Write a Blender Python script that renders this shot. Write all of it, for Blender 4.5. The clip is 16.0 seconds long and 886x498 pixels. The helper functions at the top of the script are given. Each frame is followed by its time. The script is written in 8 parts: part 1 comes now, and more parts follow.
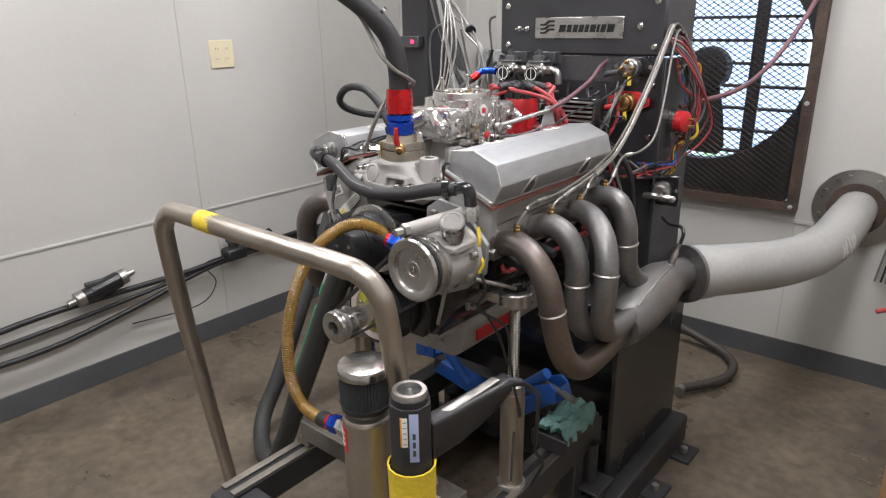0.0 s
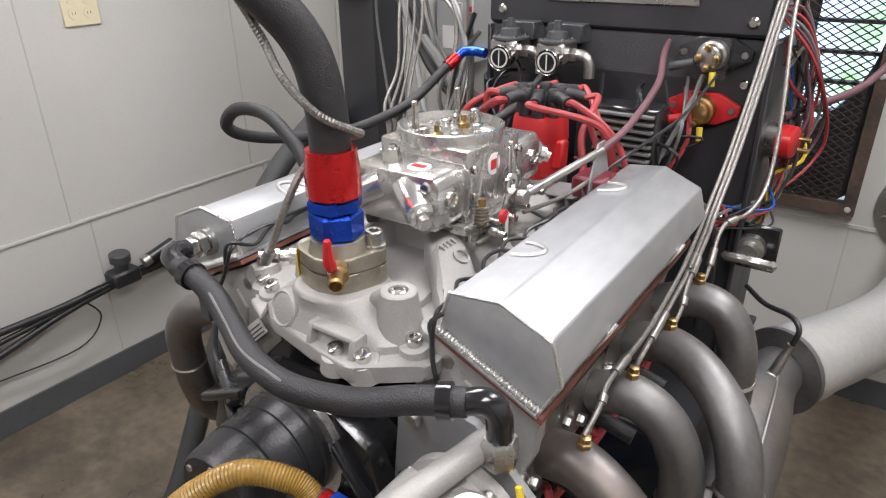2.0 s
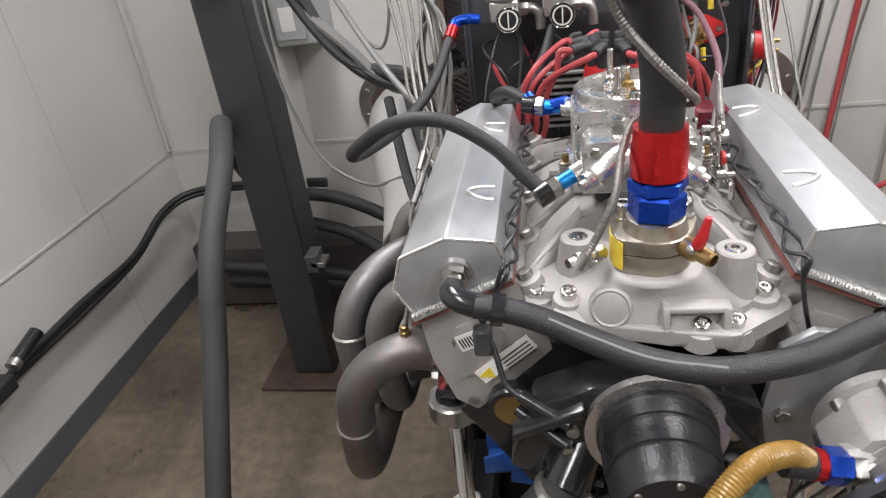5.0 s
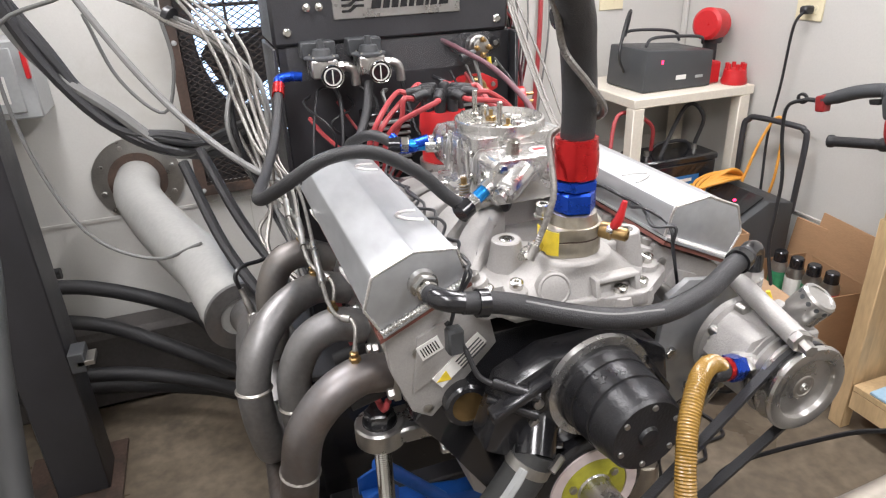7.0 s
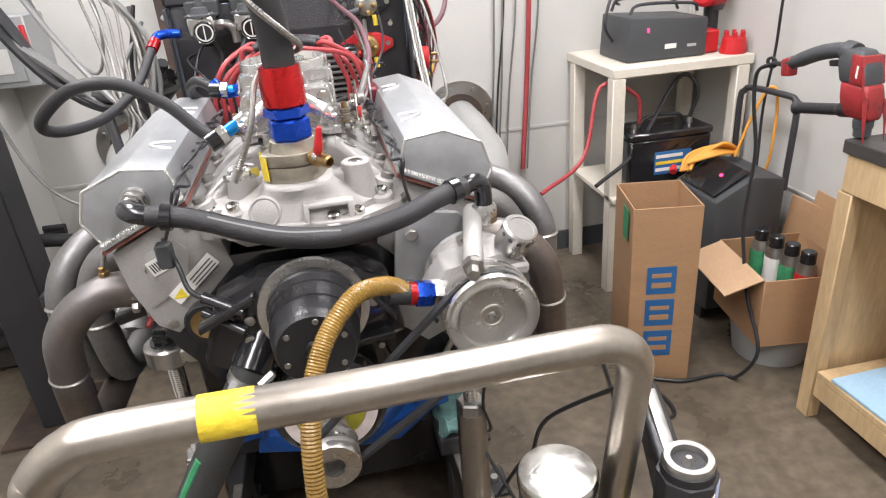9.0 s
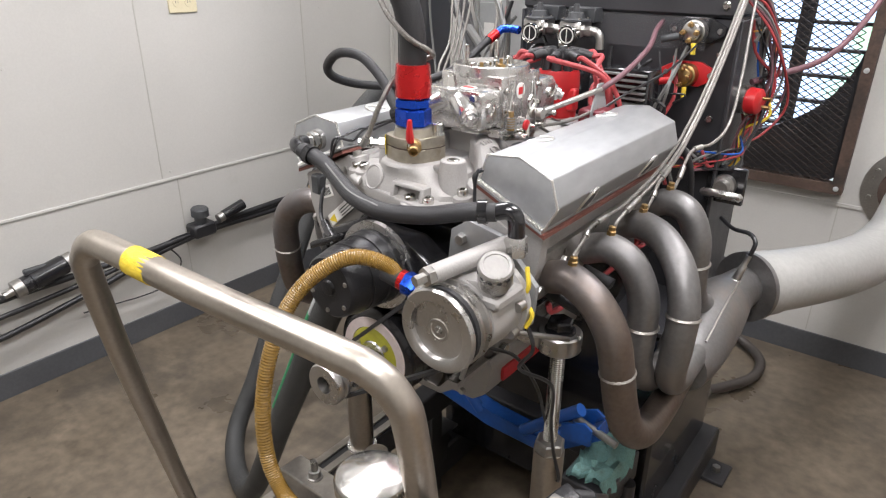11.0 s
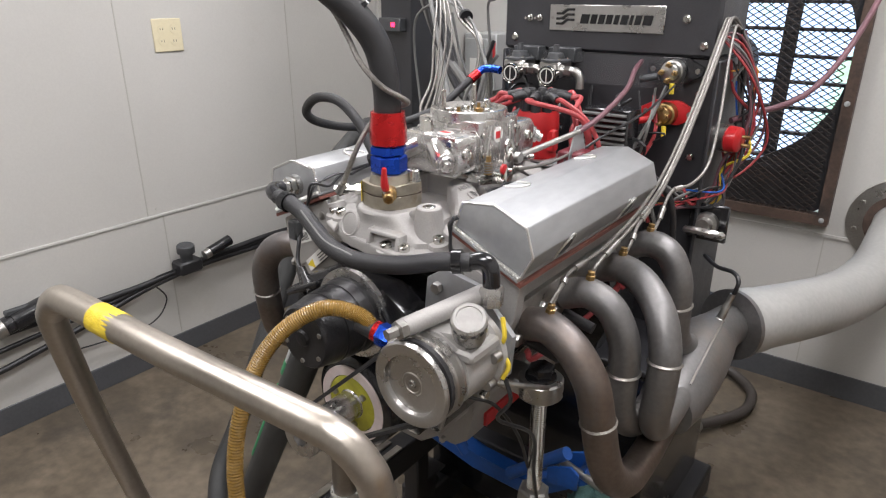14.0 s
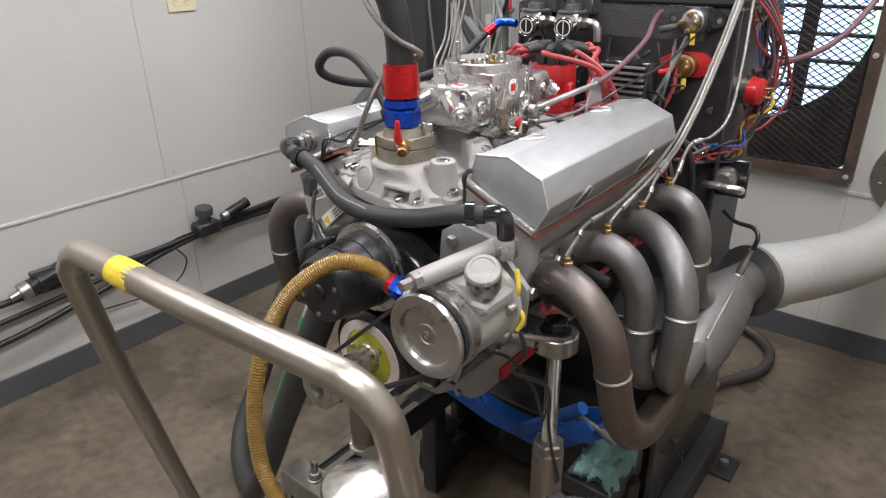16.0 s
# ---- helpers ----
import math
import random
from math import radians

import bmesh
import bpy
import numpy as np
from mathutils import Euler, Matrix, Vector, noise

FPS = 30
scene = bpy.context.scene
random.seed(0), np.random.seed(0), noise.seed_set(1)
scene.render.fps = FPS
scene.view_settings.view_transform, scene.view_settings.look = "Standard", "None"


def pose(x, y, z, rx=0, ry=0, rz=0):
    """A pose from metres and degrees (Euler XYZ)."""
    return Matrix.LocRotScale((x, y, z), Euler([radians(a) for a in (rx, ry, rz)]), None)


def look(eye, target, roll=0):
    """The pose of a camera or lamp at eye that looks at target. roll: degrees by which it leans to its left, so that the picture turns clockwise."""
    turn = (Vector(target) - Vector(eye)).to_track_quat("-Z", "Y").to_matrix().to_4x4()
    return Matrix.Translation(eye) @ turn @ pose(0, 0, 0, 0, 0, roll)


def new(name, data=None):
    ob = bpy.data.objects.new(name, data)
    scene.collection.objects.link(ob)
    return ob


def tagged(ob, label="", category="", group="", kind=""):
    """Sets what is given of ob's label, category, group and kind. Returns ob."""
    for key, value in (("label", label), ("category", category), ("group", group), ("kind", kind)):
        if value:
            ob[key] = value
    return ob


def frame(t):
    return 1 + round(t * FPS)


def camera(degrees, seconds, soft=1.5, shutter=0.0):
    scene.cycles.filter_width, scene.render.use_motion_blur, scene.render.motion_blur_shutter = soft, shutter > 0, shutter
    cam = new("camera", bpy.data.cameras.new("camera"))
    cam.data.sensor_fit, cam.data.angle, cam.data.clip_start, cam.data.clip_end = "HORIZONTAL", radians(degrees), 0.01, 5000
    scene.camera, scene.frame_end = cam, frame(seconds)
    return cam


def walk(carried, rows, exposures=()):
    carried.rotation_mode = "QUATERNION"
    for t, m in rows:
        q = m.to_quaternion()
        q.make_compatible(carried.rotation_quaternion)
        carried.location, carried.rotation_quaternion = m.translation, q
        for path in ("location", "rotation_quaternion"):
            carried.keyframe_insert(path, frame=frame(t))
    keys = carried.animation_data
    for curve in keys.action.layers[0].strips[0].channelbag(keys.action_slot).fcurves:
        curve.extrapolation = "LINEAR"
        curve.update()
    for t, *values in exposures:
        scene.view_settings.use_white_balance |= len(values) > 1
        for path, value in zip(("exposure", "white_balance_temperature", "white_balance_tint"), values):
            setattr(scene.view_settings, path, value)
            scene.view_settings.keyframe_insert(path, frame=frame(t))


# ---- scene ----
cam = camera(68.2, 16.0, soft=1.2)
PATH = [
    (0, (0.946, -0.973, 1.376), (-0.266, 0.48, 0.728), -0.8),
    (0.5, (0.839, -0.784, 1.362), (-0.444, 0.587, 0.674), -2.8),
    (1, (0.695, -0.682, 1.362), (-0.497, 0.734, 0.605), -2.1),
    (1.5, (0.52, -0.585, 1.388), (-0.494, 0.944, 0.591), -2.9),
    (2, (0.452, -0.428, 1.432), (-0.584, 1.059, 0.585), -0.6),
    (2.5, (0.417, -0.32, 1.43), (-0.669, 1.062, 0.476), -0.7),
    (3, (0.387, -0.275, 1.453), (-0.702, 1.088, 0.476), -0.2),
    (3.5, (0.355, -0.311, 1.46), (-0.686, 1.113, 0.518), -0.2),
    (4, (0.239, -0.482, 1.471), (-0.675, 1.023, 0.522), -5.8),
    (4.2, (0.178, -0.535, 1.471), (-0.664, 1.006, 0.513), -7.2),
    (6.3, (-0.37, -0.6, 1.494), (0.178, 1.136, 0.666), -1.6),
    (6.5, (-0.379, -0.605, 1.507), (0.22, 1.139, 0.733), -1.4),
    (7, (-0.383, -0.641, 1.465), (0.211, 1.072, 0.621), -2.4),
    (7.5, (-0.38, -0.664, 1.414), (0.267, 0.984, 0.483), -1.2),
    (8, (-0.359, -0.685, 1.378), (0.266, 0.892, 0.318), -3.5),
    (8.5, (-0.219, -0.777, 1.4), (0.31, 0.92, 0.482), -5.9),
    (8.7, (-0.105, -0.839, 1.386), (0.345, 0.908, 0.522), -5.9),
    (10.8, (0.635, -0.747, 1.366), (-0.361, 0.759, 0.505), 1.8),
    (11, (0.657, -0.741, 1.393), (-0.464, 0.706, 0.588), 0.5),
    (11.5, (0.669, -0.752, 1.45), (-0.545, 0.675, 0.75), 0.4),
    (12, (0.667, -0.739, 1.449), (-0.524, 0.723, 0.781), -1.5),
    (12.5, (0.663, -0.724, 1.44), (-0.507, 0.78, 0.83), -0.4),
    (13, (0.662, -0.719, 1.432), (-0.47, 0.804, 0.8), 0.7),
    (13.5, (0.663, -0.717, 1.429), (-0.477, 0.79, 0.772), 0.3),
    (14, (0.664, -0.707, 1.417), (-0.463, 0.775, 0.687), 0.1),
    (14.5, (0.671, -0.699, 1.4), (-0.446, 0.742, 0.577), -0.2),
    (15, (0.668, -0.707, 1.406), (-0.456, 0.722, 0.573), -0.4),
    (15.5, (0.668, -0.704, 1.401), (-0.473, 0.713, 0.571), -0.7),
    (16, (0.67, -0.707, 1.402), (-0.474, 0.708, 0.572), -0.9),
]
EXPOSURES = [(0, 0.36), (4.2, 0.38), (6.3, 0.68), (7.5, 0.82), (8.7, 0.93), (10.8, 0.72), (11.0, 0.68), (11.6, 0.42), (12.2, 0.37), (16, 0.36)]
walk(cam, [(t, look(eye, target, roll)) for t, eye, target, roll in PATH], exposures=EXPOSURES)

# ---- world and lights ----
world = bpy.data.worlds.new("world")
scene.world = world
world.use_nodes = True
wn = world.node_tree
sky = wn.nodes.new("ShaderNodeTexSky")
sky.sky_type = "NISHITA"
sky.sun_disc = False
sky.sun_elevation, sky.sun_rotation = radians(50), radians(20)
wn.links.new(sky.outputs[0], wn.nodes["Background"].inputs[0])
wn.nodes["Background"].inputs[1].default_value = 0.12
sun = new("sun", bpy.data.lights.new("sun", "SUN"))
sun.data.energy, sun.data.angle, sun.data.color = 2.0, radians(0.5), (1.0, 0.95, 0.88)
sun.matrix_world = look((0.6, 6.0, 9.0), (0, 0, 0))
scene.view_settings.exposure = 0.0
LAMP_POWER, LAMP_COLOUR = 23.5, (1.0, 0.975, 1.0)


def strip_lamp(x, y):
    la = bpy.data.lights.new("fluorescent_light", "AREA")
    la.shape, la.size, la.size_y, la.energy, la.color = "RECTANGLE", 0.36, 1.2, LAMP_POWER, LAMP_COLOUR
    ob = new("fluorescent_light", la)
    ob.matrix_world = Matrix.Translation((x, y, 2.53))
    return ob


# overhead lamps, never in view; four assumed at these places
for lx, ly in ((-0.75, 0.75), (0.75, 0.75), (-0.75, -1.0), (0.75, -1.0)):
    strip_lamp(lx, ly)


# ---- materials ----
def mat(name, base, rough=0.5, metal=0.0, var=0.12, scale=6.0, grain=90.0, bump=0.02, dark=None, spot=0.0, rvar=0.1, stretch=(1, 1, 1), coat=0.0, trans=0.0, alpha=1.0):
    """base colour with large patches, fine grain and relief; dark: a second colour in patches of share spot."""
    m = bpy.data.materials.new(name)
    m.use_nodes = True
    nt = m.node_tree
    n, l = nt.nodes, nt.links
    b = n["Principled BSDF"]
    tc = n.new("ShaderNodeTexCoord")
    mp = n.new("ShaderNodeMapping")
    mp.inputs["Scale"].default_value = stretch
    l.new(tc.outputs["Object"], mp.inputs[0])
    big = n.new("ShaderNodeTexNoise")
    big.inputs["Scale"].default_value, big.inputs["Detail"].default_value, big.inputs["Roughness"].default_value = scale, 5, 0.62
    fine = n.new("ShaderNodeTexNoise")
    fine.inputs["Scale"].default_value, fine.inputs["Detail"].default_value = grain, 3
    for t in (big, fine):
        l.new(mp.outputs[0], t.inputs["Vector"])
    rmp = n.new("ShaderNodeMapRange")
    rmp.inputs[1].default_value, rmp.inputs[2].default_value = 0.3, 0.7
    rmp.inputs[3].default_value, rmp.inputs[4].default_value = 1 - var, 1 + var * 0.6
    l.new(big.outputs[0], rmp.inputs[0])
    gmp = n.new("ShaderNodeMapRange")
    gmp.inputs[1].default_value, gmp.inputs[2].default_value = 0.3, 0.7
    gmp.inputs[3].default_value, gmp.inputs[4].default_value = 1 - var * 0.6, 1 + var * 0.4
    l.new(fine.outputs[0], gmp.inputs[0])
    mul = n.new("ShaderNodeMath")
    mul.operation = "MULTIPLY"
    l.new(rmp.outputs[0], mul.inputs[0])
    l.new(gmp.outputs[0], mul.inputs[1])
    mix = n.new("ShaderNodeMix")
    mix.data_type, mix.blend_type = "RGBA", "MULTIPLY"
    mix.inputs[0].default_value = 1.0
    mix.inputs[6].default_value = (*base, 1)
    l.new(mul.outputs[0], mix.inputs[7])
    out = mix.outputs[2]
    if dark:
        patch = n.new("ShaderNodeTexNoise")
        patch.inputs["Scale"].default_value, patch.inputs["Detail"].default_value, patch.inputs["Roughness"].default_value = scale * 0.6, 8, 0.7
        l.new(mp.outputs[0], patch.inputs["Vector"])
        pr = n.new("ShaderNodeMapRange")
        pr.inputs[1].default_value, pr.inputs[2].default_value = 0.62 - spot * 0.3, 0.72 - spot * 0.1
        l.new(patch.outputs[0], pr.inputs[0])
        mx = n.new("ShaderNodeMix")
        mx.data_type = "RGBA"
        l.new(pr.outputs[0], mx.inputs[0])
        l.new(out, mx.inputs[6])
        mx.inputs[7].default_value = (*dark, 1)
        out = mx.outputs[2]
    l.new(out, b.inputs["Base Color"])
    rr = n.new("ShaderNodeMapRange")
    rr.inputs[1].default_value, rr.inputs[2].default_value = 0.3, 0.7
    rr.inputs[3].default_value, rr.inputs[4].default_value = max(0.03, rough - rvar), min(1, rough + rvar)
    l.new(big.outputs[0], rr.inputs[0])
    l.new(rr.outputs[0], b.inputs["Roughness"])
    b.inputs["Metallic"].default_value = metal
    b.inputs["Coat Weight"].default_value = coat
    b.inputs["Transmission Weight"].default_value = trans
    b.inputs["Alpha"].default_value = alpha
    if bump:
        bp = n.new("ShaderNodeBump")
        bp.inputs["Strength"].default_value, bp.inputs["Distance"].default_value = min(1.0, bump * 10), 0.002
        l.new(fine.outputs[0], bp.inputs["Height"])
        l.new(bp.outputs[0], b.inputs["Normal"])
    return m


def glow(name, colour, strength):
    m = bpy.data.materials.new(name)
    m.use_nodes = True
    b = m.node_tree.nodes["Principled BSDF"]
    b.inputs["Base Color"].default_value = (*colour, 1)
    b.inputs["Emission Color"].default_value = (*colour, 1)
    b.inputs["Emission Strength"].default_value = strength
    return m


def ribbed(name, c0, c1, pitch, rough, metal, axis="z"):
    """A material with fine alternate rings, for woven and corrugated lines."""
    m = mat(name, c0, rough, metal, grain=400)
    nt = m.node_tree
    b = nt.nodes["Principled BSDF"]
    w = nt.nodes.new("ShaderNodeTexNoise")
    w.inputs["Scale"].default_value, w.inputs["Detail"].default_value = 1.2 / pitch, 1
    tc = nt.nodes.new("ShaderNodeTexCoord")
    nt.links.new(tc.outputs["Object"], w.inputs["Vector"])
    cr = nt.nodes.new("ShaderNodeMix")
    cr.data_type = "RGBA"
    cr.inputs[6].default_value, cr.inputs[7].default_value = (*c0, 1), (*c1, 1)
    nt.links.new(w.outputs[0], cr.inputs[0])
    nt.links.new(cr.outputs[2], b.inputs["Base Color"])
    return m


WALL = mat("wall_paint", (0.545, 0.535, 0.507), 0.42, var=0.045, scale=1.6, grain=160, bump=0.012, rvar=0.08, dark=(0.485, 0.472, 0.434), spot=0.05)
CEIL = mat("ceiling_paint", (0.80, 0.79, 0.75), 0.8, var=0.03, scale=2)
CONCRETE = mat("sealed_concrete", (0.150, 0.122, 0.089), 0.36, var=0.42, scale=2.6, grain=26, bump=0.02, dark=(0.055, 0.047, 0.038), spot=0.38, rvar=0.17)
RUBBER_BASE = mat("grey_rubber", (0.085, 0.088, 0.095), 0.5, var=0.15, scale=5)
CAST = mat("cast_aluminium", (0.41, 0.397, 0.382), 0.64, 0.55, var=0.10, scale=14, grain=420, bump=0.022, dark=(0.40, 0.37, 0.33), spot=0.08)
SHEET = mat("welded_sheet_aluminium", (0.385, 0.394, 0.402), 0.47, 0.66, var=0.13, scale=5, grain=60, bump=0.004, rvar=0.13, stretch=(1, 0.35, 1))
WELD = mat("weld_bead", (0.78, 0.77, 0.75), 0.32, 0.95, var=0.1, grain=500, bump=0.06)
MACHINED = mat("machined_aluminium", (0.50, 0.49, 0.475), 0.30, 0.95, var=0.08, scale=20, grain=240, bump=0.012)
POLISHED = mat("bright_zinc_casting", (0.62, 0.61, 0.595), 0.26, 0.9, var=0.08, scale=24, grain=300, bump=0.006, rvar=0.06)
CHROME = mat("bright_plated_steel", (0.60, 0.59, 0.56), 0.20, 1.0, var=0.05, scale=30)
STEEL = mat("dull_steel", (0.42, 0.41, 0.39), 0.34, 0.95, var=0.15, scale=18, grain=200, bump=0.02)
BLACK = mat("black_gloss_enamel", (0.014, 0.014, 0.016), 0.20, var=0.2, scale=8, coat=0.3, rvar=0.1)
SATIN = mat("black_powder_coat", (0.034, 0.034, 0.038), 0.42, var=0.2, scale=8, grain=500, bump=0.025, rvar=0.08)
PUMP_BLACK = mat("black_cast_paint", (0.013, 0.013, 0.015), 0.34, var=0.25, scale=12, grain=300, bump=0.03, rvar=0.1)
RUST = mat("rusty_brown_steel", (0.085, 0.055, 0.042), 0.62, 0.1, var=0.35, scale=9, bump=0.04, dark=(0.03, 0.025, 0.022), spot=0.4)
HOSE = mat("black_rubber_hose", (0.021, 0.021, 0.023), 0.48, var=0.15, scale=10, grain=600, bump=0.05)
GREYHOSE = mat("cloth_wrapped_grey_hose", (0.042, 0.043, 0.043), 0.55, var=0.15, scale=14, grain=700, bump=0.06)
WIRE = mat("black_wire", (0.02, 0.02, 0.022), 0.4)
GREYWIRE = ribbed("braided_steel_line", (0.33, 0.315, 0.29), (0.11, 0.10, 0.095), 0.004, 0.42, 0.6)
GREYPLASTIC = mat("grey_cable", (0.17, 0.17, 0.165), 0.5, var=0.1)
HEADER = mat("heat_stained_steel", (0.185, 0.150, 0.128), 0.46, 0.85, var=0.22, scale=7, grain=120, bump=0.015, dark=(0.185, 0.18, 0.185), spot=0.6, rvar=0.1)
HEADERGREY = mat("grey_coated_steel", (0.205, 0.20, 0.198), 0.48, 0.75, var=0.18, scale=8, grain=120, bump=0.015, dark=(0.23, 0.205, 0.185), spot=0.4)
HEADWELD = mat("header_weld", (0.42, 0.40, 0.37), 0.35, 0.95, var=0.2, grain=400, bump=0.05)
DUCT = mat("grey_galvanised_duct", (0.44, 0.44, 0.425), 0.50, 0.25, var=0.10, scale=5, grain=90, bump=0.02, dark=(0.48, 0.48, 0.46), spot=0.12)
BARE = mat("bare_steel_tube", (0.44, 0.40, 0.35), 0.36, 0.95, var=0.10, scale=7, grain=160, bump=0.01, dark=(0.36, 0.32, 0.28), spot=0.2)
BAREFLAT = mat("bare_mill_steel", (0.36, 0.335, 0.30), 0.40, 0.9, var=0.15, scale=9, bump=0.02, dark=(0.2, 0.18, 0.16), spot=0.3)
RED_ANO = mat("red_anodised", (0.55, 0.020, 0.022), 0.25, 0.75, var=0.1, scale=20, dark=(0.6, 0.35, 0.33), spot=0.03)
BLUE_ANO = mat("blue_anodised", (0.012, 0.07, 0.50), 0.25, 0.75, var=0.1, scale=20)
CYAN_ANO = mat("light_blue_anodised", (0.02, 0.28, 0.72), 0.25, 0.7, var=0.1)
RED_PLASTIC = mat("red_plastic", (0.50, 0.018, 0.022), 0.35, var=0.08, scale=15)
RED_WIRE = mat("red_silicone_wire", (0.36, 0.045, 0.05), 0.45, var=0.2, scale=20)
PINK_WIRE = mat("faded_maroon_cable", (0.135, 0.062, 0.075), 0.5, var=0.15)
YELLOW = mat("yellow_tape", (0.72, 0.54, 0.04), 0.5, var=0.1, scale=30, grain=120, bump=0.08)
YELLOW_PAINT = mat("yellow_green_paint", (0.42, 0.40, 0.04), 0.45, var=0.2, scale=20)
AMBER = mat("amber_vinyl_hose", (0.25, 0.145, 0.030), 0.26, var=0.2, scale=30, grain=300, bump=0.04, coat=0.3)
GOLD = mat("gold_plated_block", (0.41, 0.375, 0.31), 0.40, 0.9, var=0.15, scale=40, dark=(0.3, 0.25, 0.18), spot=0.25)
BRASS = mat("brass", (0.40, 0.27, 0.12), 0.36, 0.95, var=0.12, scale=40)
GASKET = mat("brown_gasket", (0.17, 0.06, 0.045), 0.6, var=0.2, scale=40)
WHITE_PLASTIC = mat("white_label", (0.74, 0.73, 0.70), 0.45, var=0.04)
IVORY = mat("ivory_plastic", (0.70, 0.63, 0.44), 0.4, var=0.04)
BLACKPLASTIC = mat("black_moulded_plastic", (0.022, 0.022, 0.024), 0.38, var=0.15, grain=400, bump=0.03)
DARKGREY = mat("dark_grey_plastic", (0.055, 0.058, 0.062), 0.5, var=0.12, grain=400, bump=0.04)
MIDGREY = mat("grey_painted_metal", (0.36, 0.37, 0.37), 0.45, var=0.08)
BLUE_PAINT = mat("blue_enamel", (0.012, 0.085, 0.36), 0.35, var=0.15, scale=12, dark=(0.04, 0.04, 0.05), spot=0.08)
BUCKET_BLUE = mat("blue_plastic", (0.02, 0.22, 0.52), 0.4, var=0.06)
TEAL = mat("teal_shop_cloth", (0.15, 0.29, 0.27), 0.85, var=0.3, scale=20, grain=300, bump=0.2, dark=(0.07, 0.10, 0.09), spot=0.3)
WOOD = mat("pine_wood", (0.55, 0.39, 0.215), 0.5, var=0.18, scale=4, grain=30, bump=0.03, stretch=(3, 3, 0.6))
WOODTOP = mat("dark_worktop", (0.05, 0.047, 0.045), 0.45, var=0.3, scale=10)
SHELFTOP = mat("cream_painted_wood", (0.68, 0.63, 0.54), 0.5, var=0.08, scale=6)
CARD = mat("corrugated_cardboard", (0.40, 0.235, 0.125), 0.75, var=0.1, scale=5, grain=70, bump=0.04, stretch=(1, 1, 4))
CARDIN = mat("cardboard_inside", (0.46, 0.30, 0.18), 0.8, var=0.08, scale=5)
PRINT_BLUE = mat("blue_print", (0.02, 0.12, 0.32), 0.6)
GREEN_MARK = mat("green_stripe", (0.045, 0.27, 0.12), 0.6, var=0.25, scale=40)
DRILL_RED = mat("worn_red_plastic", (0.30, 0.022, 0.024), 0.42, var=0.2, scale=18, grain=160, bump=0.03, dark=(0.10, 0.02, 0.02), spot=0.2)
ORANGE = mat("orange_cable", (0.72, 0.33, 0.05), 0.45)
WHITE_SCREEN = mat("white_pulley_face", (0.72, 0.62, 0.60), 0.5, var=0.1, scale=30)
ACRYLIC = mat("smoked_acrylic", (0.25, 0.25, 0.26), 0.08, var=0.02, trans=0.0, alpha=0.09)
LENS = mat("gauge_face", (0.62, 0.62, 0.58), 0.3, var=0.05)
LED = glow("red_led_digits", (1.0, 0.02, 0.08), 4.0)
PAPER = mat("printed_paper", (0.35, 0.52, 0.66), 0.6, var=0.1)


# ---- shape helpers ----
def smooth_path(pts, n=6):
    p = [Vector(q) for q in pts]
    if len(p) < 3:
        return p
    p = [2 * p[0] - p[1]] + p + [2 * p[-1] - p[-2]]
    out = []
    for i in range(1, len(p) - 2):
        a, b, c, d = p[i - 1:i + 3]
        for k in range(n):
            t = k / n
            out.append(0.5 * (2 * b + (c - a) * t + (2 * a - 5 * b + 4 * c - d) * t * t + (3 * b - a - 3 * c + d) * t ** 3))
    return out + [p[-2]]


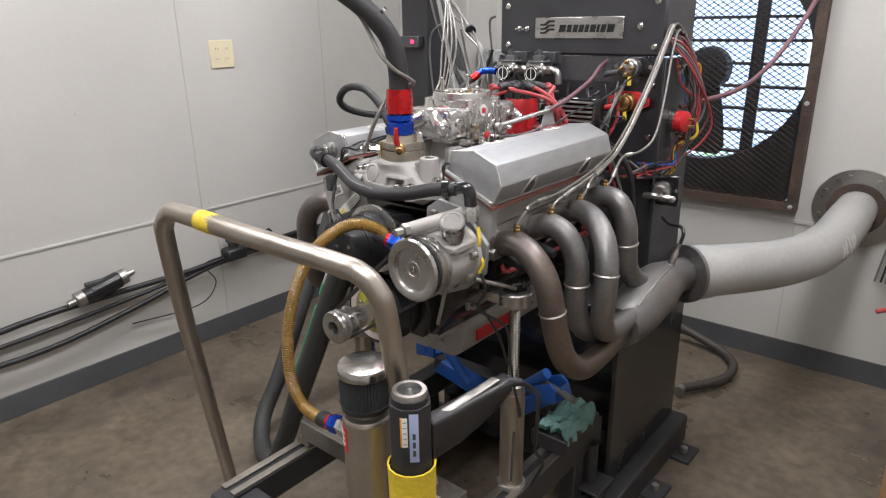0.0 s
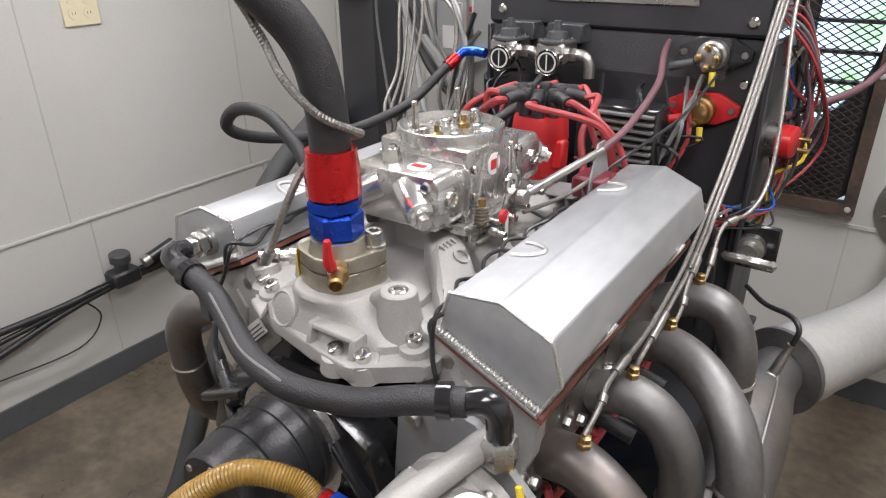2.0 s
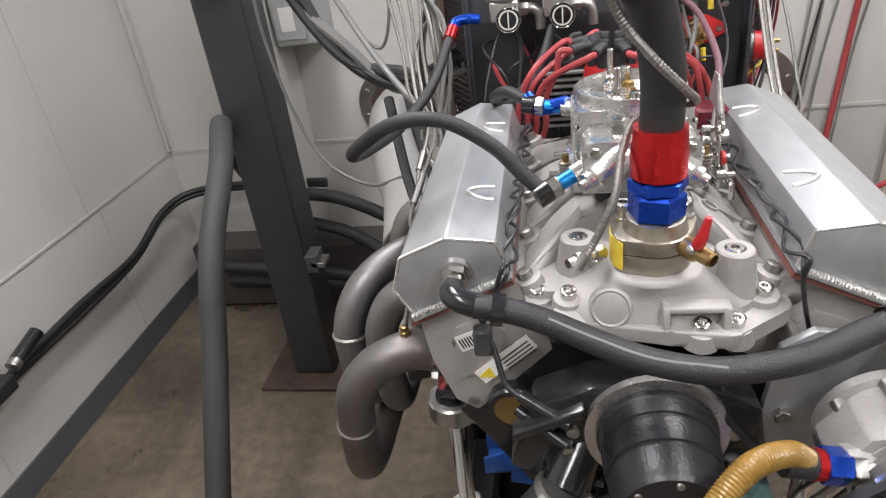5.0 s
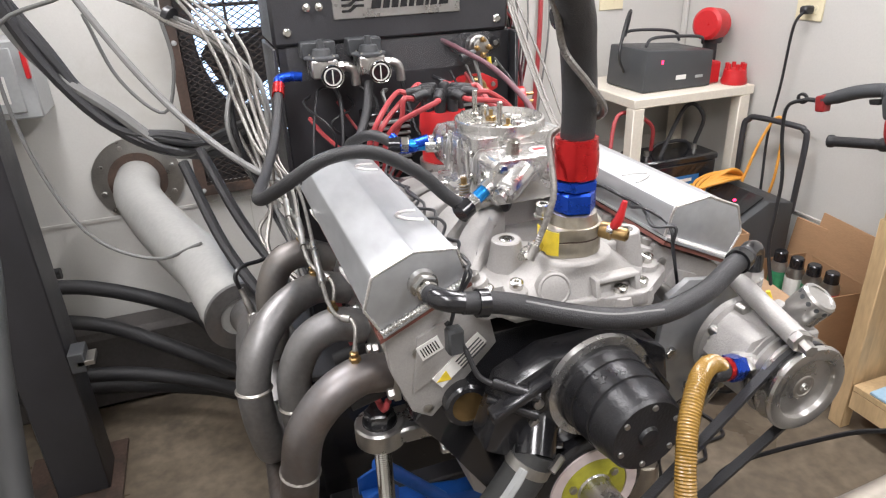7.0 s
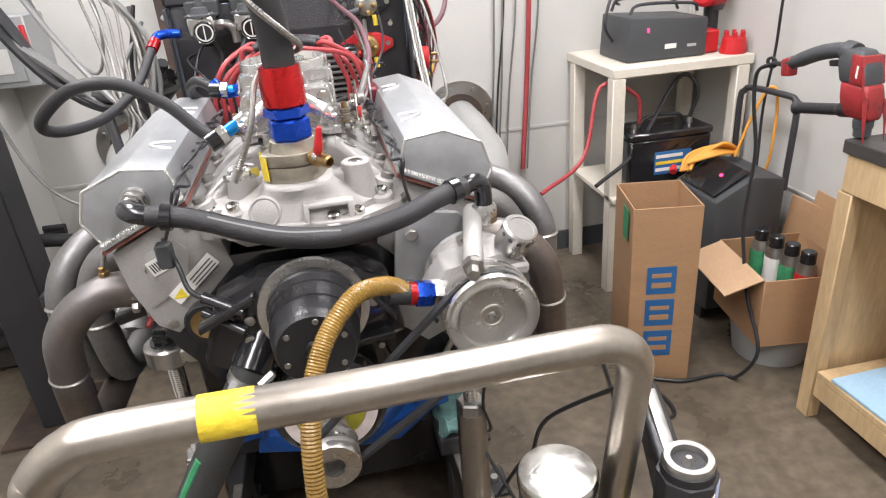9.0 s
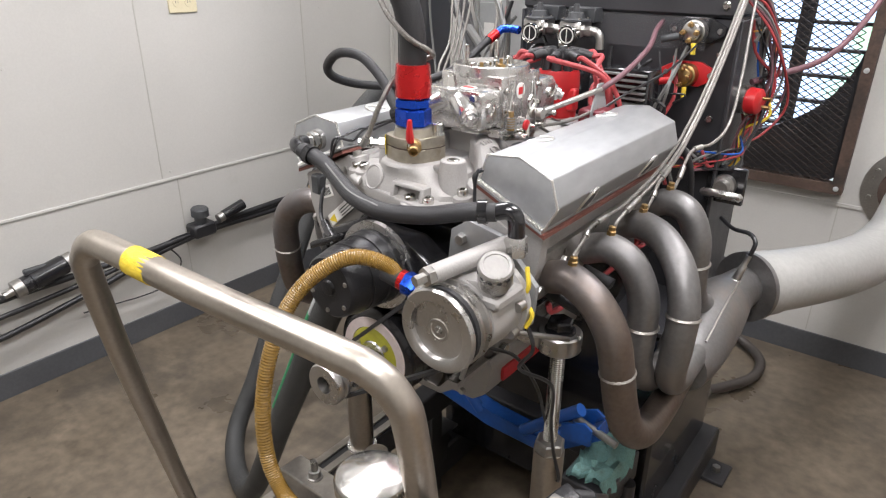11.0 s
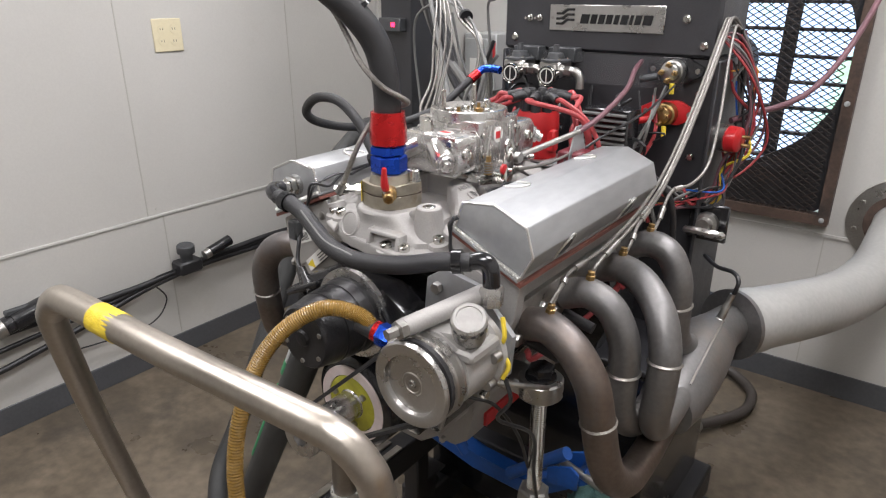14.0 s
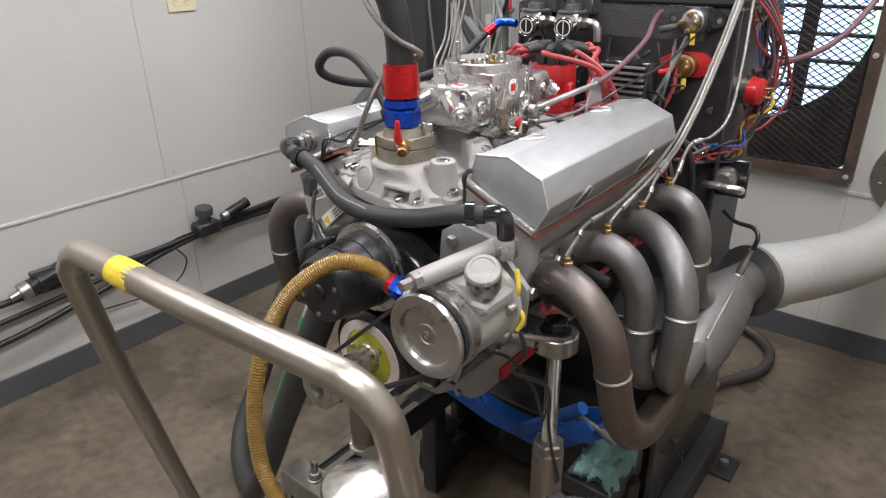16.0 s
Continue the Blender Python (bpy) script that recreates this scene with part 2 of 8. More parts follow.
class Shape:
    """Gathers pieces into one mesh."""

    def __init__(self):
        self.v, self.f = [], []

    def add(self, verts, faces):
        o = len(self.v)
        self.v += [tuple(x) for x in verts]
        self.f += [tuple(i + o for i in f) for f in faces]
        return self

    def box(self, x0, x1, y0, y1, z0, z1, c=0.002, m=None):
        """A box with chamfered edges."""
        lo, hi = Vector((x0, y0, z0)), Vector((x1, y1, z1))
        c = min(c, *(0.45 * abs(h - a) for a, h in zip(lo, hi)))
        bm = bmesh.new()
        for sx in (0, 1):
            for sy in (0, 1):
                for sz in (0, 1):
                    p = Vector(((x0, x1)[sx], (y0, y1)[sy], (z0, z1)[sz]))
                    d = Vector((c * (1 - 2 * sx), c * (1 - 2 * sy), c * (1 - 2 * sz)))
                    for k in range(3):
                        q = p + d
                        q[k] = p[k]
                        bm.verts.new(q)
        bmesh.ops.convex_hull(bm, input=bm.verts)
        return self.take(bm, m)

    def hull(self, pts, bevel=0.004, seg=3):
        """A convex solid round points, with rounded edges."""
        bm = bmesh.new()
        for p in pts:
            bm.verts.new(p)
        r = bmesh.ops.convex_hull(bm, input=bm.verts)
        bmesh.ops.delete(bm, geom=list({g for g in r["geom_interior"] if isinstance(g, bmesh.types.BMVert)}), context="VERTS")
        bmesh.ops.dissolve_limit(bm, angle_limit=0.02, verts=bm.verts[:], edges=bm.edges[:])
        bmesh.ops.bevel(bm, geom=bm.edges[:], offset=bevel, segments=seg, affect="EDGES", profile=0.5)
        return self.take(bm)

    def take(self, bm, m=None):
        bm.verts.index_update()
        vs = [(m @ v.co if m else v.co.copy()) for v in bm.verts]
        self.add(vs, [[v.index for v in f.verts] for f in bm.faces])
        bm.free()
        return self

    def sweep(self, pts, r, seg=10, caps=True):
        """A tube along points; r is a radius or a list of radii."""
        pts = [Vector(p) for p in pts]
        n = len(pts)
        rs = r if isinstance(r, (list, tuple)) else [r] * n
        t0 = (pts[1] - pts[0]).normalized()
        up = t0.orthogonal().normalized()
        vs, fs = [], []
        for i, p in enumerate(pts):
            t = (pts[min(i + 1, n - 1)] - pts[max(i - 1, 0)]).normalized()
            up = (up - t * up.dot(t)).normalized()
            side = t.cross(up)
            for k in range(seg):
                a = 2 * math.pi * k / seg
                vs.append(p + (up * math.cos(a) + side * math.sin(a)) * rs[i])
        for i in range(n - 1):
            for k in range(seg):
                k2 = (k + 1) % seg
                fs.append((i * seg + k, i * seg + k2, (i + 1) * seg + k2, (i + 1) * seg + k))
        if caps:
            fs.append(tuple(reversed(range(seg))))
            fs.append(tuple((n - 1) * seg + k for k in range(seg)))
        return self.add(vs, fs)

    def tube(self, pts, r, seg=10, n=6, caps=True):
        return self.sweep(smooth_path(pts, n), r, seg, caps)

    def rod(self, a, b, r, r2=None, seg=14):
        return self.sweep([a, b], [r, r if r2 is None else r2], seg)

    def lathe(self, at, axis, prof, seg=24, phase=0.0):
        """Turns a profile of (distance along the axis, radius) round the axis."""
        at, ax = Vector(at), Vector(axis).normalized()
        u = ax.orthogonal().normalized()
        w = ax.cross(u)
        vs, fs = [], []
        for h, r in prof:
            for k in range(seg):
                a = 2 * math.pi * k / seg + phase
                vs.append(at + ax * h + (u * math.cos(a) + w * math.sin(a)) * max(r, 1e-5))
        for i in range(len(prof) - 1):
            for k in range(seg):
                k2 = (k + 1) % seg
                fs.append((i * seg + k, i * seg + k2, (i + 1) * seg + k2, (i + 1) * seg + k))
        fs.append(tuple(reversed(range(seg))))
        fs.append(tuple((len(prof) - 1) * seg + k for k in range(seg)))
        return self.add(vs, fs)

    def ring(self, at, axis, r0, r1, h, seg=32):
        """A flat washer of inner radius r0, outer r1 and thickness h along the axis."""
        at, ax = Vector(at), Vector(axis).normalized()
        u = ax.orthogonal().normalized()
        w = ax.cross(u)
        vs, fs = [], []
        loop = ((0, r0), (0, r1), (h, r1), (h, r0))
        for d, r in loop:
            for k in range(seg):
                a = 2 * math.pi * k / seg
                vs.append(at + ax * d + (u * math.cos(a) + w * math.sin(a)) * r)
        for i in range(4):
            j = (i + 1) % 4
            for k in range(seg):
                k2 = (k + 1) % seg
                fs.append((i * seg + k, i * seg + k2, j * seg + k2, j * seg + k))
        return self.add(vs, fs)

    def hexa(self, at, axis, r, h):
        return self.lathe(at, axis, ((0, r), (h * 0.85, r), (h, r * 0.86)), 6)

    def prism(self, poly, a0, a1, axis="y", bevel=0.0, m=None):
        """A polygon in the two other axes, drawn out along axis."""
        bm = bmesh.new()
        put3 = {"y": lambda p, a: (p[0], a, p[1]), "x": lambda p, a: (a, p[0], p[1]), "z": lambda p, a: (p[0], p[1], a)}[axis]
        lo = [bm.verts.new(put3(p, a0)) for p in poly]
        hi = [bm.verts.new(put3(p, a1)) for p in poly]
        n = len(poly)
        bm.faces.new(lo)
        bm.faces.new(list(reversed(hi)))
        for i in range(n):
            bm.faces.new((lo[i], hi[i], hi[(i + 1) % n], lo[(i + 1) % n]))
        if bevel:
            bmesh.ops.bevel(bm, geom=list(bm.edges), offset=bevel, segments=2, affect="EDGES", profile=0.6)
        return self.take(bm, m)

    def mesh(self, name):
        me = bpy.data.meshes.new(name)
        me.from_pydata(self.v, [], self.f)
        bm = bmesh.new()
        bm.from_mesh(me)
        bmesh.ops.recalc_face_normals(bm, faces=bm.faces)
        bm.to_mesh(me)
        bm.free()
        me.polygons.foreach_set("use_smooth", [True] * len(me.polygons))
        me.set_sharp_from_angle(angle=radians(38))
        return me


def thing(name, at, label, category, group="", kind=""):
    ob = new(name)
    ob.location = at
    ob.empty_display_size = 0.05
    return tagged(ob, label, category, group, kind)


def place_of(ob):
    p = Vector((0, 0, 0))
    while ob:
        p = p + Vector(ob.location) + (Vector(ob.matrix_parent_inverse.translation) if ob.parent else Vector((0, 0, 0)))
        ob = ob.parent
    return p


def part(name, shape, material, parent, label=""):
    """One mesh object, built in world places, under a thing or a part."""
    me = shape.mesh(name)
    me.materials.append(material)
    ob = new(name, me)
    if parent:
        ob.parent = parent
        ob.matrix_parent_inverse = Matrix.Translation(place_of(parent)).inverted()
    return tagged(ob, label)


def whole(name, shape, material, label, category, group="", kind=""):
    return tagged(part(name, shape, material, None), label, category, group, kind)


# ---- the room ----
XL, XR, YF, ZC = -1.665, 1.67, -3.2, 2.6
FAN_X, FAN_Z, FAN_R = 0.0, 1.21, 0.39
FX0, FX1, FZ0, FZ1 = -0.475, 0.425, 0.658, 1.75


def wall_y(x):
    return 1.852 + 0.015 * x


def setting(name, shape, material, label="", category=""):
    return whole(name, shape, material, label, category or "wall", "", "structure")


def slab_back(s, x0, x1, z0, z1, out0, out1):
    """A slab along the back wall, between two distances in front of it (minus: behind)."""
    vs = []
    for o in (out0, out1):
        for x, z in ((x0, z0), (x1, z0), (x1, z1), (x0, z1)):
            vs.append((x, wall_y(x) - o, z))
    return s.add(vs, [(0, 1, 2, 3), (7, 6, 5, 4), (0, 4, 5, 1), (1, 5, 6, 2), (2, 6, 7, 3), (3, 7, 4, 0)])


ground = setting("floor", Shape().box(XL - 0.1, XR + 0.1, YF - 0.1, 2.1, -0.1, 0, 0), CONCRETE, "stained sealed brown-grey concrete floor", "floor")
# ceiling stays out of view; added to close the room over the lamps
setting("ceiling", Shape().box(XL - 0.1, XR + 0.1, YF - 0.1, 2.1, ZC, ZC + 0.1, 0), CEIL, "unseen white ceiling added to close the room", "ceiling")
setting("wall_west", Shape().box(XL - 0.1, XL, YF, 2.1, 0, ZC, 0), WALL, "off-white painted panel wall with seams", "wall")
setting("wall_east", Shape().box(XR, XR + 0.1, YF, 2.1, 0, ZC, 0), WALL, "off-white painted panel wall", "wall")
# unseen wall added behind the view, closes the room and bounces lamp light
setting("added_wall_south", Shape().box(XL - 0.1, XR + 0.1, YF - 0.1, YF, 0, ZC, 0), WALL, "unseen off-white wall added to close the room", "wall")
back = Shape()
for x0, x1, z0, z1 in ((XL, FX0 + 0.03, 0, ZC), (FX1 - 0.03, XR, 0, ZC), (FX0 + 0.03, FX1 - 0.03, 0, FZ0 + 0.03), (FX0 + 0.03, FX1 - 0.03, FZ1 - 0.03, ZC)):
    slab_back(back, x0, x1, z0, z1, -0.12, 0)
setting("wall_north", back, WALL, "off-white painted back wall with a fan opening", "wall")
# skirting, trim and panel seams
setting("baseboard", Shape().box(XL, XL + 0.008, YF, wall_y(XL), 0, 0.095, 0.002), RUBBER_BASE, "dark grey rubber baseboard along the wall", "baseboard")
setting("baseboard", slab_back(Shape(), XL + 0.01, XR - 0.01, 0, 0.095, 0, 0.008), RUBBER_BASE, "dark grey rubber baseboard along the wall", "baseboard")
setting("baseboard", Shape().box(XR - 0.008, XR, YF, wall_y(XR), 0, 0.095, 0.002), RUBBER_BASE, "dark grey rubber baseboard along the wall", "baseboard")
setting("trim", Shape().box(XL, XL + 0.005, YF, wall_y(XL), 0.607, 0.619, 0.002), WALL, "thin white seam strip along the wall", "trim")
setting("trim", slab_back(Shape(), XL + 0.008, XR - 0.008, 0.607, 0.619, 0, 0.005), WALL, "thin white seam strip along the wall", "trim")
setting("trim", Shape().box(XR - 0.005, XR, YF, wall_y(XR), 0.475, 0.485, 0.002), WALL, "thin white seam strip along the wall", "trim")
SEAM = mat("seam_shadow_gap", (0.45, 0.44, 0.40), 0.7, var=0.05)
for sy in (-0.65, 0.555, 1.3):
    setting("trim", Shape().box(XL, XL + 0.0015, sy, sy + 0.004, 0.10, 0.605, 0), SEAM, "narrow panel seam in the wall", "trim")
    setting("trim", Shape().box(XL, XL + 0.0015, sy - 0.06, sy - 0.056, 0.621, ZC, 0), SEAM, "narrow panel seam in the wall", "trim")
for sx in (0.42, -0.30, 1.1):
    setting("trim", slab_back(Shape(), sx, sx + 0.004, 0.10, 0.605, 0, 0.0015), SEAM, "narrow panel seam in the wall", "trim")
setting("trim", Shape().box(XL, XL + 0.02, wall_y(XL) - 0.025, wall_y(XL) - 0.002, 0.62, ZC, 0.004), WALL, "white corner strip", "trim")
setting("trim", Shape().box(XR - 0.02, XR, wall_y(XR) - 0.03, wall_y(XR) - 0.002, 0.1, ZC, 0.006), WALL, "white corner strip", "trim")

# fluorescent fittings over the room, out of view; number and places assumed
for lx, ly in ((-0.75, 0.75), (0.75, 0.75), (-0.75, -1.0), (0.75, -1.0)):
    f = thing("ceiling_light", (lx, ly, ZC), "white fluorescent strip light on the ceiling, out of view", "light", "ceiling strip lights")
    part("housing", Shape().box(lx - 0.09, lx + 0.09, ly - 0.62, ly + 0.62, ZC - 0.05, ZC, 0.005), MIDGREY, f)


# ---- the exhaust fan opening ----
fan = thing("exhaust_fan", (0, wall_y(0), FZ0), "black framed wall exhaust fan behind rusty expanded mesh", "fan")
plate = Shape()
# plate with a round opening: strips between the circle and the frame
N = 64
outer, inner = [], []
for k in range(N):
    a = 2 * math.pi * k / N
    ca, sa = math.cos(a), math.sin(a)
    tx = ((FX1 - 0.02 - FAN_X) if ca > 0 else (FAN_X - FX0 - 0.02)) / max(abs(ca), 1e-6)
    tz = ((FZ1 - 0.02 - FAN_Z) if sa > 0 else (FAN_Z - FZ0 - 0.02)) / max(abs(sa), 1e-6)
    t = min(tx, tz)
    outer.append((FAN_X + ca * t, FAN_Z + sa * t))
    inner.append((FAN_X + ca * FAN_R, FAN_Z + sa * FAN_R))
for y0 in (wall_y(0) + 0.02,):
    vs = [(x, y0, z) for x, z in outer] + [(x, y0, z) for x, z in inner] + [(x, y0 + 0.06, z) for x, z in inner]
    fs = []
    for k in range(N):
        j = (k + 1) % N
        fs += [(k, j, N + j, N + k), (N + k, N + j, 2 * N + j, 2 * N + k)]
    plate.add(vs, fs)
part("fan_plate", plate, SATIN, fan, "black plate with a round opening")
DARKSTEEL = mat("dark_dusty_steel", (0.03, 0.03, 0.034), 0.6, 0.2, var=0.2)
for k in range(9):
    z = FAN_Z - 0.36 + k * 0.09
    part("louvre_slat", Shape().box(-0.40, 0.40, wall_y(0) + 0.10, wall_y(0) + 0.135, z - 0.006, z + 0.006, 0.002, None), DARKSTEEL, fan)
part("mullion", Shape().box(0.15, 0.20, wall_y(0) + 0.085, wall_y(0) + 0.10, FAN_Z - 0.4, FAN_Z + 0.4, 0.003), DARKSTEEL, fan)
part("mullion", Shape().box(-0.275, -0.265, wall_y(0) + 0.085, wall_y(0) + 0.10, FAN_Z - 0.4, FAN_Z + 0.4, 0.003), DARKSTEEL, fan)
part("motor", Shape().lathe((0.0, wall_y(0) + 0.005, FAN_Z - 0.02), (0, 1, 0), ((0, 0.06), (0.01, 0.085), (0.07, 0.09), (0.075, 0.05))), DARKSTEEL, fan)
for k in range(2):
    a = radians(205 + 60 * k)
    c, s_ = math.cos(a), math.sin(a)
    bl = Shape()
    pts = []
    for r, w, tw in ((0.08, 0.05, 0.6), (0.2, 0.09, 0.45), (0.33, 0.12, 0.3), (0.37, 0.10, 0.28)):
        for sgn in (-1, 1):
            pts.append((FAN_X + c * r - s_ * w * sgn, wall_y(0) + 0.06 + sgn * w * tw * 0.5, FAN_Z + s_ * r + c * w * sgn))
    pts += [(x, y + 0.003, z) for x, y, z in pts]
    fs = []
    for i in range(3):
        fs += [(2 * i, 2 * i + 1, 2 * i + 3, 2 * i + 2), (8 + 2 * i, 8 + 2 * i + 2, 8 + 2 * i + 3, 8 + 2 * i + 1)]
    part("fan_blade", bl.add(pts, fs), DARKSTEEL, fan)
fr = Shape()
for x0, x1, z0, z1 in ((FX0, FX0 + 0.035, FZ0, FZ1), (FX1 - 0.035, FX1, FZ0, FZ1), (FX0 + 0.035, FX1 - 0.035, FZ0, FZ0 + 0.035), (FX0 + 0.035, FX1 - 0.035, FZ1 - 0.035, FZ1)):
    s = Shape()
    slab_back(s, x0, x1, z0, z1, 0.001, 0.045)
    part("frame", s, RUST, fan, "rusty brown angle-iron edge")
for x, z in ((FX0 + 0.02, FZ0 + 0.02), (FX1 - 0.02, FZ0 + 0.02), (FX1 - 0.02, 1.08), (FX0 + 0.02, 1.2)):
    part("bolt", Shape().lathe((x, wall_y(x) - 0.045, z), (0, -1, 0), ((0, 0.009), (0.004, 0.009), (0.006, 0.005)), 10), MIDGREY, fan)
MESHM = mat("dark_rusty_mesh", (0.034, 0.026, 0.023), 0.65, 0.1, var=0.35, scale=8, dark=(0.075, 0.045, 0.034), spot=0.25)
mesh_ = Shape()
cw, ch, th = 0.034, 0.0110, 0.0021
rows_n = int((FZ1 - FZ0 - 0.07) / ch)
cols_n = int((FX1 - FX0 - 0.07) / cw * 2)
for r in range(rows_n):
    zc = FZ0 + 0.035 + r * ch
    vs, fs = [], []
    for c in range(cols_n + 1):
        x = FX0 + 0.035 + c * cw / 2
        z = zc + (ch / 2 if (c + r) % 2 else -ch / 2) * 0.92
        y = wall_y(x) - 0.030
        vs += [(x, y - th, z - th), (x, y - th, z + th), (x, y + th, z + th), (x, y + th, z - th)]
    for c in range(cols_n):
        o = 4 * c
        for k in range(4):
            fs.append((o + k, o + (k + 1) % 4, o + 4 + (k + 1) % 4, o + 4 + k))
    mesh_.add(vs, fs)
tagged(part("expanded_mesh", mesh_, MESHM, fan, "brown expanded metal mesh"), kind="stuff")
# daylight beyond the louvres
SKYM = bpy.data.materials.new("daylight_outside")
SKYM.use_nodes = True
nt = SKYM.node_tree
bs = nt.nodes["Principled BSDF"]
nz = nt.nodes.new("ShaderNodeTexNoise")
nz.inputs["Scale"].default_value, nz.inputs["Detail"].default_value = 2.2, 4
rp = nt.nodes.new("ShaderNodeValToRGB")
el = rp.color_ramp.elements
el[0].position, el[0].color = 0.30, (0.20, 0.45, 0.14, 1)
el[1].position, el[1].color = 0.44, (0.52, 0.70, 1.0, 1)
e2 = el.new(0.37)
e2.color = (0.40, 0.62, 0.55, 1)
tcx = nt.nodes.new("ShaderNodeTexCoord")
nt.links.new(tcx.outputs["Object"], nz.inputs["Vector"])
nt.links.new(nz.outputs[0], rp.inputs[0])
nt.links.new(rp.outputs[0], bs.inputs["Emission Color"])
bs.inputs["Emission Strength"].default_value = 2.0
bs.inputs["Base Color"].default_value = (0.1, 0.1, 0.1, 1)
setting("backdrop", Shape().box(-1.6, 1.6, 3.2, 3.22, 0.0, 2.6, 0), SKYM, "bright hazy daylight with foliage outside", "backdrop")

# ---- the engine ----
CX, CZ = 0.008, 0.80          # crank line
VY0, VY1 = 0.0, 0.455         # length of the valve covers
PORTS = (0.055, 0.167, 0.280, 0.392)


def sx(side, u):
    """x at u metres outwards from the crank line, on side +1 or -1."""
    return CX + side * u


def poly(side, pts):
    q = [(sx(side, u), z) for u, z in pts]
    return q if side > 0 else list(reversed(q))


engine = thing("v8_engine", (CX, 0.23, 0.62), "silver and black V8 engine mounted on a test stand", "engine")
blk = Shape()
blk.prism([(CX - 0.10, 0.73), (CX + 0.10, 0.73), (CX + 0.135, 0.80), (CX + 0.215, 0.905), (CX + 0.105, 1.015), (CX - 0.105, 1.015), (CX - 0.215, 0.905), (CX - 0.135, 0.80)], 0.01, 0.49, "y", 0.006)
part("engine_block", blk, BLACK, engine, "black painted cast block")
pan = Shape()
pan.prism([(CX - 0.105, 0.735), (CX + 0.105, 0.735), (CX + 0.112, 0.72), (CX + 0.098, 0.655), (CX + 0.07, 0.632), (CX - 0.07, 0.632), (CX - 0.098, 0.655), (CX - 0.112, 0.72)], 0.10, 0.47, "y", 0.010)
pan.prism([(CX - 0.10, 0.735), (CX + 0.10, 0.735), (CX + 0.10, 0.72), (CX + 0.06, 0.690), (CX - 0.06, 0.690), (CX - 0.10, 0.72)], 0.014, 0.12, "y", 0.008)
oil_pan = part("oil_pan", pan, CAST, engine, "bare aluminium oil pan")
part("label", Shape().box(CX + 0.106, CX + 0.1125, 0.14, 0.32, 0.672, 0.700, 0.0005), RED_PLASTIC, oil_pan, "red and white warning sticker")
for k in range(6):
    part("pan_bolt", Shape().hexa((CX - 0.11 + 0.044 * k, 0.015, 0.722), (0, -1, 0), 0.006, 0.008), STEEL, engine)
tc_ = Shape()
tc_.prism([(CX - 0.085, 0.735), (CX + 0.085, 0.735), (CX + 0.105, 0.80), (CX + 0.075, 0.90), (CX + 0.05, 0.985), (CX - 0.05, 0.985), (CX - 0.075, 0.90), (CX - 0.105, 0.80)], -0.022, 0.012, "y", 0.006)
part("timing_cover", tc_, BLACK, engine, "black timing cover")
for k in range(10):
    a = 2 * math.pi * k / 10
    part("cover_bolt", Shape().hexa((CX + 0.085 * math.cos(a), -0.022, 0.855 + 0.115 * math.sin(a)), (0, -1, 0), 0.006, 0.006), STEEL, engine)

# harmonic balancer, painted pulley face and drive mandrel
bal = Shape().lathe((CX, -0.022, CZ), (0, -1, 0), ((0, 0.074), (0.004, 0.080), (0.026, 0.080), (0.028, 0.076), (0.032, 0.076), (0.034, 0.080), (0.056, 0.080), (0.060, 0.075), (0.062, 0.067)), 48)
balancer = part("balancer", bal, BLACK, engine, "black harmonic balancer")
part("balancer_face", Shape().ring((CX, -0.084, CZ), (0, -1, 0), 0.050, 0.066, 0.003, 48), WHITE_SCREEN, balancer, "pale pink ring face")
part("hub_face", Shape().lathe((CX, -0.080, CZ), (0, -1, 0), ((0, 0.049), (0.006, 0.049), (0.0075, 0.047)), 40), YELLOW_PAINT, balancer, "yellow painted hub")
for k in range(3):
    a = radians(40 + 120 * k)
    part("hub_bolt", Shape().hexa((CX + 0.036 * math.cos(a), -0.087, CZ + 0.036 * math.sin(a)), (0, -1, 0), 0.006, 0.005), STEEL, balancer)
part("mandrel", Shape().lathe((CX, -0.086, CZ), (0, -1, 0), ((0, 0.027), (0.004, 0.0235), (0.062, 0.0235), (0.064, 0.027), (0.068, 0.034), (0.072, 0.034), (0.076, 0.028), (0.084, 0.028), (0.088, 0.034), (0.092, 0.034), (0.096, 0.028), (0.100, 0.0345), (0.108, 0.0345), (0.111, 0.0325), (0.111, 0.0145), (0.085, 0.012)), 40), MACHINED, engine, "machined aluminium crank mandrel with belt grooves")

